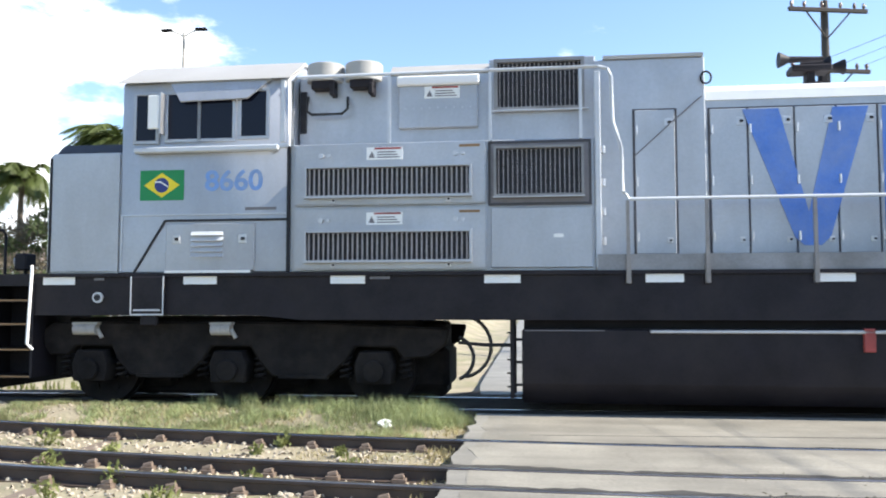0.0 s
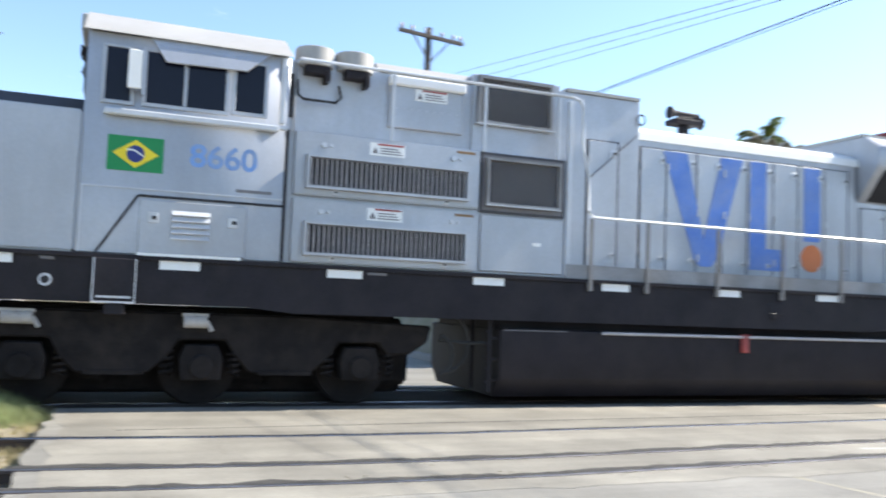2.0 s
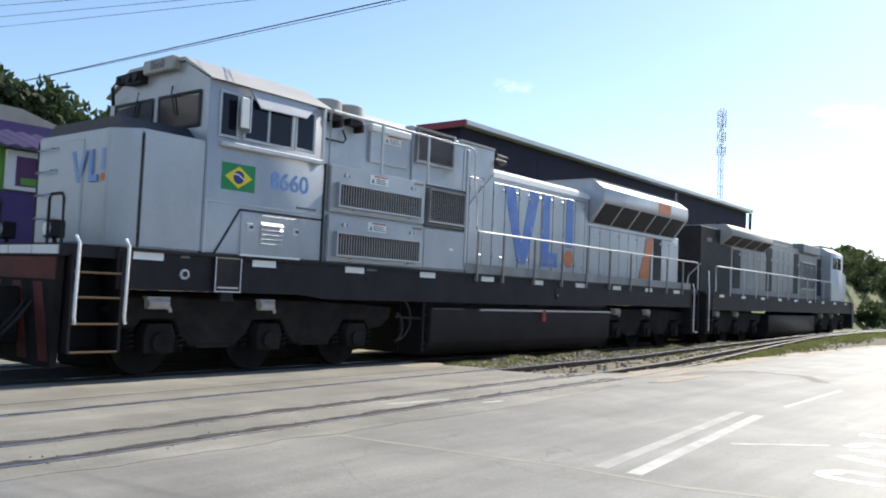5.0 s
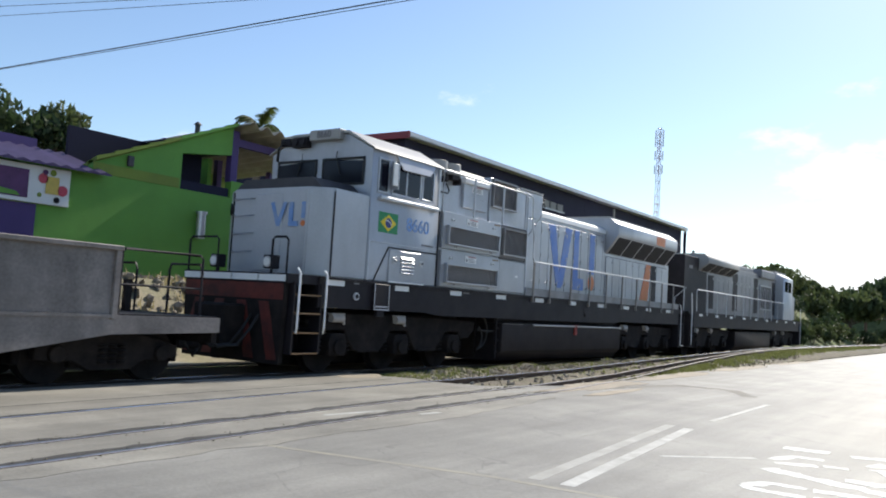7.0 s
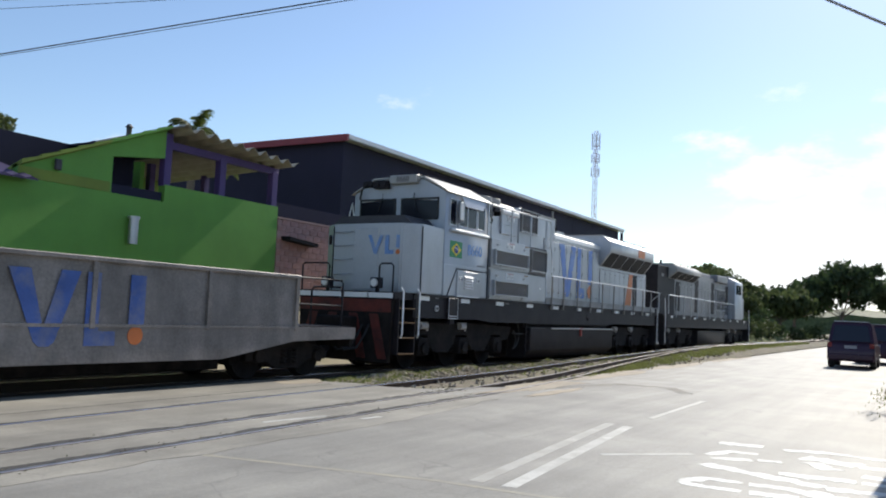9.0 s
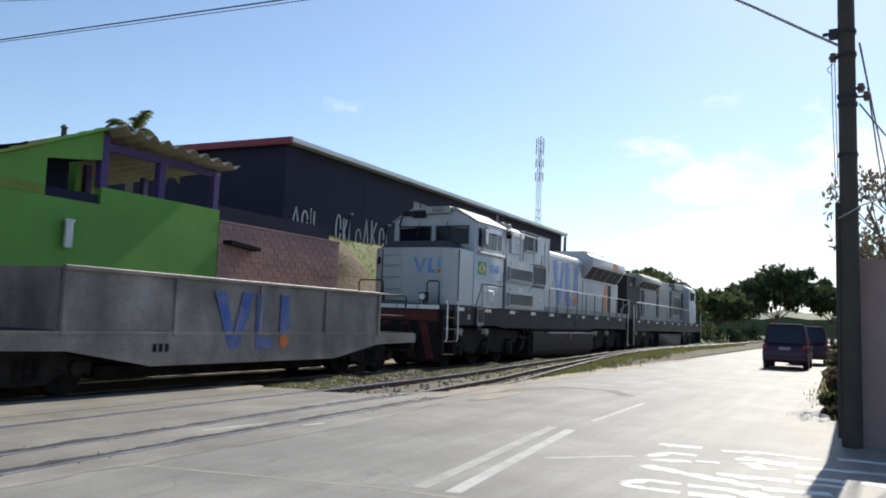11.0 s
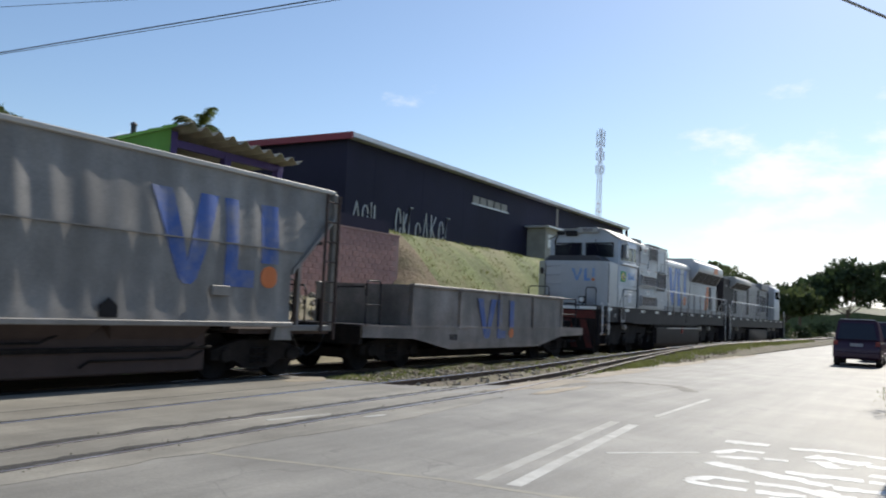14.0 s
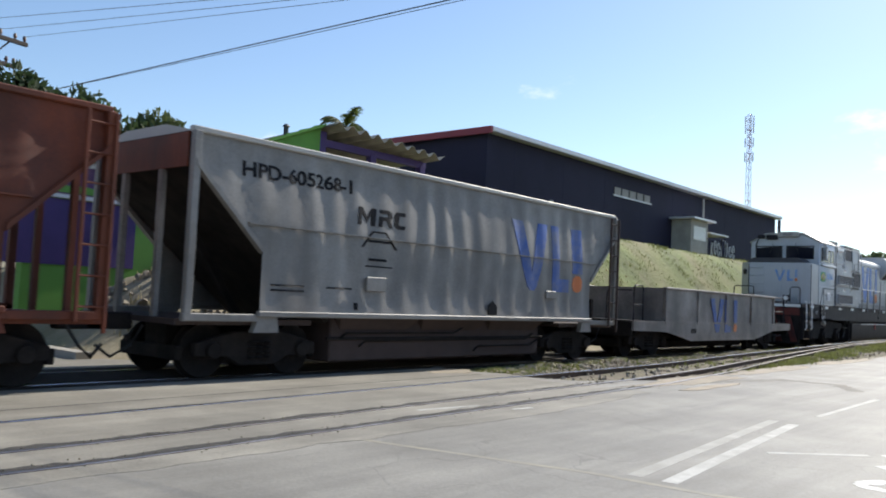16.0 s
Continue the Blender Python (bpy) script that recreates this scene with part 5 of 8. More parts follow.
def hopper(m, label, paint, marked):
    """A covered hopper: dented side sheets, sloped ends, open end cages, ladders, chutes and bogies. Middle at x = 0."""
    t = thing("hopper_wagon", m, label, "wagon", "train")
    L, top, low = 6.4, 3.76, 1.08
    rnd = random.Random(4 if marked else 9)
    nx, nz = 230, 14
    phase = [rnd.uniform(-0.25, 0.25) for _ in range(20)]
    def half(z):
        """Half length of the side sheet at a height: sloped ends below the top band."""
        if z > 3.3:
            return L
        if z > 2.1:
            return 5.1 + (L - 5.1) * (z - 2.1) / 1.2
        return 5.1
    def dent(x, z, s):
        """How far the side sheet is pressed in: broad upright waves and a few knocks."""
        d = 1 - math.cos(2 * math.pi * (x / 0.58 + 0.35 * noise.noise(Vector((x * 0.5, z * 0.35, s * 3)))))
        d = 0.017 * d * (0.95 + 0.75 * noise.noise(Vector((x * 0.55, z * 0.4, 7 * s)))) + 0.02 * noise.noise(Vector((x * 1.6, z * 0.9, 3 * s))) * (1.7 if x < -3 and z < 2.4 else 0.7)
        return (d + 0.012) * min(1, (top - z) / 0.35) * min(1, (z - low) / 0.25)
    for s in (-1, 1):
        bm = bmesh.new()
        zs = [low + (top - low) * j / nz for j in range(nz + 1)]
        rows = []
        for z in zs:
            h = half(z)
            row = []
            for i in range(nx + 1):
                x = -h + 2 * h * i / nx
                depth = dent(x, z, s)
                y = -1.50 + depth + (0.10 * (z - 2.45) if z > 2.45 else 0)
                row.append(bm.verts.new((x, s * -y, z)))
            rows.append(row)
        for a, b in zip(rows, rows[1:]):
            for i in range(nx):
                bm.faces.new((a[i], a[i + 1], b[i + 1], b[i]))
        part("side_sheet", bm, paint, t, "dented ribbed side sheet", 60)
        y0, y1 = sorted((s * 1.47, s * 1.53))
        part("weld_seam", B((-5.4, 5.4, y0, y1 - 0.012, 2.45, 2.475)), paint, t)
        part("side_sill", B((-5.15, 5.15, y0 - 0.03, y1, 1.0, 1.09), bevel=0.012), paint, t)
        y0, y1 = sorted((s * 1.30, s * 1.43))
        part("top_chord", B((-L - 0.03, L + 0.03, y0, y1, 3.74, 3.83), bevel=0.015), ROOFGREY if marked else paint, t)
        for e in (-1, 1):
            xa, xb = sorted((e * 5.05, e * (L + 0.05)))
            y0, y1 = sorted((s * 1.38, s * 1.5))
            part("end_sill", B((xa, xb, y0, y1, 0.92, 1.04), bevel=0.012), paint, t)
            xa, xb = sorted((e * (L - 0.08), e * (L + 0.04)))
            part("corner_post", B((xa, xb, y0, y1, 0.95, 3.75), bevel=0.01), paint, t)
            part("jacking_bracket", prism(bmesh.new(), [(e * 4.75, 1.02), (e * 5.1, 1.02), (e * 5.2, 0.75), (e * 4.7, 0.75)], y0, y1), paint, t)
            bm = bmesh.new()
            prism(bm, [(e * L, 3.24), (e * L, 3.32), (e * 5.12, 2.12), (e * 5.10, 2.0)], *sorted((s * 1.40, s * 1.52)))
            part("end_flange", bm, paint, t)
    part("roof", prism(bmesh.new(), [(-1.36, 3.76), (1.36, 3.76), (0.6, 3.92), (-0.6, 3.92)], -L, L, "x"), ROOFGREY if marked else paint, t, "pale sun-bleached roof sheet")
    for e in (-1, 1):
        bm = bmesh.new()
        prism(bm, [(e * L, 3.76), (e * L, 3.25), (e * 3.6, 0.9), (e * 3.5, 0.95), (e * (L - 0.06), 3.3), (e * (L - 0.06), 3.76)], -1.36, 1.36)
        # shade of the open end is put into the sheet's near-black colour
        part("slope_sheet", bm, GRIMESHADE, t, "dark sooty slope sheet with the end's shade painted in")
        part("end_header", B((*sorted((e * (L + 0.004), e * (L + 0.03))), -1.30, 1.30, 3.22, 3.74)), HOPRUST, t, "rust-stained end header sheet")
        for y in (-0.55, 0.55):
            bm = bmesh.new()
            prism(bm, [(e * (L + 0.02), 3.3), (e * (L - 0.07), 3.3), (e * (L - 0.07), 0.95), (e * (L + 0.02), 0.95)], y - 0.05, y + 0.05)
            part("end_post", bm, WAGON if marked else paint, t)
        part("platform", B((*sorted((e * 3.9, e * (L + 0.1))), -1.35, 1.35, 0.86, 0.95)), HOPDARK if marked else paint, t)
        # brace coloured near black for the same end shade
        part("brace", prism(bmesh.new(), [(e * 4.4, 1.0), (e * 4.55, 1.0), (e * 5.5, 2.35), (e * 5.4, 2.4)], -0.05, 0.05), GRIMESHADE, t)
        if e > 0:
          # backlit shade is put into the ladder's and rungs' dark brown
          part("end_ladder", B((L - 0.40, L - 0.35, -1.56, -1.51, 0.9, 3.72), (L + 0.0, L + 0.05, -1.56, -1.51, 0.75, 3.72), bevel=0.006), HOPDARK if marked else paint, t, "end ladder darkened for its backlit shade" if marked else "")
        for k in range(7 if e > 0 else 0):
            bm = bmesh.new()
            rod(bm, (L - 0.38, -1.535, 1.1 + k * 0.41), (L + 0.03, -1.535, 1.1 + k * 0.41), 0.016, 8)
            part("rung", bm, HOPDARK if marked else paint, t)
        wagon_bogie(t, e * 4.75)
        end_coupler(t, e * (L + 0.05), e)
    bm = bmesh.new()
    rod(bm, (-4.6, -1.2, 1.15), (-4.6, -1.35, 1.15), 0.16, 20)
    part("brake_wheel", bm, WAGON, t)
    for x in (-2.2, 0.0, 2.2):
        bm = bmesh.new()
        for z0, z1, a, b in ((0.30, 1.02, 0.5, 1.06),):
            lo = [bm.verts.new((x + u * a, v * 0.8, z0)) for u, v in ((-1, -1), (1, -1), (1, 1), (-1, 1))]
            hi = [bm.verts.new((x + u * b, v * 1.38, z1)) for u, v in ((-1, -1), (1, -1), (1, 1), (-1, 1))]
            for i in range(4):
                bm.faces.new((lo[i], lo[(i + 1) % 4], hi[(i + 1) % 4], hi[i]))
            bm.faces.new(lo[::-1])
            bm.faces.new(hi)
        part("discharge_chute", bm, HOPDARK, t, "brown discharge chute")
    bm = bmesh.new()
    rod(bm, (-3.4, -1.2, 0.62), (3.4, -1.2, 0.62), 0.03, 8)
    part("gate_shaft", bm, GRIMESHADE, t)
    part("chute_housing", B((-3.3, 3.3, -1.18, 1.18, 0.21, 1.0), bevel=0.03), HOPDARK, t, "rusty brown chute housing under the body")
    for z, a, b in ((0.72, -3.1, 0.4), (0.58, -2.6, 3.0), (0.44, 0.8, 3.2)):
        hand_rail(t, [(a, -1.21, z - 0.1), (a + 0.15, -1.22, z), (b - 0.3, -1.22, z), (b, -1.21, z + 0.12)], 0.022, GRIMESHADE, "air_pipe")
    part("draft_sill", B((-6.0, 6.0, -0.3, 0.3, 0.45, 0.9)), GRIMESHADE, t)
    if marked:
        yy = lambda z: -1.512 + (0.10 * (z - 2.45) if z > 2.45 else 0)
        logo(t, 1.72, 1.70, 3.27, -1.506, 3.08, (WAGONBLUE, ORANGE), post=(0.83, 0.97))
        face = Matrix(((1, 0, 0, 0), (0, 0, -1, 0), (0, 1, 0, 0), (0, 0, 0, 1)))
        writing("wagon_number", "HPD-605268-1", 0.33, STENCIL, t, Matrix.Translation((-4.3, -1.507, 3.31)) @ face, 0.005, "black stencilled wagon number", 1.2)
        bm = bmesh.new()
        plate(bm, [(-3.04, 2.68), (-2.95, 2.68), (-2.92, 2.90), (-2.80, 2.72), (-2.68, 2.90), (-2.70, 2.68), (-2.60, 2.68), (-2.55, 3.0), (-2.66, 3.0), (-2.79, 2.83), (-2.90, 3.0), (-3.0, 3.0)], -1.506)
        plate(bm, [(-2.52, 2.68), (-2.43, 2.68), (-2.41, 2.80), (-2.30, 2.80), (-2.24, 2.68), (-2.13, 2.68), (-2.20, 2.82), (-2.13, 2.88), (-2.14, 2.96), (-2.22, 3.0), (-2.48, 3.0), (-2.47, 2.93), (-2.25, 2.93), (-2.25, 2.87), (-2.49, 2.87)], -1.506)
        plate(bm, [(-2.02, 2.68), (-1.82, 2.68), (-1.78, 2.75), (-1.95, 2.75), (-1.96, 2.80), (-1.93, 2.93), (-1.78, 2.93), (-1.78, 3.0), (-2.0, 3.0), (-2.06, 2.94), (-2.08, 2.74)], -1.506)
        part("owner_mark", bm, STENCIL, t, "black angular owner's mark")
        bm = bmesh.new()
        plate(bm, [(-2.95, 2.28), (-2.88, 2.28), (-2.62, 2.58), (-2.66, 2.58)], -1.506)
        plate(bm, [(-2.05, 2.28), (-1.98, 2.28), (-2.32, 2.58), (-2.36, 2.58)], -1.506)
        plate(bm, rect(-2.75, -2.2, 2.38, 2.42), -1.506)
        plate(bm, rect(-2.64, -2.34, 2.56, 2.585), -1.506)
        part("owner_mark", bm, STENCIL, t)
        for r4 in ((-2.72, -2.28, 2.04, 2.09), (-2.8, -2.1, 1.93, 1.955), (-4.9, -4.2, 1.5, 1.53), (-4.9, -4.2, 1.42, 1.45), (-3.7, -3.1, 1.5, 1.53), (-3.05, -2.97, 1.15, 1.27)):
            bm = bmesh.new()
            plate(bm, rect(*r4), -1.506, 0.005)
            part("stencil_bar", bm, STENCIL, t)
        for x, z, w, h in ((-2.55, 1.62, 0.5, 0.26), (3.25, 1.62, 0.42, 0.18)):
            part("card_holder", B((x - w / 2, x + w / 2, -1.535, -1.50, z - h / 2, z + h / 2), bevel=0.01), paint, t)
        bm = bmesh.new()
        plate(bm, [(1.0 - 0.16, 1.12), (1.0 + 0.16, 1.12), (1.0 + 0.16, 1.3), (1.0, 1.42), (0.84, 1.3)], -1.515, 0.006)
        part("drain_hatch", bm, STENCIL, t)
        # painted marks follow the side sheet where it leans in above the seam
        for ob in t.children:
            if ob.name.split(".")[0] in ("logo_stripe", "logo_dot", "wagon_number", "owner_mark", "stencil_bar"):
                bm = bmesh.new()
                bm.from_mesh(ob.data)
                cuts = [((0, 0, 2.45), (0, 0, 1))] + [((0, 0, z / 4), (0, 0, 1)) for z in range(5, 14)] + [((x / 11, 0, 0), (1, 0, 0)) for x in range(-56, 56)]
                xs = [v.co.x for v in bm.verts]
                for co, no in cuts:
                    if no[2] or min(xs) < co[0] < max(xs):
                        bmesh.ops.bisect_plane(bm, geom=bm.verts[:] + bm.edges[:] + bm.faces[:], plane_co=co, plane_no=no)
                for v in bm.verts:
                    v.co.y += 0.10 * max(0, v.co.z - 2.45) + max(-0.004, dent(v.co.x, v.co.z, -1))
                bm.to_mesh(ob.data)
                bm.free()
    return t


loco = locomotive(pose(7.2, TRACK_Y, 0))
lead = lead_locomotive(pose(29.6, TRACK_Y, 0))
gon = gondola(pose(-12.1, TRACK_Y, 0))
hop = hopper(pose(-26.20, TRACK_Y, 0), "chalky grey covered hopper wagon with dented sides", HOPGREY, True)
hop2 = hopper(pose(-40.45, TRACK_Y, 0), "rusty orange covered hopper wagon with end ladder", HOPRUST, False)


# ---- buildings behind the train ----
LIME = mat("lime_green_render", (0.140, 0.335, 0.060), 0.8, 0, 0.12, 0.8, 30, 0.004, (0.105, 0.25, 0.05), 0.5)
OLIVE = mat("faded_green_render", (0.20, 0.27, 0.045), 0.85, 0, 0.15, 0.9, 30, 0.002, (0.12, 0.14, 0.05), 0.5)
PURPLE = mat("purple_paint", (0.075, 0.045, 0.16), 0.7, 0, 0.12, 2, 30, 0.001)
PURPLETILE = mat("purple_roof_tile", (0.06, 0.042, 0.115), 0.7, 0, 0.2, 3, 30, 0.002, random_amount=0.2)
SHEET = mat("weathered_fibre_cement_sheet", (0.36, 0.33, 0.26), 0.85, 0, 0.2, 2, 30, 0.002, (0.2, 0.18, 0.14), 0.6)
NAVY = mat("dark_navy_cladding_and_room_shade", (0.023, 0.022, 0.045), 0.7, 0, 0.15, 0.4, 20, 0.002, (0.012, 0.012, 0.024), 0.5, spec=0.15)
MAROON = mat("dark_red_fascia", (0.22, 0.028, 0.045), 0.6, 0, 0.15, 1, 20)
ZINC = mat("pale_zinc_edge", (0.55, 0.55, 0.57), 0.4, 0.3, 0.1, 2, 30)
CONCRETE = mat("stained_concrete", (0.36, 0.34, 0.31), 0.9, 0, 0.15, 1.5, 40, 0.003, (0.2, 0.19, 0.17), 0.5)
BRICK = mat("pink_washed_brick", (0.40, 0.215, 0.185), 0.9, 0, 0.15, 5, 50, 0.002, (0.48, 0.36, 0.33), 0.6, random_amount=0.08)
MORTAR = mat("grey_pink_mortar", (0.40, 0.255, 0.225), 0.95, 0, 0.15, 5, 50, 0.002)
SIGNWHITE = mat("sign_white", (0.75, 0.75, 0.73), 0.5, 0, 0.05, 3, 40)
SIGNPURPLE = mat("poster_purple", (0.10, 0.03, 0.11), 0.5, 0, 0.3, 3, 20)
SIGNYELLOW = mat("poster_yellow", (0.62, 0.45, 0.10), 0.5, 0, 0.15, 6, 20)
SIGNRED = mat("poster_red", (0.5, 0.06, 0.09), 0.5, 0, 0.15, 6, 20)
HOUSEWHITE = mat("white_render", (0.72, 0.71, 0.68), 0.8, 0, 0.08, 1, 30, 0.001)
CLAYTILE = mat("clay_roof", (0.26, 0.20, 0.165), 0.85, 0, 0.2, 2, 30, 0.003)
GRAFFITI = mat("white_spray_paint", (0.6, 0.6, 0.62), 0.7, 0, 0.15, 4, 30)
WY = 17.5


def green_house():
    t = thing("green_house", pose(14, WY, 1.6), "lime green rendered house with a roofed terrace", "house")
    inv = t.matrix_world.inverted()
    def p(name, bm, material, parent=None, label=""):
        bmesh.ops.transform(bm, matrix=inv, verts=bm.verts)
        return part(name, bm, material, parent or t, label)
    p("wall", B((7.2, 15.0, WY, WY + 0.25, 0.6, 4.06)), LIME)
    p("wall", B((15.0, 19.45, WY, WY + 0.25, 0.6, 4.52)), LIME)
    p("wall", B((19.2, 19.45, WY + 0.25, WY + 6, 0.6, 4.5)), LIME)
    p("floor_slab", B((7.2, 19.4, WY + 0.2, WY + 6.5, 3.6, 3.75)), CONCRETE)
    bm = bmesh.new()
    prism(bm, [(10.9, 4.06), (13.36, 4.06), (13.36, 4.98), (14.96, 5.22), (14.96, 6.02), (10.9, 4.36)], WY + 0.02, WY + 0.22)
    p("gable_wall", bm, LIME)
    p("gable_strip", B((10.9, 13.3, WY - 0.004, WY + 0.02, 4.07, 4.32)), OLIVE, None, "weathered grey-green band")
    p("balcony_rail", B((13.36, 14.95, WY + 0.05, WY + 0.1, 4.06, 4.3)), NAVY)
    # navy sheets close behind the opening paint the room's shade
    p("room_back_shade", B((11.0, 15.0, WY + 1.3, WY + 1.4, 3.75, 5.3)), NAVY)
    p("room_ceiling_shade", B((13.0, 15.0, WY + 0.3, WY + 3.0, 5.25, 5.3)), NAVY)
    for k in range(9):
        x = 10.9 + k * 0.46
        z = 4.36 + (x - 10.9) * 0.409
        bm = bmesh.new()
        prism(bm, [(x, z), (x + 0.46, z + 0.188), (x + 0.46, z + 0.25), (x + 0.0, z + 0.10)], WY - 0.12, WY + 5)
        for v in bm.verts:
            v.co.z -= 0.35 * max(0, v.co.y - WY)
        p("roof_tile", bm, OLIVE if k < 5 else LIME)
    p("back_wall", B((15.0, 19.3, WY + 5.3, WY + 5.5, 3.7, 5.72)), OLIVE)
    p("inner_wall", B((16.2, 16.35, WY + 2.5, WY + 5.5, 3.7, 5.5)), LIME)
    for x, z in ((15.08, 5.92), (17.08, 5.62), (19.28, 5.6)):
        p("column", B((x - 0.12, x + 0.12, WY + 0.02, WY + 0.24, 4.5, z), bevel=0.01), PURPLE, None, "purple square terrace column")
        p("column", B((x - 0.1, x + 0.1, WY + 3.0, WY + 3.2, 3.7, z), bevel=0.01), PURPLE)
    p("beam", B((15.0, 19.45, WY + 0.05, WY + 0.22, 5.52, 5.72)), PURPLE)
    # corrugated terrace roof
    n = 88
    bm = bmesh.new()
    up, lo = [], []
    for i in range(n + 1):
        x = 14.98 + 4.6 * i / n
        w = 0.085 * math.sin(2 * math.pi * i / 9.5)
        za = 6.02 - 0.24 * i / n + w
        up.append([bm.verts.new((x, y, za - (y - WY) * 0.05)) for y in (WY - 0.62, WY + 5.6)])
        lo.append([bm.verts.new((x, y, za - (y - WY) * 0.05 - 0.015)) for y in (WY - 0.62, WY + 5.6)])
    for i in range(n):
        bm.faces.new((up[i][0], up[i + 1][0], up[i + 1][1], up[i][1]))
        bm.faces.new((lo[i][0], lo[i][1], lo[i + 1][1], lo[i + 1][0]))
        bm.faces.new((up[i][0], lo[i][0], lo[i + 1][0], up[i + 1][0]))
    p("terrace_roof", bm, SHEET, None, "wavy fibre cement terrace roof")
    p("terrace_panel", B((15.1, 16.6, WY + 4.4, WY + 4.5, 3.75, 5.4)), PURPLE)
    p("bulkhead_lamp", B((11.75, 11.92, WY - 0.08, WY, 4.36, 4.62), bevel=0.02), GRILLEDARK, None, "small dark bulkhead lamp")
    bm = bmesh.new()
    rod(bm, (14.45, WY + 0.9, 5.3), (14.45, WY + 0.9, 6.02), 0.07, 12)
    rod(bm, (14.45, WY + 0.9, 6.02), (14.45, WY + 0.9, 6.10), 0.11, 12, 0.04)
    p("vent_pipe", bm, GRILLEDARK, None, "short dark vent pipe")
    # lantern on the wall
    bm = bmesh.new()
    rod(bm, (13.98, WY - 0.14, 2.84), (13.98, WY - 0.14, 3.48), 0.12, 20)
    rod(bm, (13.98, WY - 0.14, 3.48), (13.98, WY - 0.14, 3.54), 0.15, 20)
    box(bm, 13.94, 14.02, WY - 0.1, WY, 3.1, 3.2)
    p("wall_lamp", bm, STEEL, None, "metal cylinder wall lamp")
    # annexe with purple tiles and a shop sign
    for k in range(16):
        bm = bmesh.new()
        x = 6.0 + k * 0.325
        pts = [(x, 0), (x + 0.15, 0.05), (x + 0.3, 0), (x + 0.3, -0.03), (x, -0.03)]
        lo_v, hi_v = [], []
        for q in pts:
            lo_v.append(bm.verts.new((q[0], WY - 0.35, 4.02 + q[1])))
            hi_v.append(bm.verts.new((q[0] + 0.0, WY + 1.6, 4.62 + q[1])))
        bm.faces.new(lo_v)
        bm.faces.new(hi_v[::-1])
        for i in range(5):
            bm.faces.new((lo_v[i], hi_v[i], hi_v[(i + 1) % 5], lo_v[(i + 1) % 5]))
        p("roof_tile", bm, PURPLETILE)
    p("parapet", B((6.0, 10.4, WY + 1.6, WY + 1.8, 3.7, 4.85)), PURPLE)
    bm = bmesh.new()
    prism(bm, [(7.0, 4.85), (11.6, 4.7), (9.0, 5.45), (7.0, 5.5)], WY + 3.0, WY + 3.2)
    p("grey_gable", bm, CONCRETE)
    sg = p("sign_board", B((7.4, 10.32, WY - 0.10, WY - 0.02, 3.16, 3.98), bevel=0.01), SIGNWHITE, None, "white shop sign with two printed posters")
    p("poster", B((7.6, 9.36, WY - 0.112, WY - 0.09, 3.25, 3.86)), SIGNPURPLE, sg)
    bm = bmesh.new()
    plate(bm, [(7.7, 3.28), (9.2, 3.28), (9.1, 3.36), (8.4, 3.44), (7.7, 3.42)], WY - 0.116, 0.004)
    p("poster_patch", bm, LIME, sg)
    bm = bmesh.new()
    plate(bm, rect(9.75, 10.05, 3.4, 3.78), WY - 0.112, 0.006)
    p("poster_patch", bm, SIGNYELLOW, sg)
    for x, z, r, mm in ((9.68, 3.72, 0.11, SIGNRED), (10.14, 3.5, 0.12, SIGNRED), (9.72, 3.86, 0.06, SIGNPURPLE), (10.02, 3.28, 0.07, STENCIL), (9.9, 3.87, 0.07, OLIVE), (9.62, 3.35, 0.05, OLIVE)):
        bm = bmesh.new()
        plate(bm, disc(x, z, r, 16), WY - 0.113, 0.005)
        p("poster_patch", bm, mm, sg)
    p("door_opening", B((5.8, 9.62, WY - 0.03, WY + 0.05, 1.75, 3.14)), PURPLE, None, "dark purple shutter")
    return t


green_house()


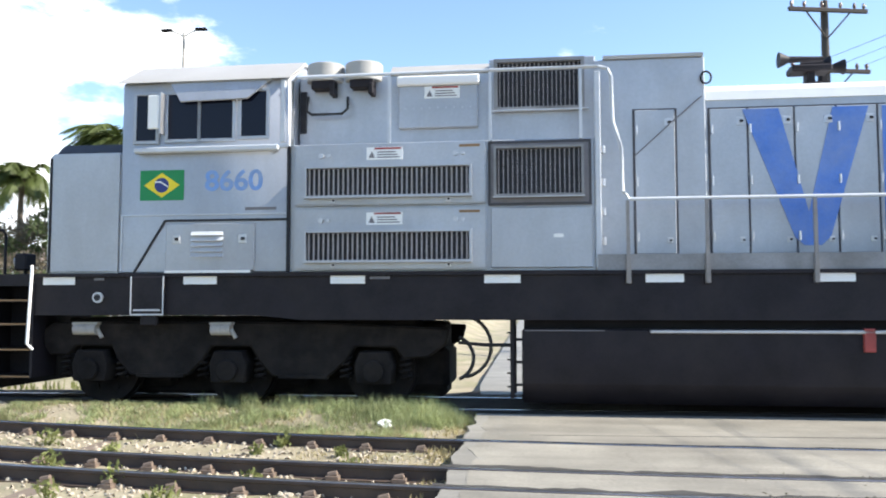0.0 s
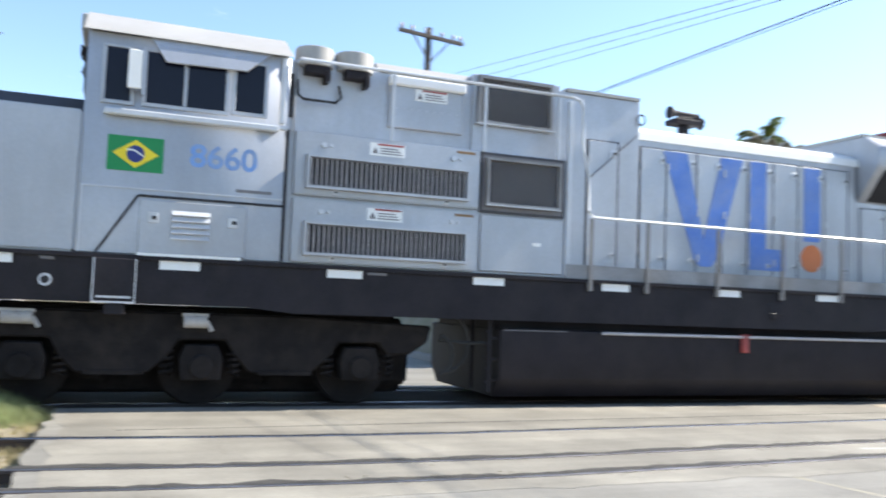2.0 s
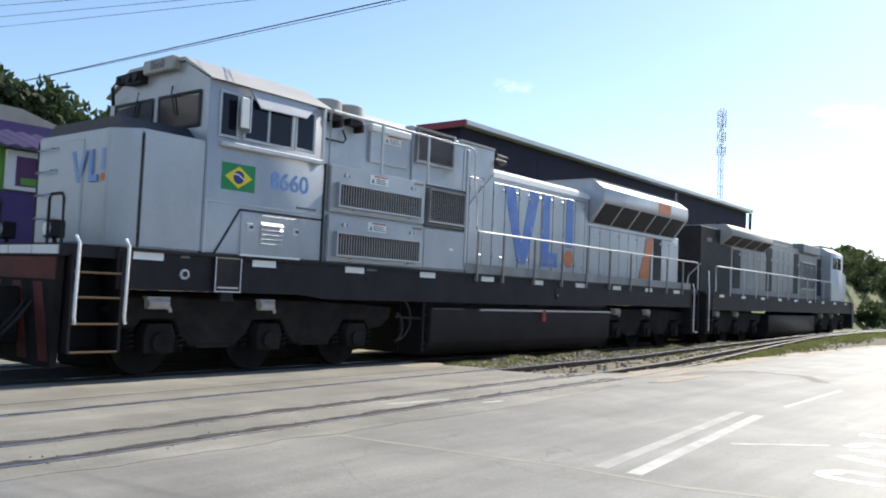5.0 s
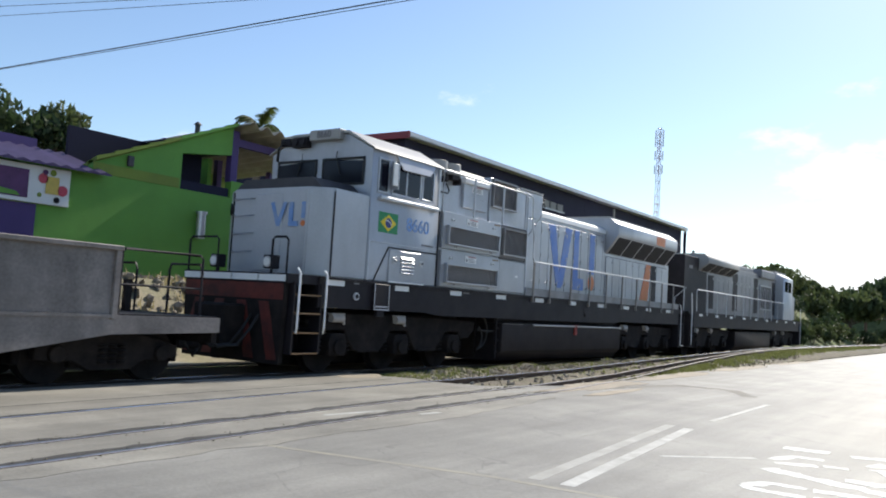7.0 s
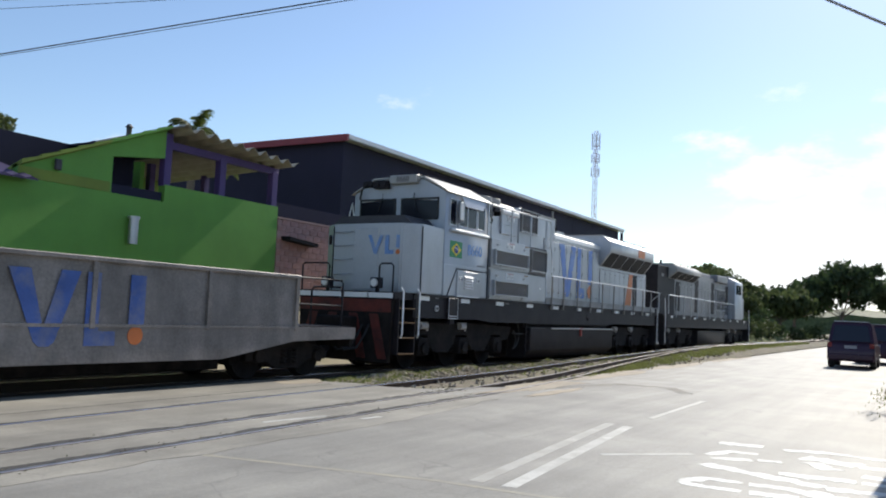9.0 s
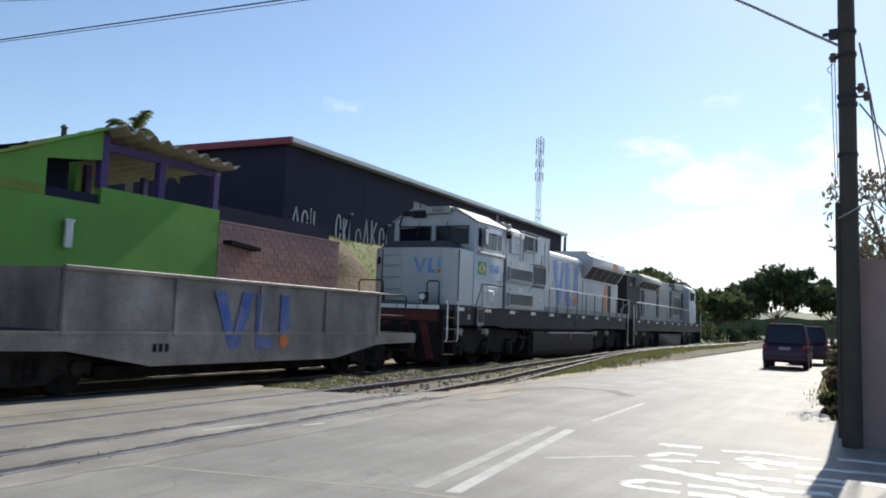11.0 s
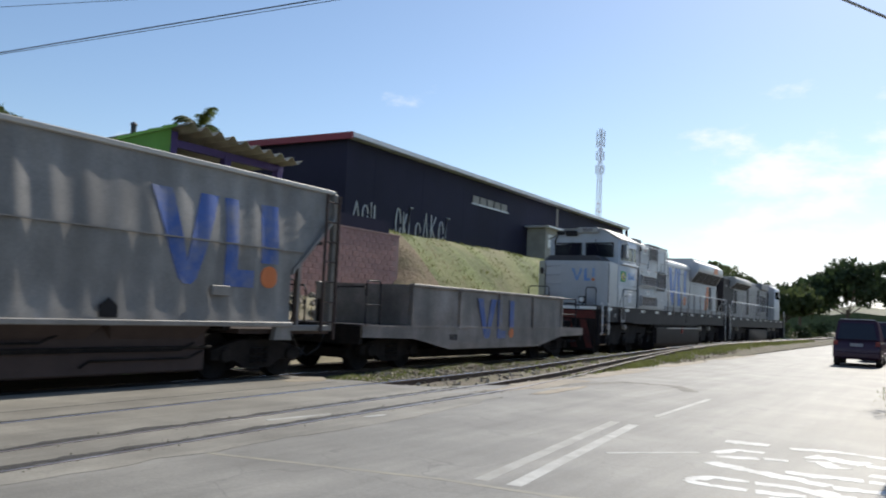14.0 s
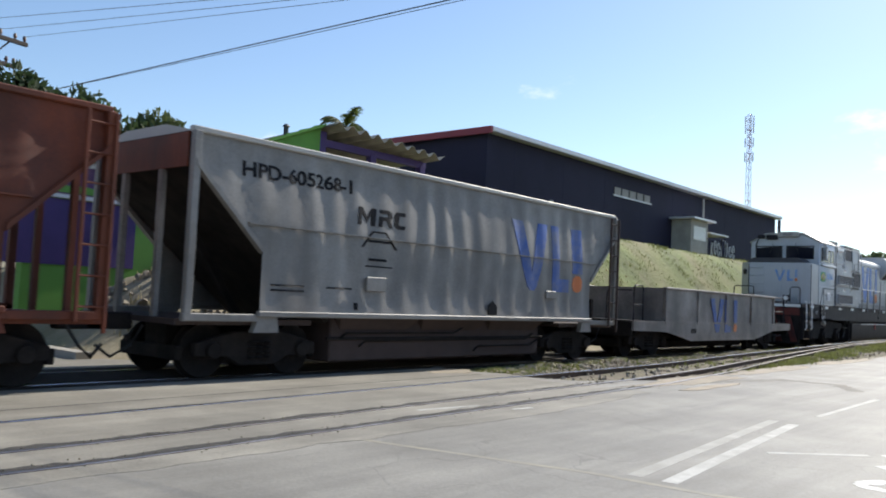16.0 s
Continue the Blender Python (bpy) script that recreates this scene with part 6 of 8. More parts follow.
def warehouse():
    t = thing("warehouse", pose(50, 30, 4.2), "long dark navy warehouse with a red fascia", "warehouse")
    inv = t.matrix_world.inverted()
    def p(name, bm, material, parent=None, label=""):
        bmesh.ops.transform(bm, matrix=inv, verts=bm.verts)
        return part(name, bm, material, parent or t, label)
    y0, y1 = 23.8, 52.0
    p("wall", B((30.7, 71.0, y0, y0 + 0.3, 3.6, 9.35)), NAVY)
    p("wall", B((30.7, 31.0, y0 + 0.3, y1, 2.5, 9.35)), NAVY)
    p("wall", B((70.7, 71.0, y0 + 0.3, y1, 2.5, 9.35)), NAVY)
    p("wall", B((31.0, 70.7, y1 - 0.3, y1, 2.5, 9.35)), NAVY)
    bm = bmesh.new()
    box(bm, 30.4, 71.3, y0 - 0.5, y1, 9.36, 9.44)
    p("roof", bm, ZINC)
    for k in range(9):
        x = 33 + k * 4.5
        p("cladding_joint", B((x, x + 0.03, y0 - 0.006, y0, 4.0, 9.3)), NAVY)
    p("fascia", B((30.45, 71.2, y0 - 0.52, y0 - 0.42, 9.40, 9.58)), ZINC, None, "pale zinc roof edge")
    p("fascia", B((30.3, 30.42, y0 - 0.52, y1, 9.26, 9.58)), MAROON, None, "dark red fascia")
    p("downpipe", B((71.02, 71.2, y0 - 0.4, y0 - 0.2, 3.8, 9.3)), NAVY)
    v = p("vent_strip", B((43.0, 47.9, y0 - 0.06, y0, 7.9, 7.98)), ZINC, None, "row of pale louvred vents")
    for k in range(5):
        x = 43.1 + k * 0.95
        p("vent", B((x, x + 0.75, y0 - 0.05, y0 - 0.01, 8.0, 8.42)), CONCRETE, v)
    booth = p("booth", B((50.9, 53.6, y0 - 1.4, y0 - 0.02, 4.4, 7.3), bevel=0.03), CONCRETE, None, "small concrete porch booth")
    p("booth_roof", B((50.5, 54.0, y0 - 1.8, y0 - 0.02, 7.3, 7.42)), ZINC, booth)
    p("booth_window", B((51.3, 53.2, y0 - 1.42, y0 - 1.38, 6.0, 6.9)), SIGNWHITE, booth)
    p("canopy", B((53.8, 57.0, y0 - 1.5, y0 - 0.02, 6.6, 6.7)), ZINC)
    p("mast", B((54.0, 54.12, y0 - 0.9, y0 - 0.8, 5.0, 9.0)), CONCRETE)
    # sprayed strokes, not legible
    rnd = random.Random(3)
    for x0, x1, z0, z1 in ((31.4, 33.4, 5.6, 6.6), (35.0, 40.2, 5.0, 6.7), (57.5, 62.0, 5.3, 6.5)):
        x = x0
        while x < x1:
            h = rnd.uniform(0.6, 1.0) * (z1 - z0)
            w = rnd.uniform(0.25, 0.5)
            k = rnd.choice((0, 1, 2, 3, 3, 4))
            w *= 1.5
            bm = bmesh.new()
            zz = z0 + rnd.uniform(0, 0.2)
            if k == 0:
                pts = [(x, zz), (x, zz + h), (x + w * 0.6, zz + h)]
            elif k == 1:
                pts = [(x, zz + h), (x, zz), (x + w * 0.6, zz), (x + w * 0.6, zz + h * 0.9)]
            elif k == 3:
                pts = [(x + w * 0.4 + w * 0.38 * math.cos(j * 0.6), zz + h * 0.5 + h * 0.5 * math.sin(j * 0.6)) for j in range(11)]
            elif k == 4:
                pts = [(x, zz + h), (x + 0.02, zz), (x + 0.05, zz + h * 0.45), (x + w * 0.7, zz + h * 0.95), (x + 0.08, zz + h * 0.5), (x + w * 0.75, zz)]
            else:
                pts = [(x, zz), (x + w * 0.35, zz + h), (x + w * 0.7, zz)]
            pipe(bm, [(a, y0 - 0.02, b) for a, b in pts], 0.05, 4)
            p("sprayed_stroke", bm, GRAFFITI)
            x += w + 0.12
    return t


warehouse()


def brick_wall():
    t = thing("brick_wall", Matrix.Translation((19.5, WY, 0)), "pink washed block wall on the bank", "wall", kind="structure")
    bm = B((0, 6.6, 0.02, 0.22, 1.4, 4.15))
    part("mortar_bed", bm, MORTAR, t)
    bm = B((0.012, 0.378, 0.0, 0.1, 0.008, 0.182), bevel=0.008)
    first = part("brick", bm, BRICK, t)
    first.location = (0, 0, 1.5)
    for r in range(14):
        z = 1.5 + r * 0.19
        for c in range(17):
            x = c * 0.39 - (0.195 if r % 2 else 0)
            if x < 0 or x > 6.2 or (r == 0 and c == 0):
                continue
            ob = new("brick", first.data)
            ob.parent = t
            ob.location = (x, 0.012 * (0.5 - noise.noise(Vector((x * 7, z * 7, 0)))), z)
    part("coping", B((-0.02, 6.62, -0.02, 0.24, 4.16, 4.22)), MORTAR, t)
    part("ledge", prism(bmesh.new(), [(0.2, 3.62), (1.6, 3.50), (1.6, 3.40), (0.2, 3.50)], -0.35, 0.05), STENCIL, t, "dark small lean-to ledge")
    part("upper_panel", B((0.4, 6.6, 0.5, 0.6, 4.1, 4.75)), NAVY, t)


# ---- greenery ----
LEAF = mat("dull_green_leaves", (0.085, 0.11, 0.04), 0.7, 0, 0.4, 0.7, 6)
LEAFDARK = mat("deep_green_leaves", (0.042, 0.068, 0.026), 0.7, 0, 0.4, 0.7, 6)
DRYLEAF = mat("brownish_leaves", (0.15, 0.125, 0.085), 0.8, 0, 0.4, 0.7, 6)
PALMLEAF = mat("palm_leaf", (0.10, 0.13, 0.035), 0.6, 0, 0.35, 1.5, 8)
BARK = mat("grey_bark", (0.14, 0.11, 0.085), 0.9, 0, 0.3, 4, 40, 0.01)
GRASS = mat("sunlit_grass", (0.20, 0.22, 0.075), 0.8, 0, 0.45, 1.2, 9)
GRASSPALE = mat("pale_green_seed_grass", (0.31, 0.35, 0.17), 0.8, 0, 0.4, 1.2, 9)
GRASSDRY = mat("dry_grass", (0.36, 0.31, 0.17), 0.85, 0, 0.35, 1.2, 9)

for m in (LEAF, LEAFDARK, DRYLEAF, PALMLEAF, GRASS, GRASSPALE, GRASSDRY):
    leafy(m)


def leaf_cloud(bm, c, r, n, size, rnd, flat=0.8):
    for _ in range(n):
        d = Vector((rnd.gauss(0, 1), rnd.gauss(0, 1), rnd.gauss(0, 1))).normalized() * (rnd.random() ** 0.4)
        p = Vector(c) + Vector((d.x * r, d.y * r, d.z * r * flat))
        q = Euler((rnd.uniform(0, 6.3), rnd.uniform(0, 6.3), rnd.uniform(0, 6.3))).to_matrix()
        s = size * rnd.uniform(0.6, 1.3)
        v = [bm.verts.new(p + q @ Vector(k)) for k in ((-s, 0, 0), (0, -s * 0.45, 0), (s, 0, 0.1 * s), (0, s * 0.45, 0))]
        bm.faces.new(v)


def tree(x, y, z, h, spread, seed, leaves, label, bare=0.0, trunk_r=0.2, size=0.22, group=""):
    """A tapered trunk with forking limbs and an uneven crown of small leaves."""
    rnd = random.Random(seed)
    t = thing("tree", pose(x, y, z), label, "tree", group)
    bm = bmesh.new()
    fork = h * 0.42
    rod(bm, (0, 0, -0.3), (rnd.uniform(-0.2, 0.2), 0, fork), trunk_r, 10, trunk_r * 0.6)
    tips = []
    for k in range(8):
        a = k * 2.4 + rnd.uniform(-0.4, 0.4)
        rr = spread * rnd.uniform(0.35, 0.85)
        e = Vector((math.cos(a) * rr, math.sin(a) * rr, h * rnd.uniform(0.6, 0.95)))
        s = Vector((0, 0, fork * rnd.uniform(0.75, 1.0)))
        m = s.lerp(e, 0.5) + Vector((0, 0, -0.06 * h))
        pipe(bm, [s, m, e], trunk_r * 0.28, 6)
        tips += [e, m.lerp(e, 0.5)]
        for j in range(3):
            e2 = e + Vector((rnd.uniform(-1, 1), rnd.uniform(-1, 1), rnd.uniform(-0.2, 0.8))) * spread * 0.3
            pipe(bm, [m.lerp(e, 0.6), e2], trunk_r * 0.12, 5)
            tips.append(e2)
    part("trunk", bm, BARK, t)
    bm = bmesh.new()
    for e in tips:
        if rnd.random() < bare:
            continue
        leaf_cloud(bm, e, spread * rnd.uniform(0.18, 0.36), int(90 * (1 - bare)) + 12, size, rnd)
    if not bm.verts:
        leaf_cloud(bm, tips[0], 0.4, 10, size, rnd)
    part("crown", bm, leaves, t, "", 0)
    return t


def palm(x, y, z, h, r, seed, label, raised=0.0, wind=0.0, count=24, blade=0.08):
    rnd = random.Random(seed)
    t = thing("palm_tree", pose(x, y, z), label, "palm tree", "palms")
    bm = bmesh.new()
    pipe(bm, [(0, 0, -0.3), (0.05, 0, h * 0.5), (0.15, 0, h)], 0.16, 10)
    part("trunk", bm, BARK, t)
    for k in range(count):
        a = k * 2.399 + rnd.uniform(-0.2, 0.2)
        lift = rnd.uniform(-0.1, 1.15) + raised * rnd.random()
        bm = bmesh.new()
        pts = []
        for i in range(9):
            u = i / 8
            pts.append(Vector((0.15 + math.cos(a) * r * u * (1 - 0.15 * u) + wind * r * u * u, math.sin(a) * r * u * (1 - 0.15 * u), h + r * (lift * u - 0.95 * u * u))))
        pipe(bm, pts, 0.025, 4)
        side = Vector((-math.sin(a), math.cos(a), 0))
        for i in range(1, 9):
            for f in (0.0, 0.25, 0.5, 0.75):
                if i == 8 and f:
                    continue
                c = pts[i].lerp(pts[min(i + 1, 8)], f)
                d = (pts[i] - pts[i - 1]).normalized()
                l = r * 0.34 * math.sin(math.pi * min(0.95, 0.12 + (i + f) / 9.5))
                for s in (-1, 1):
                    tip = c + side * s * l * 0.8 + d * l * 0.55 + Vector((wind * l * 0.8, 0, -l * rnd.uniform(0.25, 0.7)))
                    w = d * blade
                    bm.faces.new([bm.verts.new(c - w), bm.verts.new(c + w), bm.verts.new(tip)])
        part("frond", bm, PALMLEAF, t, "", 0)
    return t


def blades(name, spots, n, h, material, label, seed, w=0.012, lean=0.4):
    """Grass as many bent blades round each spot (x, y, radius)."""
    rnd = random.Random(seed)
    verts, faces = [], []
    for x, y, r in spots:
        for _ in range(n):
            a, d = rnd.uniform(0, 6.28), r * rnd.random() ** 0.6
            px, py = x + math.cos(a) * d, y + math.sin(a) * d
            pz = ground_z(px, py) - 0.02
            hh = h * rnd.uniform(0.4, 1.25)
            b = rnd.uniform(0, 6.28)
            lx, ly = math.cos(b) * hh * lean * rnd.random(), math.sin(b) * hh * lean * rnd.random()
            wx, wy = math.sin(b) * w, -math.cos(b) * w
            k = len(verts)
            verts += [(px - wx, py - wy, pz), (px + wx, py + wy, pz), (px + lx * 0.4 + wx * 0.7, py + ly * 0.4 + wy * 0.7, pz + hh * 0.6), (px + lx * 0.4 - wx * 0.7, py + ly * 0.4 - wy * 0.7, pz + hh * 0.6), (px + lx, py + ly, pz + hh)]
            faces += [(k, k + 1, k + 2, k + 3), (k + 3, k + 2, k + 4)]
    me = bpy.data.meshes.new(name)
    me.from_pydata(verts, [], faces)
    me.materials.append(material)
    return tagged(new(name, me), label, "grass", kind="stuff")


rnd = random.Random(11)
near = [(rnd.uniform(-8.5, -1.0), rnd.uniform(9.7, 11.2), rnd.uniform(0.08, 0.3)) for _ in range(210)]
near = [s for s in near if s[1] > rail_a(s[0]) + 0.25]
blades("grass", near, 95, 0.09, GRASSPALE, "ragged green grass beside the rails", 1, 0.006, 0.9)
blades("grass", [(x, y, r) for x, y, r in near if x > -3.6 and y > 10.3] + [(rnd.uniform(-2.6, -0.85), rnd.uniform(10.45, 11.0), 0.2) for _ in range(26)], 42, 0.17, GRASSPALE, "tall seeding grass beside the rails", 2, 0.004, 0.8)
blades("grass", near + [(x + 0.2, y - 0.1, r) for x, y, r in near] + [(rnd.uniform(-2.5, -0.8), rnd.uniform(7.0, 9.0), 0.22) for _ in range(30)], 34, 0.075, GRASSDRY, "straw-coloured dry grass between the rails", 3, 0.005, 0.9)
blades("grass", [(rnd.uniform(-2.0, -0.72), rnd.uniform(10.2, 11.15), 0.16) for _ in range(34)] + [(rnd.uniform(-4.5, -2.0), rnd.uniform(10.7, 11.2), 0.12) for _ in range(16)], 46, 0.21, GRASSPALE, "tall feathery grass at the crossing edge", 14, 0.004, 0.7)
blades("grass", [(rnd.uniform(-0.85, -0.2), rnd.uniform(6.3, 10.9), 0.2) for _ in range(80)], 40, 0.055, GRASSDRY, "short dry grass spilling over the slab edge", 15, 0.006, 0.9)
blades("grass", [(rnd.uniform(13.2, 34), rnd.uniform(10.25, 10.9), 0.3) for _ in range(90)] + [(rnd.uniform(12.6, 17), rnd.uniform(10.1, 11.1), 0.3) for _ in range(60)], 40, 0.10, GRASS, "weedy grass between the tracks", 4, 0.014)
blades("grass", [(x, rnd.uniform(7.65 + 0.018 * (x - 20), rail_a(x) - 2.28 * closing(x) - 0.1), 0.3) for x in (rnd.uniform(19, 75) for _ in range(260))], 28, 0.15, GRASS, "grassy verge between street and tracks", 5, 0.02)
blades("grass", [(rnd.uniform(20, 70), rnd.uniform(9.2, 10.4), 0.4) for _ in range(120)], 22, 0.09, GRASS, "grass growing over the far siding", 12, 0.02)
blades("grass", [(x, rnd.uniform(15.0, 23.5), 0.5) for x in (rnd.uniform(28, 74) for _ in range(420))], 30, 0.17, GRASS, "grass on the warehouse bank", 6, 0.02)
blades("grass", [(x, rnd.uniform(15.0, 23.5), 0.6) for x in (25 + 9 * rnd.random() for _ in range(70))], 24, 0.16, GRASSDRY, "dry grass on the warehouse bank", 7, 0.02)
blades("grass", [(rnd.uniform(-1.05, -0.45), rnd.uniform(6.6, 11.0), 0.16) for _ in range(45)], 16, 0.08, GRASSDRY, "dry grass creeping over the asphalt edge", 13)
blades("grass", [(rnd.uniform(8.5, 19), rnd.uniform(14.6, 17.2), 0.4) for _ in range(60)], 16, 0.2, GRASSDRY, "dry weeds below the green house", 8, 0.02)
blades("grass", [(rnd.uniform(16.5, 34), rnd.uniform(-0.6, 0.9), 0.4) for _ in range(90)], 24, 0.2, GRASS, "weeds along the street wall", 9, 0.02)
blades("grass", [(rnd.uniform(-24, -2), rnd.uniform(14.2, 20), 0.5) for _ in range(110)], 24, 0.22, GRASS, "grass beyond the main line", 10, 0.02)


def weed(x, y, r, seed):
    rr = random.Random(seed)
    bm = bmesh.new()
    z = terrain_z(x, y)
    leaf_cloud(bm, (x, y, z + r * 0.55), r, 60, 0.035, rr, 0.9)
    for k in range(5):
        rod(bm, (x, y, z - 0.02), (x + rr.uniform(-r, r) * 0.7, y + rr.uniform(-r, r) * 0.7, z + r), 0.006, 5)
    tagged(part("weed", bm, GRASS, None, "", 0), "small leafy green weed by the rail", "weed", "weeds")


for k, (x, y) in enumerate(((-2.9, 8.65), (-2.75, 9.05), (-3.6, 7.0), (-3.2, 7.15), (-2.4, 7.0), (-4.6, 7.6), (-4.4, 8.4), (-3.9, 6.4), (-2.9, 6.35), (-4.3, 6.1), (-1.7, 7.75), (-5.4, 8.9), (-1.95, 8.5))):
    weed(x, y, 0.09 + 0.03 * (k % 3), k)

BANKTURF = mat("rough_olive_turf", (0.125, 0.155, 0.038), 0.9, 0, 0.5, 0.5, 5, 0.12, (0.24, 0.19, 0.10), 0.7)
bm = bmesh.new()
gx, gy = [25.2 + 0.5 * k for k in range(210)], [14.4 + 0.5 * k for k in range(36)]
turf = [[bm.verts.new((x, y, terrain_z(x, y) + 0.05)) for y in gy] for x in gx]
for i in range(len(gx) - 1):
    for j in range(len(gy) - 1):
        bm.faces.new((turf[i][j], turf[i + 1][j], turf[i + 1][j + 1], turf[i][j + 1]))
BAREEARTH = mat("bare_brown_slope_earth", (0.21, 0.15, 0.09), 0.95, 0, 0.45, 1.2, 9, 0.08, (0.12, 0.12, 0.045), 0.7)
bare = bmesh.new()
for i in range(len(gx) - 1):
    for j in range(2, 13):
        if gx[i] < 28.6 - 0.12 * j + 1.6 * noise.noise(Vector((gx[i] * 0.6, gy[j] * 0.8, 6))):
            bare.faces.new([bare.verts.new((gx[a], gy[b], terrain_z(gx[a], gy[b]) + 0.09)) for a, b in ((i, j), (i + 1, j), (i + 1, j + 1), (i, j + 1))])
bmesh.ops.remove_doubles(bare, verts=bare.verts, dist=0.01)
tagged(part("bare_slope", bare, BAREEARTH, None, "", 60), "bare brown earth slope beside the brick wall", "earth", kind="structure")
tagged(part("bank_turf", bm, BANKTURF, None, "", 60), "rough olive turf on the warehouse bank", "turf", kind="structure")

bm = bmesh.new()
gx, gy = [17.0 + 1.0 * k for k in range(120)], list(range(8))
turf = [[bm.verts.new((x, 7.3 + (rail_a(x) - 2.0 - 7.3) * j / 7, terrain_z(x, 7.3 + (rail_a(x) - 2.0 - 7.3) * j / 7) + 0.04)) for j in gy] for x in gx]
for i in range(len(gx) - 1):
    for j in range(len(gy) - 1):
        bm.faces.new((turf[i][j], turf[i + 1][j], turf[i + 1][j + 1], turf[i][j + 1]))
tagged(part("verge_turf", bm, BANKTURF, None, "", 60), "thin dusty turf between street and tracks", "turf", kind="structure")

# stones
STONE = mat("pale_ballast_stone", (0.36, 0.31, 0.24), 0.95, 0, 0.25, 6, 40, 0.004, random_amount=0.3)


def stones(name, area, n, s0, s1, label, seed, level=None, material=None):
    """Ballast stones scattered over (x0, x1, y function)."""
    rr = random.Random(seed)
    verts, faces = [], []
    ico = [(0, 0, 1), (0.9, 0, 0.3), (0.28, 0.85, 0.3), (-0.72, 0.53, 0.3), (-0.72, -0.53, 0.3), (0.28, -0.85, 0.3), (0.7, 0.5, -0.5), (-0.3, 0.85, -0.5), (-0.9, 0, -0.5), (-0.3, -0.85, -0.5), (0.7, -0.5, -0.5)]
    tri = [(0, 1, 2), (0, 2, 3), (0, 3, 4), (0, 4, 5), (0, 5, 1), (1, 6, 2), (2, 7, 3), (3, 8, 4), (4, 9, 5), (5, 10, 1), (2, 6, 7), (3, 7, 8), (4, 8, 9), (5, 9, 10), (1, 10, 6)]
    for _ in range(n):
        x, y = area(rr)
        s = rr.uniform(s0, s1)
        z = (ground_z(x, y) if level is None else level) + s * 0.15
        q = Euler((rr.uniform(0, 6), rr.uniform(0, 6), rr.uniform(0, 6))).to_matrix()
        k = len(verts)
        for v in ico:
            w = q @ Vector((v[0] * s * rr.uniform(0.7, 1.2), v[1] * s * rr.uniform(0.7, 1.2), v[2] * s * rr.uniform(0.5, 0.9)))
            verts.append((x + w.x, y + w.y, z + w.z))
        faces += [(a + k, b + k, c + k) for a, b, c in tri]
    me = bpy.data.meshes.new(name)
    me.from_pydata(verts, [], faces)
    me.materials.append(material or STONE)
    return tagged(new(name, me), label, "ballast", kind="stuff")


stones("ballast", lambda r: (lambda x: (x, rail_a(x) + r.uniform(-3.6, 0.3)))(r.uniform(-9, -0.9)), 3200, 0.010, 0.036, "pale ballast stones between the siding rails", 1)
stones("ballast", lambda r: (r.uniform(-8, -1), r.uniform(9.5, 11.2)), 900, 0.008, 0.03, "loose stones on the dry earth", 2)
stones("ballast", lambda r: (lambda x: (x, r.uniform(min(rail_a(x) + 0.2, 10.3), 10.95)))(r.uniform(13.0, 30)), 3600, 0.02, 0.07, "rubble heap between the tracks", 3)
stones("ballast", lambda r: (lambda x: (x, rail_a(x) + r.uniform(-2.6, 0.0)))(r.uniform(13.2, 40)), 700, 0.02, 0.07, "ballast along the siding", 4)
stones("ballast", lambda r: (r.uniform(8.5, 20), r.uniform(14.4, 17.3)), 420, 0.05, 0.16, "stony bank below the green house", 5)
stones("ballast", lambda r: (r.uniform(-12, 45), r.choice((r.uniform(11.2, 11.35), r.uniform(11.7, 12.7), r.uniform(13.1, 13.9)))), 1500, 0.02, 0.06, "dark ballast under the train", 6)

def beside_rails(r):
    """A place in the crumbling asphalt close to one of the nearer siding rails."""
    x = 14.0 - 12.5 * r.random() ** 1.7
    return x, rail_a(x) - r.choice((1.5, 2.28)) + r.gauss(0.06, 0.09)


stones("rubble", beside_rails, 1500, 0.004, 0.014, "crumbled dark asphalt beside the crossing rails", 7, -0.010, BEDSTONE)

# rail clips along the siding
CLIP = mat("rusty_rail_clip", (0.17, 0.125, 0.095), 0.85, 0.1, 0.3, 6, 50, 0.002)
bm = bmesh.new()
box(bm, -0.06, 0.06, -0.05, 0.05, -0.01, 0.03)
rod(bm, (-0.04, 0.0, 0.03), (0.04, 0.0, 0.05), 0.03, 8)
clip_mesh = None
for off in (0.0, -1.5, -2.28):
    for k in range(13):
        x = -8.6 + k * 0.62
        for s in (-1, 1):
            if clip_mesh is None:
                ob = part("rail_clip", bm, CLIP)
                clip_mesh = ob.data
            else:
                ob = new("rail_clip", clip_mesh)
            ob.location = (x, rail_a(x) + off + s * 0.095, -0.125)
            tagged(ob, "rusty clip holding the siding rail down", "rail clip", "rail clips")
SLEEPER = mat("weathered_sleeper", (0.16, 0.125, 0.095), 0.9, 0, 0.3, 3, 50, 0.006)
bm = B((-0.11, 0.11, -1.75, 1.75, -0.15, 0.0), bevel=0.01)
sl = None
for k in range(13):
    x = -8.6 + k * 0.62
    if sl is None:
        ob = part("sleeper", bm, SLEEPER)
        sl = ob.data
    else:
        ob = new("sleeper", sl)
    ob.location = (x, rail_a(x) - 1.1, -0.145)
    tagged(ob, "weathered sleeper half buried under the siding", "sleeper", "sleepers")

# the white bag in the grass
bm = bmesh.new()
bmesh.ops.create_icosphere(bm, subdivisions=3, radius=0.1)
for v in bm.verts:
    v.co *= 1 + 0.5 * noise.noise(v.co * 14)
    v.co.z *= 0.7
ob = tagged(part("plastic_bag", bm, WHITE, None, "", 0), "crumpled white plastic bag on the grass", "bag")
ob.location = (-1.8, 10.35, -0.06)

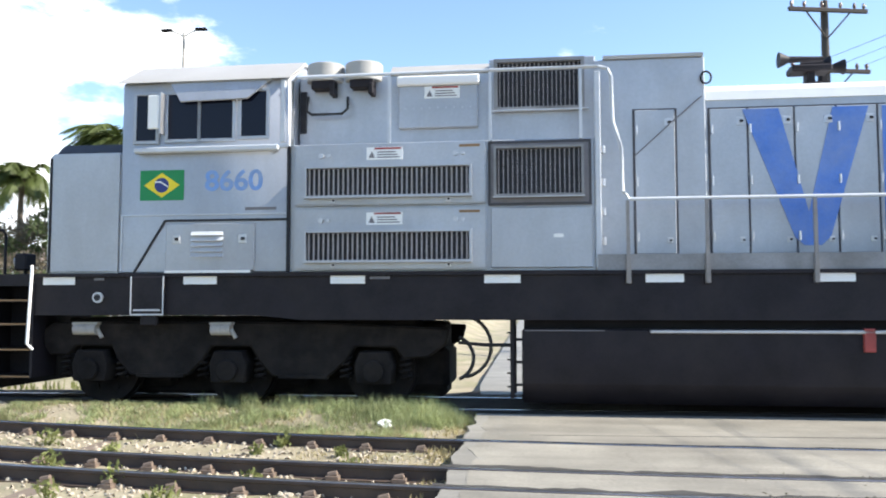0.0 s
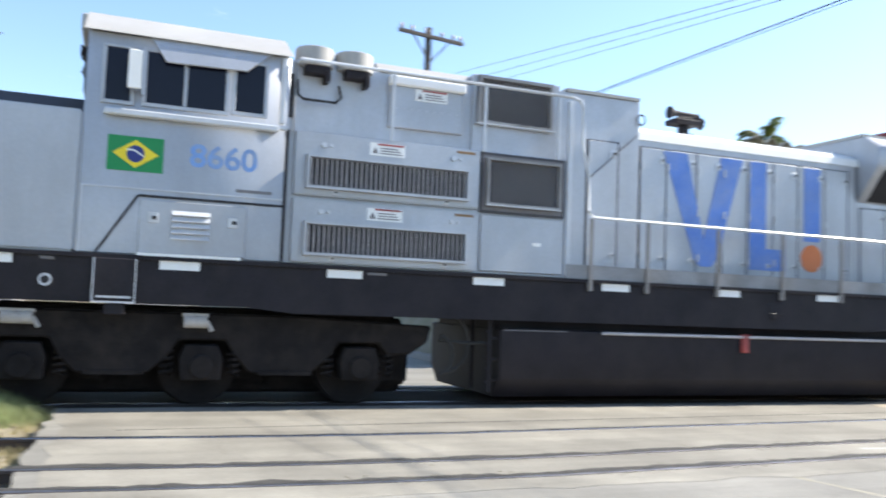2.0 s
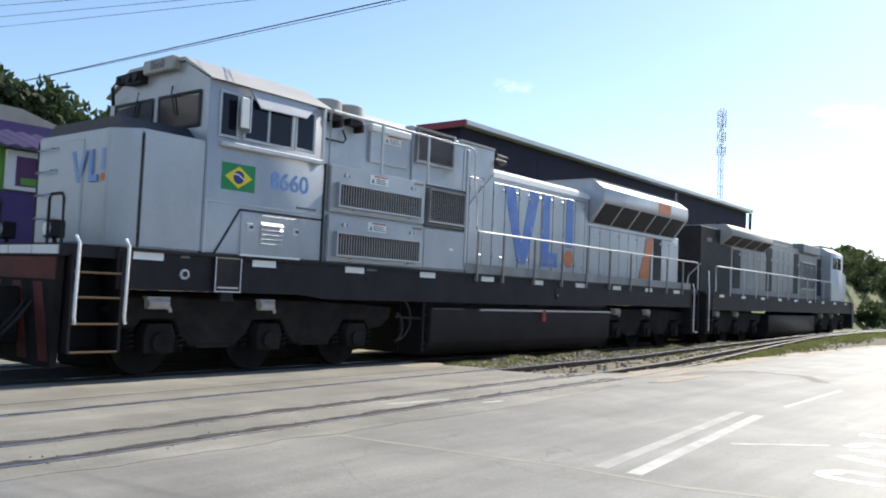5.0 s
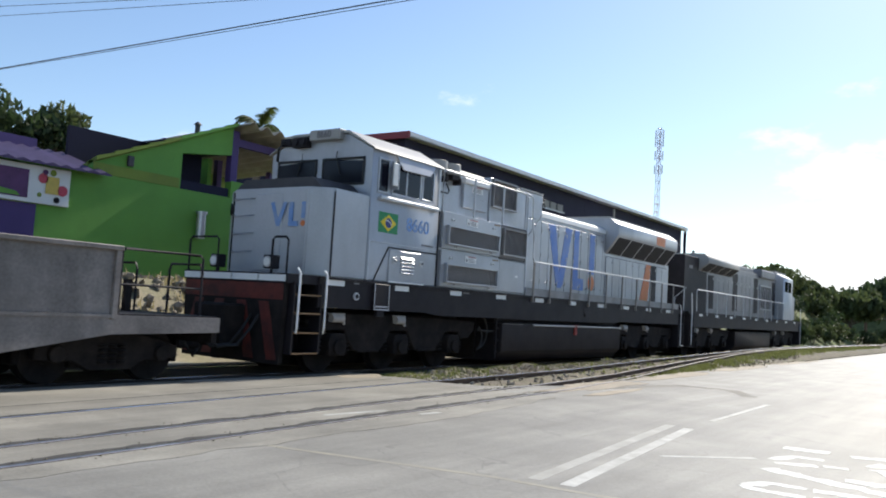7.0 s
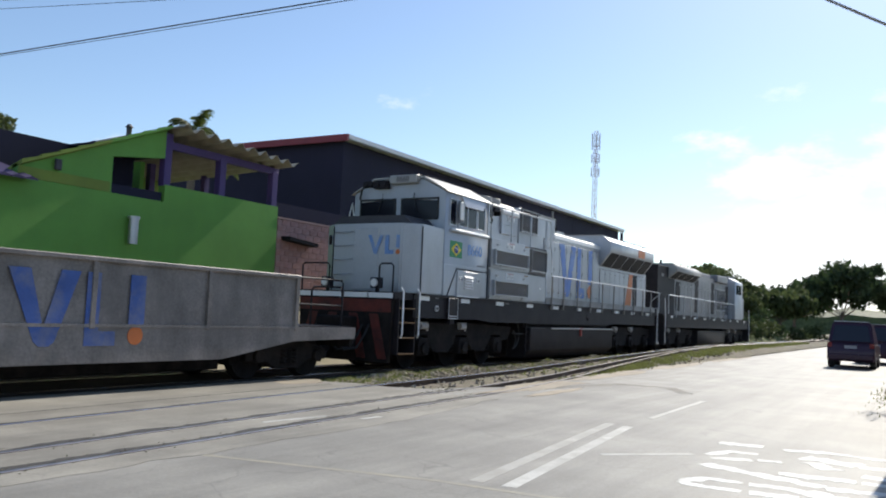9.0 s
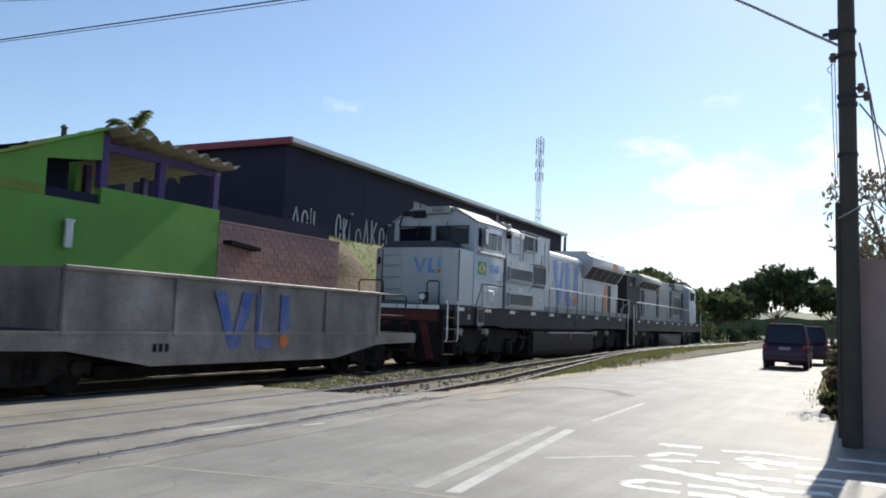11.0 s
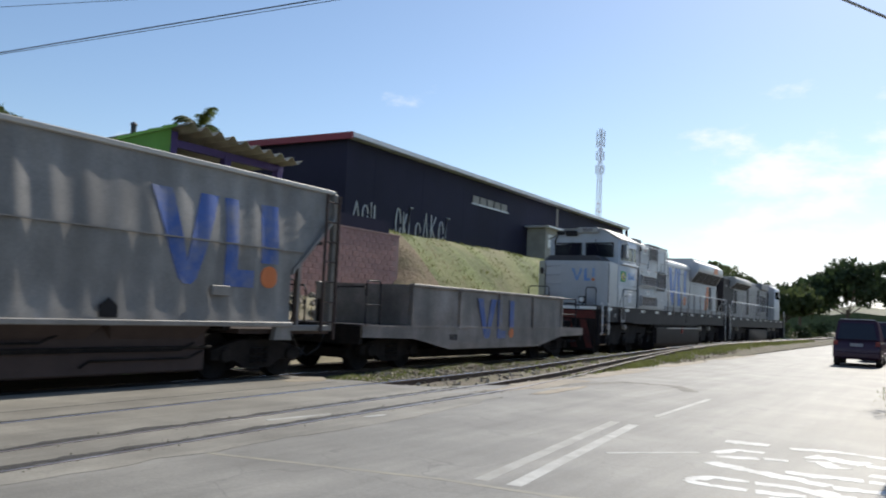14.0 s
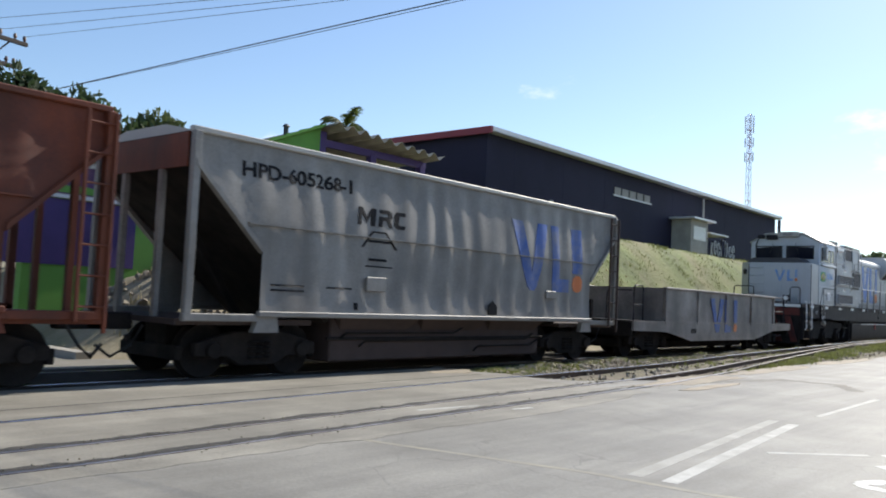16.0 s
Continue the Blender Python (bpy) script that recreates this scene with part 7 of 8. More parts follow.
# ---- the street: paint, pole, cables, wall, cars ----
LAYER = [0]


FADEDPAINT = mat("almost_worn_road_paint", (0.47, 0.465, 0.43), 0.65, 0, 0.2, 3, 40, 0.0, (0.27, 0.255, 0.22), 1.0)


FAINTPAINT = mat("rubbed_out_road_paint", (0.38, 0.37, 0.335), 0.65, 0, 0.2, 3, 40, 0.0, (0.27, 0.255, 0.22), 1.0)


def painted(name, pts, label, material=None, lift=0.0):
    bm = bmesh.new()
    LAYER[0] += 1
    prism(bm, pts, -0.03, -0.0112 + 0.0003 * (LAYER[0] % 9) + lift, "z")
    tagged(part(name, bm, material or ROADPAINT), label, "road marking", kind="structure")


def stripe(x0, y0, x1, y1, w, label="worn white road stripe", lift=0.0):
    d = Vector((x1 - x0, y1 - y0)).normalized() * (w / 2)
    painted("road_marking", [(x0 + d.y, y0 - d.x), (x1 + d.y, y1 - d.x), (x1 - d.y, y1 + d.x), (x0 - d.y, y0 + d.x)], label, FADEDPAINT, lift)


stripe(6.55, 3.08, 11.38, 3.58, 0.14)
painted("road_marking", [(6.55, 3.33), (11.50, 3.81), (11.50, 3.95), (6.55, 3.47)], "nearly rubbed out road stripe", FAINTPAINT)
stripe(8.8, 3.05, 9.62, 2.27, 0.09, "thin worn road stripe")
stripe(12.6, 3.62, 16.3, 3.68, 0.09, "thin broken pale line on the street")
stripe(7.9, 7.12, 9.0, 6.98, 0.09, "short worn stripe beside the rail", 0.0035)
stripe(9.1, 6.5, 9.5, 6.45, 0.08, "short worn stripe beside the rail", 0.0035)
LETTERS = (
    (0.24, (10.81, 2.23), (10.84, 1.72)), (0.15, (10.77, 1.47), (10.95, 1.07), (10.85, 0.37)), (0.14, (9.73, 2.13), (10.18, 1.97), (10.17, 1.67)),
    (0.15, (9.51, 2.05), (9.7, 1.65)), (0.22, (9.09, 2.02), (8.9, 1.68), (8.77, 1.27), (8.59, 0.83)), (0.13, (8.25, 1.48), (8.23, 1.82), (7.99, 1.95), (7.84, 1.89), (7.81, 1.68), (7.82, 1.42)),
    (0.17, (8.2, 1.42), (8.25, 1.14), (8.11, 0.73)), (0.16, (7.82, 1.35), (7.89, 0.95)), (0.34, (10.38, 1.2), (10.30, 0.94), (10.18, 0.64)),
    (0.22, (10.03, 1.08), (9.69, 0.85)), (0.20, (9.02, 1.28), (9.12, 0.59)), (0.17, (9.52, 0.56), (9.46, 0.1)), (0.15, (9.09, 0.54), (9.11, 0.1)),
    (0.16, (10.13, 0.63), (10.29, -0.6)), (0.16, (11.11, 0.2), (11.1, -0.7)), (0.2, (9.51, -0.04), (9.45, -0.6)), (0.3, (8.25, 0.94), (8.07, 0.64)),
    (0.12, (9.74, 1.6), (9.8, 1.36)), (0.2, (8.5, 0.8), (8.62, 0.2)), (0.14, (7.6, 1.2), (7.7, 0.5)))


def brushed(w, *pts, label="illegible worn white letter stroke on the street", material=None):
    """A hand-painted stroke with a ragged, worn outline."""
    line = []
    for a, b in zip(pts, pts[1:]):
        n = max(2, int((Vector(b) - Vector(a)).length / 0.035))
        line += [Vector(a).lerp(Vector(b), k / n) for k in range(n)]
    line.append(Vector(pts[-1]))
    left, right = [], []
    for k, p in enumerate(line):
        d = (line[min(k + 1, len(line) - 1)] - line[max(k - 1, 0)]).normalized()
        j = [noise.noise(Vector((p.x * 5, p.y * 5, s))) + 0.8 * noise.noise(Vector((p.x * 17, p.y * 17, s + 4))) for s in (1, 2)]
        left.append((p.x + d.y * w * (0.5 + 0.35 * j[0]), p.y - d.x * w * (0.5 + 0.35 * j[0])))
        right.append((p.x - d.y * w * (0.5 + 0.35 * j[1]), p.y + d.x * w * (0.5 + 0.35 * j[1])))
    painted("road_marking" if material is None else "road_seam", left + right[::-1], label, material)


for row in LETTERS:
    brushed(*row)
YELLOWPAINT = mat("faded_yellow_line", (0.29, 0.27, 0.21), 0.7, 0, 0.2, 3, 40, 0.0, (0.24, 0.228, 0.197), 1.0)
bm = bmesh.new()
prism(bm, [(5.76, 6.1), (6.30, 3.7), (6.36, 2.6), (6.68, 1.7), (6.76, 1.72), (6.45, 2.62), (6.38, 3.72), (5.84, 6.12)], -0.03, -0.0108, "z")
tagged(part("road_marking", bm, YELLOWPAINT), "almost vanished yellow line on asphalt", "road marking", kind="structure")
TAR = mat("dark_tar_seam", (0.045, 0.042, 0.038), 0.8, 0, 0.25, 4, 40, 0.002)
for off in (0.045, -1.455, -2.235):
    for s in (1,):
        bm = bmesh.new()
        pts = [(-0.8 + k * 0.11, rail_a(-0.8 + k * 0.11) + off + (0.075 if off < 0 else 0.04)) for k in range(128)]
        w = 0.05 if off < 0 else 0.03
        prism(bm, [(x, y - w + 0.03 * noise.noise(Vector((x * 4.6, off, s)))) for x, y in pts] + [(x, y + w + (0.09 if off < 0 else 0.04) * (noise.noise(Vector((x * 2.1, off, s + 5))) + 0.7 * noise.noise(Vector((x * 9.0, off, s + 9))))) for x, y in reversed(pts)], -0.012, -0.0072, "z")
        tagged(part("flangeway", bm, TAR), "dark flangeway gap beside a rail in asphalt", "flangeway", kind="structure")
bm = bmesh.new()
prism(bm, [(0, 9.35), (12.8, 9.85), (12.8, 9.9), (0, 9.38)], -0.010, -0.008, "z")
tagged(part("road_seam", bm, TAR), "dark crack across the asphalt", "road seam", kind="structure")

SEAM = mat("grimy_asphalt_seam", (0.185, 0.172, 0.148), 0.8, 0, 0.35, 2, 30, 0.004, (0.21, 0.19, 0.155), 0.9)
for w, pts in ((0.32, ((15.2, 6.95), (17.0, 6.6), (18.7, 6.1), (18.85, 5.0), (17.6, 4.3))),):
    brushed(w, *pts, label="dark broken seam in the asphalt", material=SEAM)
DUST = mat("sandy_dust", (0.33, 0.275, 0.20), 0.75, 0, 0.25, 1.2, 35, 0.006, (0.24, 0.22, 0.18), 0.7)


def dirt_patch(x, y, rx, ry, seed, label="sandy dust spread over the asphalt"):
    bm = bmesh.new()
    n = 48
    pts = []
    for k in range(n):
        a = 2 * math.pi * k / n
        f = 0.75 + 0.4 * noise.noise(Vector((math.cos(a) * 1.6, math.sin(a) * 1.6, seed))) + 0.22 * noise.noise(Vector((math.cos(a) * 6, math.sin(a) * 6, seed + 3)))
        pts.append((x + rx * f * math.cos(a), y + ry * f * math.sin(a)))
    prism(bm, pts, -0.04, -0.0075 + 0.0004 * seed, "z")
    tagged(part("dirt_patch", bm, DUST), label, "dirt", kind="structure")


for k, (x, y, rx, ry) in enumerate(((16.5, 7.1, 3.2, 0.5), (22.0, 7.3, 4.0, 0.45), (29.0, 7.4, 4.5, 0.4), (38.0, 7.6, 7.0, 0.5), (15.2, 6.3, 1.6, 0.22), (12.6, 10.6, 0.9, 0.6))):
    dirt_patch(x, y, rx, ry, k)
POLEWOOD = mat("dark_weathered_pole", (0.06, 0.05, 0.044), 0.85, 0, 0.25, 2, 40, 0.004)
CABLE = mat("black_cable", (0.02, 0.02, 0.022), 0.6, 0, 0.1, 3, 30)
PORCELAIN = mat("brown_insulator", (0.10, 0.05, 0.04), 0.3, 0, 0.1, 3, 30)


def utility_pole(x, y, h, r, arms, label, yaw=0.0):
    t = thing("utility_pole", pose(x, y, 0, 0, 0, yaw), label, "utility pole", "utility poles")
    bm = bmesh.new()
    rod(bm, (0, 0, -0.4), (0, 0, h), r, 16, r * 0.72)
    part("pole", bm, POLEWOOD, t)
    for z, w in arms:
        arm = part("crossarm", B((-w / 2, w / 2, -r - 0.1, -r, z - 0.06, z + 0.06), bevel=0.01), POLEWOOD, t)
        for s in (-1, 1):
            bm = bmesh.new()
            rod(bm, (s * w * 0.28, -r - 0.05, z - 0.05), (0, -r * 0.8, z - 0.85), 0.025, 6)
            part("brace", bm, POLEWOOD, arm)
        for k in (-0.46, -0.3, -0.08, 0.16, 0.34, 0.46):
            bm = bmesh.new()
            rod(bm, (k * w, -r - 0.05, z + 0.06), (k * w, -r - 0.05, z + 0.14), 0.03, 8, 0.05)
            rod(bm, (k * w, -r - 0.05, z + 0.14), (k * w, -r - 0.05, z + 0.24), 0.06, 10, 0.035)
            part("insulator", bm, PORCELAIN, arm)
    return t


p1 = utility_pole(8.95, 25.5, 10.6, 0.15, ((10.25, 2.5), (8.40, 2.55), (7.65, 1.9)), "wooden utility pole with three insulated crossarms", 12)
part("fuse_box", B((-0.42, -0.18, -0.42, -0.2, 7.9, 8.3), bevel=0.03), STENCIL, p1, "dark fuse box on the pole")
p2 = utility_pole(12.4, 0.045, 9.6, 0.13, (), "dark roadside utility pole with clamped cables")
p2.matrix_world = pose(12.4, 0.045, 0, -0.7, 0, 0)
for z in (5.62, 5.30, 4.72, 4.60, 3.9):
    bm = bmesh.new()
    rod(bm, (0, 0, z - 0.025), (0, 0, z + 0.025), 0.128, 16)
    part("clamp", bm, CABLE, p2, "black cable clamp")
bm = B((-0.06, 0.06, 0.08, 0.22, 5.55, 5.68), (-0.03, 0.03, 0.2, 0.30, 5.60, 5.64), bevel=0.01)
part("lamp_bracket", bm, CABLE, p2, "black bracket holding the lamp arm")
for y, z in ((0.17, 5.28), (-0.17, 4.82), (-0.24, 4.70)):
    bm = bmesh.new()
    rod(bm, (0, y * 0.5, z), (0, y, z), 0.015, 6)
    rod(bm, (0, y, z - 0.06), (0, y, z + 0.06), 0.04, 12)
    rod(bm, (0, y, z - 0.02), (0, y, z + 0.02), 0.055, 12)
    part("insulator", bm, PORCELAIN, p2, "brown reel insulator on the pole")
for pts in ([(0, 0.19, 5.2), (0, 0.18, 4.4), (0, 0.16, 3.6), (0, 0.15, 3.2)], [(0, 0.15, 5.2), (0, 0.14, 4.4), (0, 0.13, 3.6)], [(0, 0.17, 5.2), (0, 0.25, 5.12), (0, 0.2, 5.05)]):
    part("drop_wire", pipe(bmesh.new(), pts, 0.006, 6), CABLE, p2)
part("conduit", B((-0.05, 0.05, 0.11, 0.17, 0.1, 3.25), bevel=0.012), POLEWOOD, p2, "dark guard strip up the pole")
part("strap", pipe(bmesh.new(), [(-0.14, 0.13, 3.02), (-0.16, -0.02, 3.10), (-0.14, -0.14, 3.18), (0.05, -0.5, 3.34)], 0.012, 6), CONCRETE, p2, "pale wire strapped round the pole")


def cable(name, a, b, sag, r, label):
    a, b = Vector(a), Vector(b)
    pts = []
    for k in range(25):
        u = k / 24
        p = a.lerp(b, u)
        p.z -= sag * 4 * u * (1 - u)
        pts.append(p)
    tagged(part(name, pipe(bmesh.new(), pts, r, 6), CABLE), label, "cable", "overhead cables")


cable("overhead_cable", (8.85, 25.4, 6.19), (11.1, -18.0, 6.19), 0.0, 0.011, "thick black cable between the utility poles")
cable("overhead_cable", (8.95, 25.4, 6.26), (11.2, -18.0, 6.30), 0.1, 0.006, "thin cable beside the thick one")
cable("overhead_cable", (8.30, 25.4, 8.55), (10.55, -18.0, 3.14), 0.12, 0.006, "thin overhead wire between the poles")
cable("overhead_cable", (9.20, 25.4, 8.55), (11.45, -18.0, 3.85), 0.12, 0.006, "thin overhead wire between the poles")
cable("overhead_cable", (10.00, 25.4, 8.55), (12.25, -18.0, 4.50), 0.12, 0.006, "thin overhead wire between the poles")
part("lamp_arm", pipe(bmesh.new(), [(0, 0.1, 5.45), (-0.08, 0.5, 5.68), (-0.2, 1.2, 6.1), (-0.3, 1.75, 6.4), (-0.35, 2.1, 6.46)], 0.02), CONCRETE, p2, "curved grey lamp arm")
part("lamp_head", B((-0.44, -0.24, 2.05, 2.5, 6.42, 6.52), bevel=0.04), CONCRETE, p2, "grey street lamp head")
cable("overhead_cable", (12.4, -0.05, 5.45), (60, -3.0, 7.5), 0.8, 0.014, "black service cable along the street")
cable("overhead_cable", (12.4, -0.15, 4.82), (60, -2.5, 6.2), 0.8, 0.012, "black service cable along the street")
cable("overhead_cable", (12.4, -0.05, 4.6), (30, -4.0, 5.2), 0.5, 0.012, "black service cable along the street")

WALLPINK = mat("stained_pink_wall", (0.36, 0.25, 0.23), 0.9, 0, 0.15, 1, 30, 0.002, (0.2, 0.13, 0.12), 0.6)
bm = B((12.62, 60.0, 0.0, 0.18, -0.25, 2.5), (12.62, 12.82, -9.0, 0.0, -0.25, 2.5))
tagged(part("garden_wall", bm, WALLPINK), "stained pink rendered wall along the street", "wall", kind="structure")

CARPAINT = mat("dark_maroon_car_paint", (0.05, 0.018, 0.04), 0.3, 0.2, 0.05, 2, 30)
CARGLASS = mat("car_glass", (0.02, 0.02, 0.028), 0.05, 0, 0.05, 2, 10, spec=0.7)
PLATEGREY = mat("grey_plate", (0.4, 0.4, 0.42), 0.5, 0, 0.05, 3, 30)
LAMPRED = mat("red_lamp_plastic", (0.25, 0.015, 0.02), 0.25, 0, 0.05, 3, 30)


def car(x, y, label, h=1.62, length=4.2):
    """A parked estate car seen from behind, its tail towards -x."""
    t = thing("parked_car", pose(x, y, -0.012), label, "car", "parked cars")
    w = 0.84
    bm = bmesh.new()
    prism(bm, [(0, 0.42), (0.05, 0.28), (length - 0.1, 0.28), (length, 0.5), (length - 0.1, 0.85), (length - 1.1, 0.98), (0.1, 1.0), (0.0, 0.8)], -w, w)
    part("body", bev(bm, 0.06, 2), CARPAINT, t, "dark glossy car body")
    bm = bmesh.new()
    sec = [(0.1, 0.98), (length - 1.1, 0.97), (length - 1.85, h - 0.06), (0.45, h)]
    lo = [bm.verts.new((a, -w + (0.02 if z < 1.2 else 0.16), z)) for a, z in sec]
    hi = [bm.verts.new((a, w - (0.02 if z < 1.2 else 0.16), z)) for a, z in sec]
    bm.faces.new(lo)
    bm.faces.new(hi[::-1])
    for i in range(4):
        bm.faces.new((lo[i], hi[i], hi[(i + 1) % 4], lo[(i + 1) % 4]))
    part("cabin", bev(bm, 0.05, 2), CARPAINT, t)
    bm = bmesh.new()
    v = [bm.verts.new(c) for c in ((0.145, -0.68, 1.06), (0.145, 0.68, 1.06), (0.385, 0.58, h - 0.14), (0.385, -0.58, h - 0.14))]
    u = [bm.verts.new(k.co + Vector((0.03, 0, 0.0))) for k in v]
    bm.faces.new(v)
    bm.faces.new(u[::-1])
    for i in range(4):
        bm.faces.new((v[i], u[i], u[(i + 1) % 4], v[(i + 1) % 4]))
    bmesh.ops.translate(bm, verts=bm.verts, vec=(-0.035, 0, 0))
    part("rear_window", bm, CARGLASS, t)
    part("roof_edge", B((0.42, 0.62, -0.6, 0.6, h, h + 0.03)), ZINC, t)
    part("bumper", B((-0.08, 0.1, -w + 0.02, w - 0.02, 0.34, 0.56), bevel=0.03), CARPAINT, t)
    part("number_plate", B((-0.012, 0.0, -0.22, 0.22, 0.78, 0.9)), PLATEGREY, t, "blank grey plate")
    for s in (-1, 1):
        y0, y1 = sorted((s * (w - 0.02), s * (w - 0.18)))
        part("tail_lamp", B((-0.01, 0.06, y0, y1, 0.82, 1.0), bevel=0.01), LAMPRED, t)
        for xx in (0.75, length - 0.85):
            bm = bmesh.new()
            rod(bm, (xx, s * (w - 0.2), 0.31), (xx, s * (w + 0.01), 0.31), 0.31, 24)
            wheel = part("wheel", bm, RUBBER, t)
            bm = bmesh.new()
            rod(bm, (xx, s * (w + 0.005), 0.31), (xx, s * (w + 0.02), 0.31), 0.19, 18)
            part("hubcap", bm, STEEL, wheel)
        y0, y1 = sorted((s * (w + 0.02), s * (w + 0.16)))
        part("door_mirror", B((length - 1.75, length - 1.6, y0, y1, 1.0, 1.14), bevel=0.02), CARPAINT, t)
    return t


car(36.0, 2.58, "dark maroon estate car parked on the street", 1.82)
car(42.5, 2.05, "dark car parked ahead of another car", 1.80)


def street_lamp(x, y, h, arms, label, yaw=0):
    t = thing("street_lamp", pose(x, y, -0.1, 0, 0, yaw), label, "street lamp", "street lamps")
    bm = bmesh.new()
    rod(bm, (0, 0, 0), (0, 0, h), 0.13, 12, 0.07)
    part("mast", bm, CONCRETE, t)
    for s in arms:
        part("arm", pipe(bmesh.new(), [(0, 0, h - 0.2), (s * 0.4, 0, h + 0.05), (s * 0.8, 0, h + 0.18)], 0.04), CONCRETE, t)
        part("lamp_head", B((*sorted((s * 0.65, s * 1.25)), -0.14, 0.14, h + 0.12, h + 0.24), bevel=0.03), STENCIL, t)
    return t


street_lamp(-18.1, 41.2, 15.9, (-1, 1), "tall pale lamp mast with two heads")
street_lamp(56.0, 0.9, 7.3, (-1,), "street lamp leaning over the road", 60)


def lattice_tower(x, y, h):
    t = thing("lattice_tower", pose(x, y, 0), "slender lattice telecom tower with antennas", "telecom tower")
    legs = [(math.cos(a), math.sin(a)) for a in (0.3, 0.3 + 2.094, 0.3 + 4.189)]
    wid = lambda z: 0.72 - 0.36 * z / h
    for c, s in legs:
        bm = bmesh.new()
        rod(bm, (c * wid(0), s * wid(0), 0), (c * wid(h), s * wid(h), h), 0.05, 6)
        part("leg", bm, ZINC, t)
    n = 26
    for k in range(n):
        z0, z1 = h * k / n, h * (k + 1) / n
        for i in range(3):
            a, b = legs[i], legs[(i + 1) % 3]
            bm = bmesh.new()
            rod(bm, (a[0] * wid(z0), a[1] * wid(z0), z0), (b[0] * wid(z1), b[1] * wid(z1), z1), 0.032, 4)
            part("brace", bm, MAROON if (k // 4) % 2 else ZINC, t)
            bm = bmesh.new()
            rod(bm, (a[0] * wid(z1), a[1] * wid(z1), z1), (b[0] * wid(z1), b[1] * wid(z1), z1), 0.032, 4)
            part("brace", bm, MAROON if (k // 4) % 2 else ZINC, t)
    for k, z in enumerate((h - 1.2, h - 2.6, h - 5.0, h - 7.5)):
        for c, s in legs:
            bm = bmesh.new()
            rod(bm, (c * 0.75, s * 0.75, z - 0.8), (c * 0.75, s * 0.75, z + 0.8), 0.11, 8)
            rod(bm, (c * 0.4, s * 0.4, z), (c * 0.75, s * 0.75, z), 0.05, 5)
            part("antenna", bm, ZINC, t)
    return t


lattice_tower(140.8, 51.8, 35.5)

# ---- far side of the main line, to the west ----
palm(-21.7, 41.5, 0.4, 9.75, 2.7, 1, "tall palm with fronds blown by wind", 0.15, -0.32, 44)
palm(-28.6, 43.5, 0.4, 8.2, 2.6, 2, "shorter palm with fronds blown by wind", 0.1, -0.3, 34)
palm(-20.6, 38.5, 0.4, 4.3, 1.4, 5, "low yellowish palm beside the tall one", 0.3, 0.0, 22)
palm(-22.4, 40.5, 0.4, 5.2, 1.6, 6, "low palm in front of the white house", 0.3, -0.2, 22)
palm(23.5, 26.0, 2.6, 5.85, 1.3, 3, "palm rising behind the green house", 0.45, 0.0, 22, 0.035)
palm(25.0, 25.9, 2.6, 5.1, 1.05, 4, "lower palm rising behind the green house", 0.2, 0.0, 18, 0.035)
for k, (az, d, h, sp, mm, bare, lab) in enumerate(((18.6, 34, 7.8, 1.1, DRYLEAF, 0.45, "slim patchy tree beyond the line"), (17.0, 33, 8.0, 1.2, LEAF, 0.45, "slim dark green tree"), (15.6, 36, 9.0, 1.7, LEAF, 0.5, "tall thin-leaved tree beyond the line"), (13.8, 30, 8.2, 2.0, LEAFDARK, 0.05, "dense dark green tree beyond the line"), (12.0, 38, 11.2, 2.8, DRYLEAF, 0.5, "nearly bare tree spreading over roofs"), (20.4, 38, 6.0, 0.9, DRYLEAF, 0.6, "thin half-bare tree beyond the line"), (31.0, 48, 6.0, 2.6, LEAF, 0.2, "rounded tree by the far roadside"), (33.5, 50, 5.5, 3.0, DRYLEAF, 0.2, "dusty tree by the far roadside"), (24.5, 50, 5.0, 2.4, LEAF, 0.2, "rounded tree in a garden"), (21.5, 46, 3.4, 1.8, LEAFDARK, 0.1, "low tree in a garden"))):
    a = radians(az)
    tree(-math.sin(a) * d, math.cos(a) * d, 0.3, h, sp, 20 + k, mm, lab, bare, 0.14, 0.13, "western trees")
for k, (x, y, h, sp) in enumerate(((10.6, 25.0, 6.6, 1.9), (13.4, 26.3, 6.4, 1.9))):
    tree(x, y, 0.6, h, sp, 40 + k, LEAFDARK, "dark tree behind the annexe roof", 0.05, 0.2, 0.16)


tree(15.1, 26.4, 0.6, 6.7, 1.6, 44, LEAF, "loose-crowned tree behind the annexe roof", 0.15, 0.18, 0.13)


def white_house(x0, x1, y, z, h, label):
    t = thing("white_house", pose((x0 + x1) / 2, y, z), label, "house", "far houses")
    w = (x1 - x0) / 2
    part("wall", B((-w, w, 0, 6, -0.6, h)), HOUSEWHITE, t)
    part("roof", prism(bmesh.new(), [(-0.5, h), (6.5, h), (3.0, h + 1.3)], -w - 0.4, w + 0.4, "x"), CLAYTILE, t)
    n = max(2, int(w))
    for k in range(n):
        x = -w + (k + 0.5) * 2 * w / n
        win = part("window", B((x - 0.55, x + 0.55, -0.05, 0.04, 1.0, 2.2), bevel=0.02), CONCRETE, t)
        part("pane", B((x - 0.45, x + 0.45, -0.07, -0.04, 1.1, 2.1)), GLASS, win)
    return t


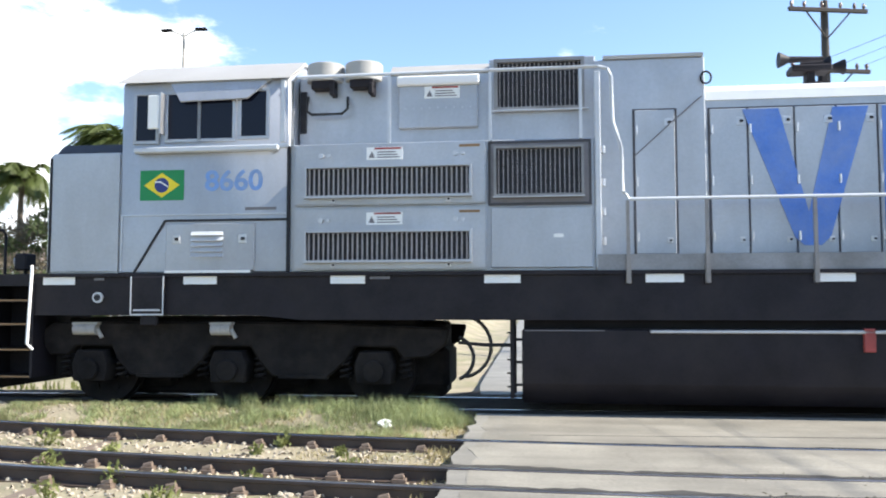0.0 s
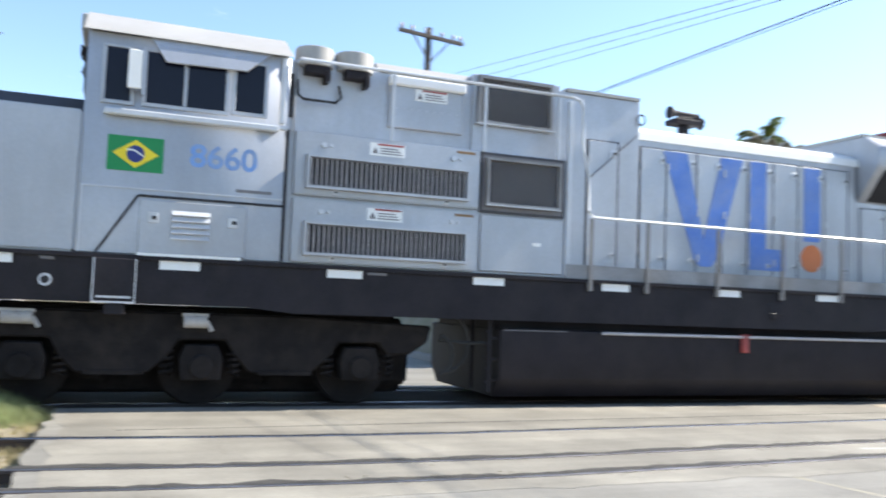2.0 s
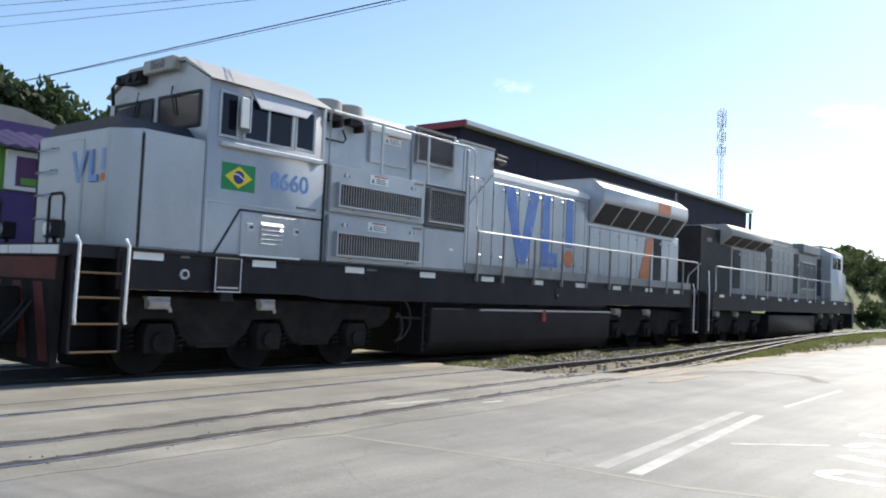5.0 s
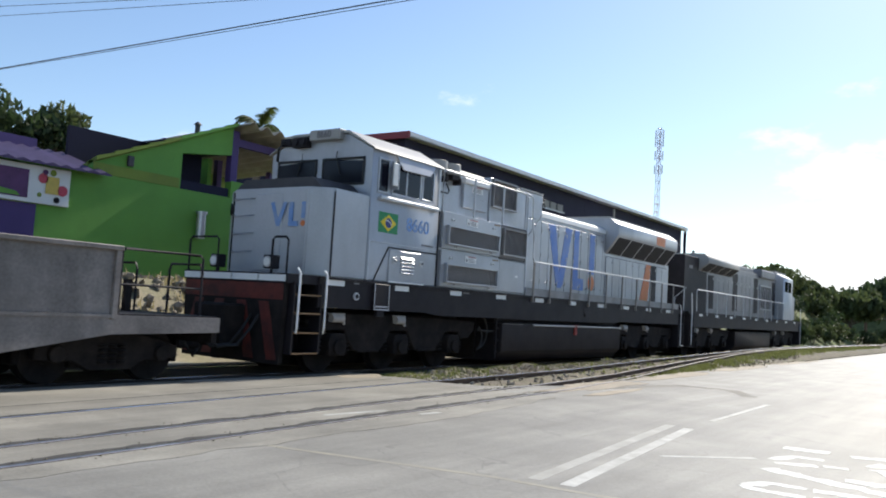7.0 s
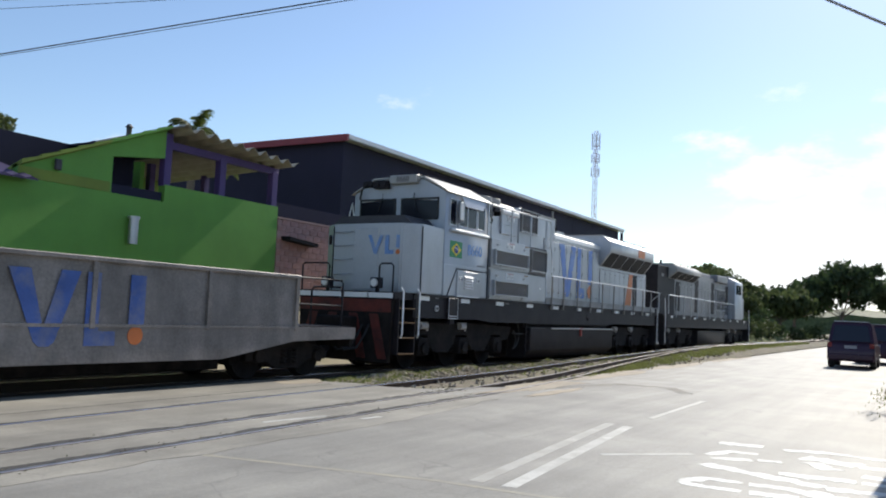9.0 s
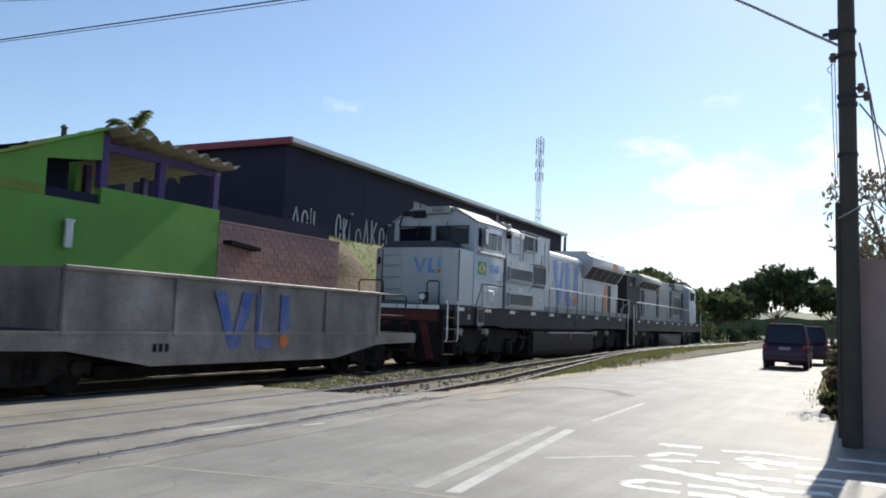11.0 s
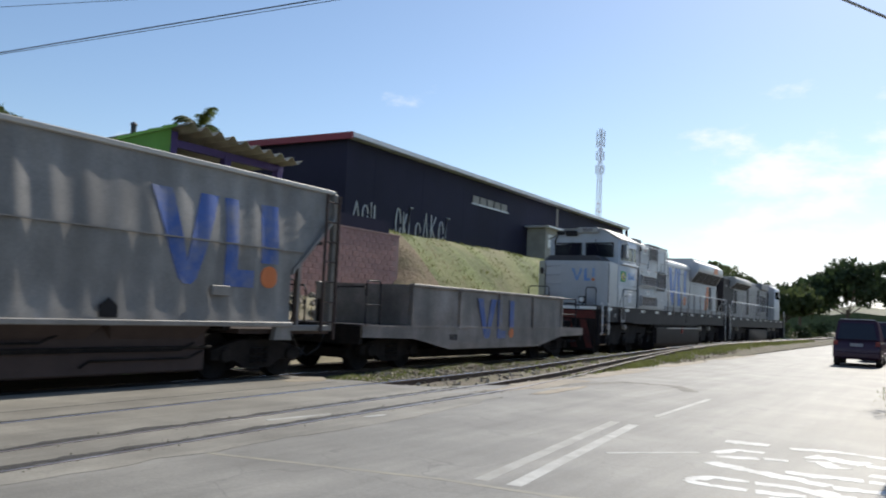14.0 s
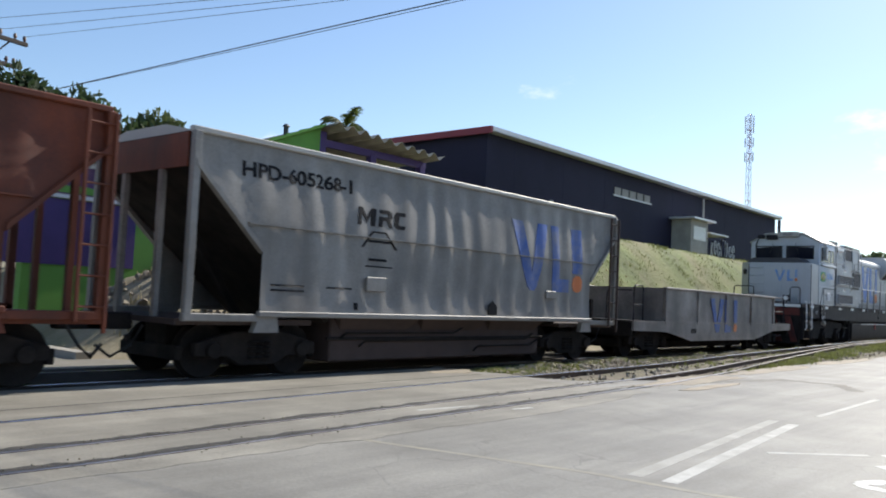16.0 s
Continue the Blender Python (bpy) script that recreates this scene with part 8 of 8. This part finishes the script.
white_house(-27, -14, 50, 0.5, 3.2, "low white house with a dusty clay roof")
white_house(-45, -31, 58, 0.5, 4.2, "white house far behind the palms")
white_house(-12.5, -6, 54, 0.5, 3.0, "small white house behind the trees")
KERBBRICK = mat("red_brick_kerb_wall", (0.26, 0.12, 0.085), 0.9, 0, 0.3, 3, 20, 0.01)
tagged(part("retaining_wall", B((-40, -2.2, 19.0, 19.3, -0.3, 0.62)), KERBBRICK), "low red brick retaining wall", "wall", kind="structure")
tagged(part("pavement", B((-40, -2.2, 18.95, 22.5, 0.62, 0.72)), CONCRETE), "pale pavement on the low wall", "pavement", kind="structure")
tagged(part("pavement_edge", B((7.25, 7.55, 15.0, 40, -0.2, 0.12)), CONCRETE), "concrete kerb of the crossing street", "kerb", kind="structure")

def bush(x, y, z, r, h, seed, material, label, size=0.12):
    rr = random.Random(seed)
    t = thing("bush", pose(x, y, z), label, "bush", "bushes")
    bm = bmesh.new()
    for k in range(5):
        rod(bm, (0, 0, -0.2), (rr.uniform(-r, r) * 0.6, rr.uniform(-r, r) * 0.6, h * 0.7), 0.03, 5, 0.012)
    part("stem", bm, BARK, t)
    bm = bmesh.new()
    for k in range(9):
        leaf_cloud(bm, (rr.uniform(-r, r) * 0.7, rr.uniform(-r, r) * 0.7, h * rr.uniform(0.3, 0.85)), r * rr.uniform(0.3, 0.55), 70, size, rr)
    part("foliage", bm, material, t, "", 0)


for k, (az, d, r, h) in enumerate(((19, 36, 1.0, 1.6), (21, 40, 1.3, 2.0), (22.5, 42, 1.0, 1.5), (25, 38, 1.4, 1.7), (27, 40, 1.3, 2.4), (29, 39, 1.5, 2.0), (31, 37, 1.4, 2.2), (33, 40, 1.7, 3.0), (35, 42, 1.8, 3.4), (17.2, 35, 1.0, 2.2), (15.4, 34, 1.0, 1.9), (28.2, 43, 1.5, 3.4), (30.2, 44, 1.6, 4.2), (31.8, 45, 1.8, 5.0), (33.0, 44, 1.5, 4.4), (29.4, 36, 0.9, 2.0), (32.0, 35, 1.1, 2.2), (26.6, 44, 1.2, 3.2), (24.0, 46, 1.4, 3.4))):
    a = radians(az)
    bush(-math.sin(a) * d, math.cos(a) * d, 0.35, r, h, 300 + k, LEAF if k % 2 else DRYLEAF, "leafy garden bush beyond the main line")
for k, (x, y, r, h) in enumerate(((73, 14.6, 1.2, 1.6), (76.5, 14.9, 1.4, 2.0), (80, 14.6, 1.3, 1.8), (83.5, 15.2, 1.5, 2.2), (87, 14.7, 1.4, 1.9), (91, 14.8, 1.5, 2.0), (96, 14.6, 1.5, 1.9), (76, 19, 1.6, 2.2), (80, 18, 1.8, 2.6), (84, 17, 1.6, 2.0), (88, 18.5, 2.2, 3.2), (94, 17.0, 2.0, 2.4), (100, 16.5, 2.2, 2.6), (106, 13.5, 1.8, 1.6), (112, 12.5, 2.2, 2.0))):
    bush(x, y, terrain_z(x, y), r, h, 330 + k, LEAF if k % 3 else LEAFDARK, "scrubby bush at the end of the bank", 0.2)

for k, (x, y, r, h) in enumerate(((17.2, 0.38, 0.18, 0.3), (19.5, 0.5, 0.25, 0.4), (22.6, 0.5, 0.3, 0.9), (26.5, 0.5, 0.35, 1.6), (31.0, 0.6, 0.35, 1.5))):
    bush(x, y, terrain_z(x, y), r, h, 350 + k, LEAF if k % 2 else DRYLEAF, "straggly bush against the street wall", 0.07)

# ---- far end of the street ----
for k, (x, y, h, sp, mm) in enumerate(((118, 9.5, 9.0, 5.5, LEAFDARK), (108, 15.5, 6.0, 3.6, LEAF), (126, 3.0, 8.5, 5.0, LEAFDARK), (140, 18, 8.5, 5.0, LEAFDARK), (98, 19.0, 6.0, 3.4, LEAF), (90, 22.0, 7.0, 3.4, LEAF), (84, 20.5, 6.0, 2.8, LEAF), (112, 22, 5.5, 3.8, LEAF), (132, -5, 8, 4.6, LEAF), (104, -3.0, 6.0, 3.2, LEAF), (70, -3.5, 6.0, 2.6, DRYLEAF))):
    tree(x, y, 0, h, sp, 60 + k, mm, "broad dark tree at the street's far end" if mm is LEAFDARK else "roadside tree at the street's far end", 0.0, 0.3, 0.46, "eastern trees")
tree(23.5, -1.6, 0, 5.6, 2.3, 90, DRYLEAF, "sparse flowering tree leaning over the wall", 0.45, 0.12, 0.09)
tree(29.0, -1.4, 0, 4.2, 1.8, 91, LEAF, "small leafy tree over the street wall", 0.2, 0.1, 0.1)
white_house(122, 136, 26, -0.3, 3.0, "low pale house at the street's far end")
tagged(part("far_wall", B((92, 112, 18.0, 18.3, -0.2, 1.5)), WALLPINK), "low stained wall beyond the tracks", "wall", kind="structure")

# wooded distance all round
bm = bmesh.new()
rr = random.Random(77)
n = 260
ringv = []
for k in range(n):
    a = 2 * math.pi * k / n
    d = 330
    h = 10 + 7 * noise.noise(Vector((math.cos(a) * 5, math.sin(a) * 5, 1))) + rr.uniform(-1.2, 1.2)
    ringv.append((bm.verts.new((math.cos(a) * d, math.sin(a) * d, -1)), bm.verts.new((math.cos(a) * (d + 8), math.sin(a) * (d + 8), h * 0.7)), bm.verts.new((math.cos(a) * (d + 30), math.sin(a) * (d + 30), h))))
for k in range(n):
    j = (k + 1) % n
    for i in range(2):
        bm.faces.new((ringv[k][i], ringv[j][i], ringv[j][i + 1], ringv[k][i + 1]))
tagged(part("backdrop", bm, LEAF), "distant wooded rise round the place", "backdrop", kind="structure")

brick_wall()


# ---- what moves ----
def travel(t):
    """The train's way at a time, between its keyed times."""
    for (a, p), (b, q) in zip(TRAIN, TRAIN[1:]):
        if a <= t <= b:
            return p + (q - p) * (t - a) / (b - a)
    return TRAIN[-1][1]


def leaving_curve(t):
    """Degrees by which the engine still stands askew as it leaves the curve at the crossing."""
    return 1.3 * max(0.0, 1 - t / 1.2) ** 1.3


def motions():
    for ob, x in ((loco, 7.2), (lead, 29.6), (gon, -12.1), (hop, -26.25), (hop2, -40.35)):
        if ob is loco:
            rows = [(t, Matrix.Translation((x + s + 7.3, TRACK_Y, 0)) @ pose(0, 0, 0, 0, 0, -leaving_curve(t)) @ Matrix.Translation((-7.3, 0, 0))) for t, s in TRAIN]
        else:
            rows = [(t, pose(x + s, TRACK_Y, 0)) for t, s in TRAIN]
        walk(ob, rows)
    for w, r in WHEELS:
        p = w.location.copy()
        rows = []
        for k in range(0, 81):
            t = 16.0 * k / 80
            rows.append((t, Matrix.Translation(p) @ Matrix.Rotation((travel(t) - TRAIN[0][1]) / r, 4, "Y")))
        walk(w, rows)


motions()
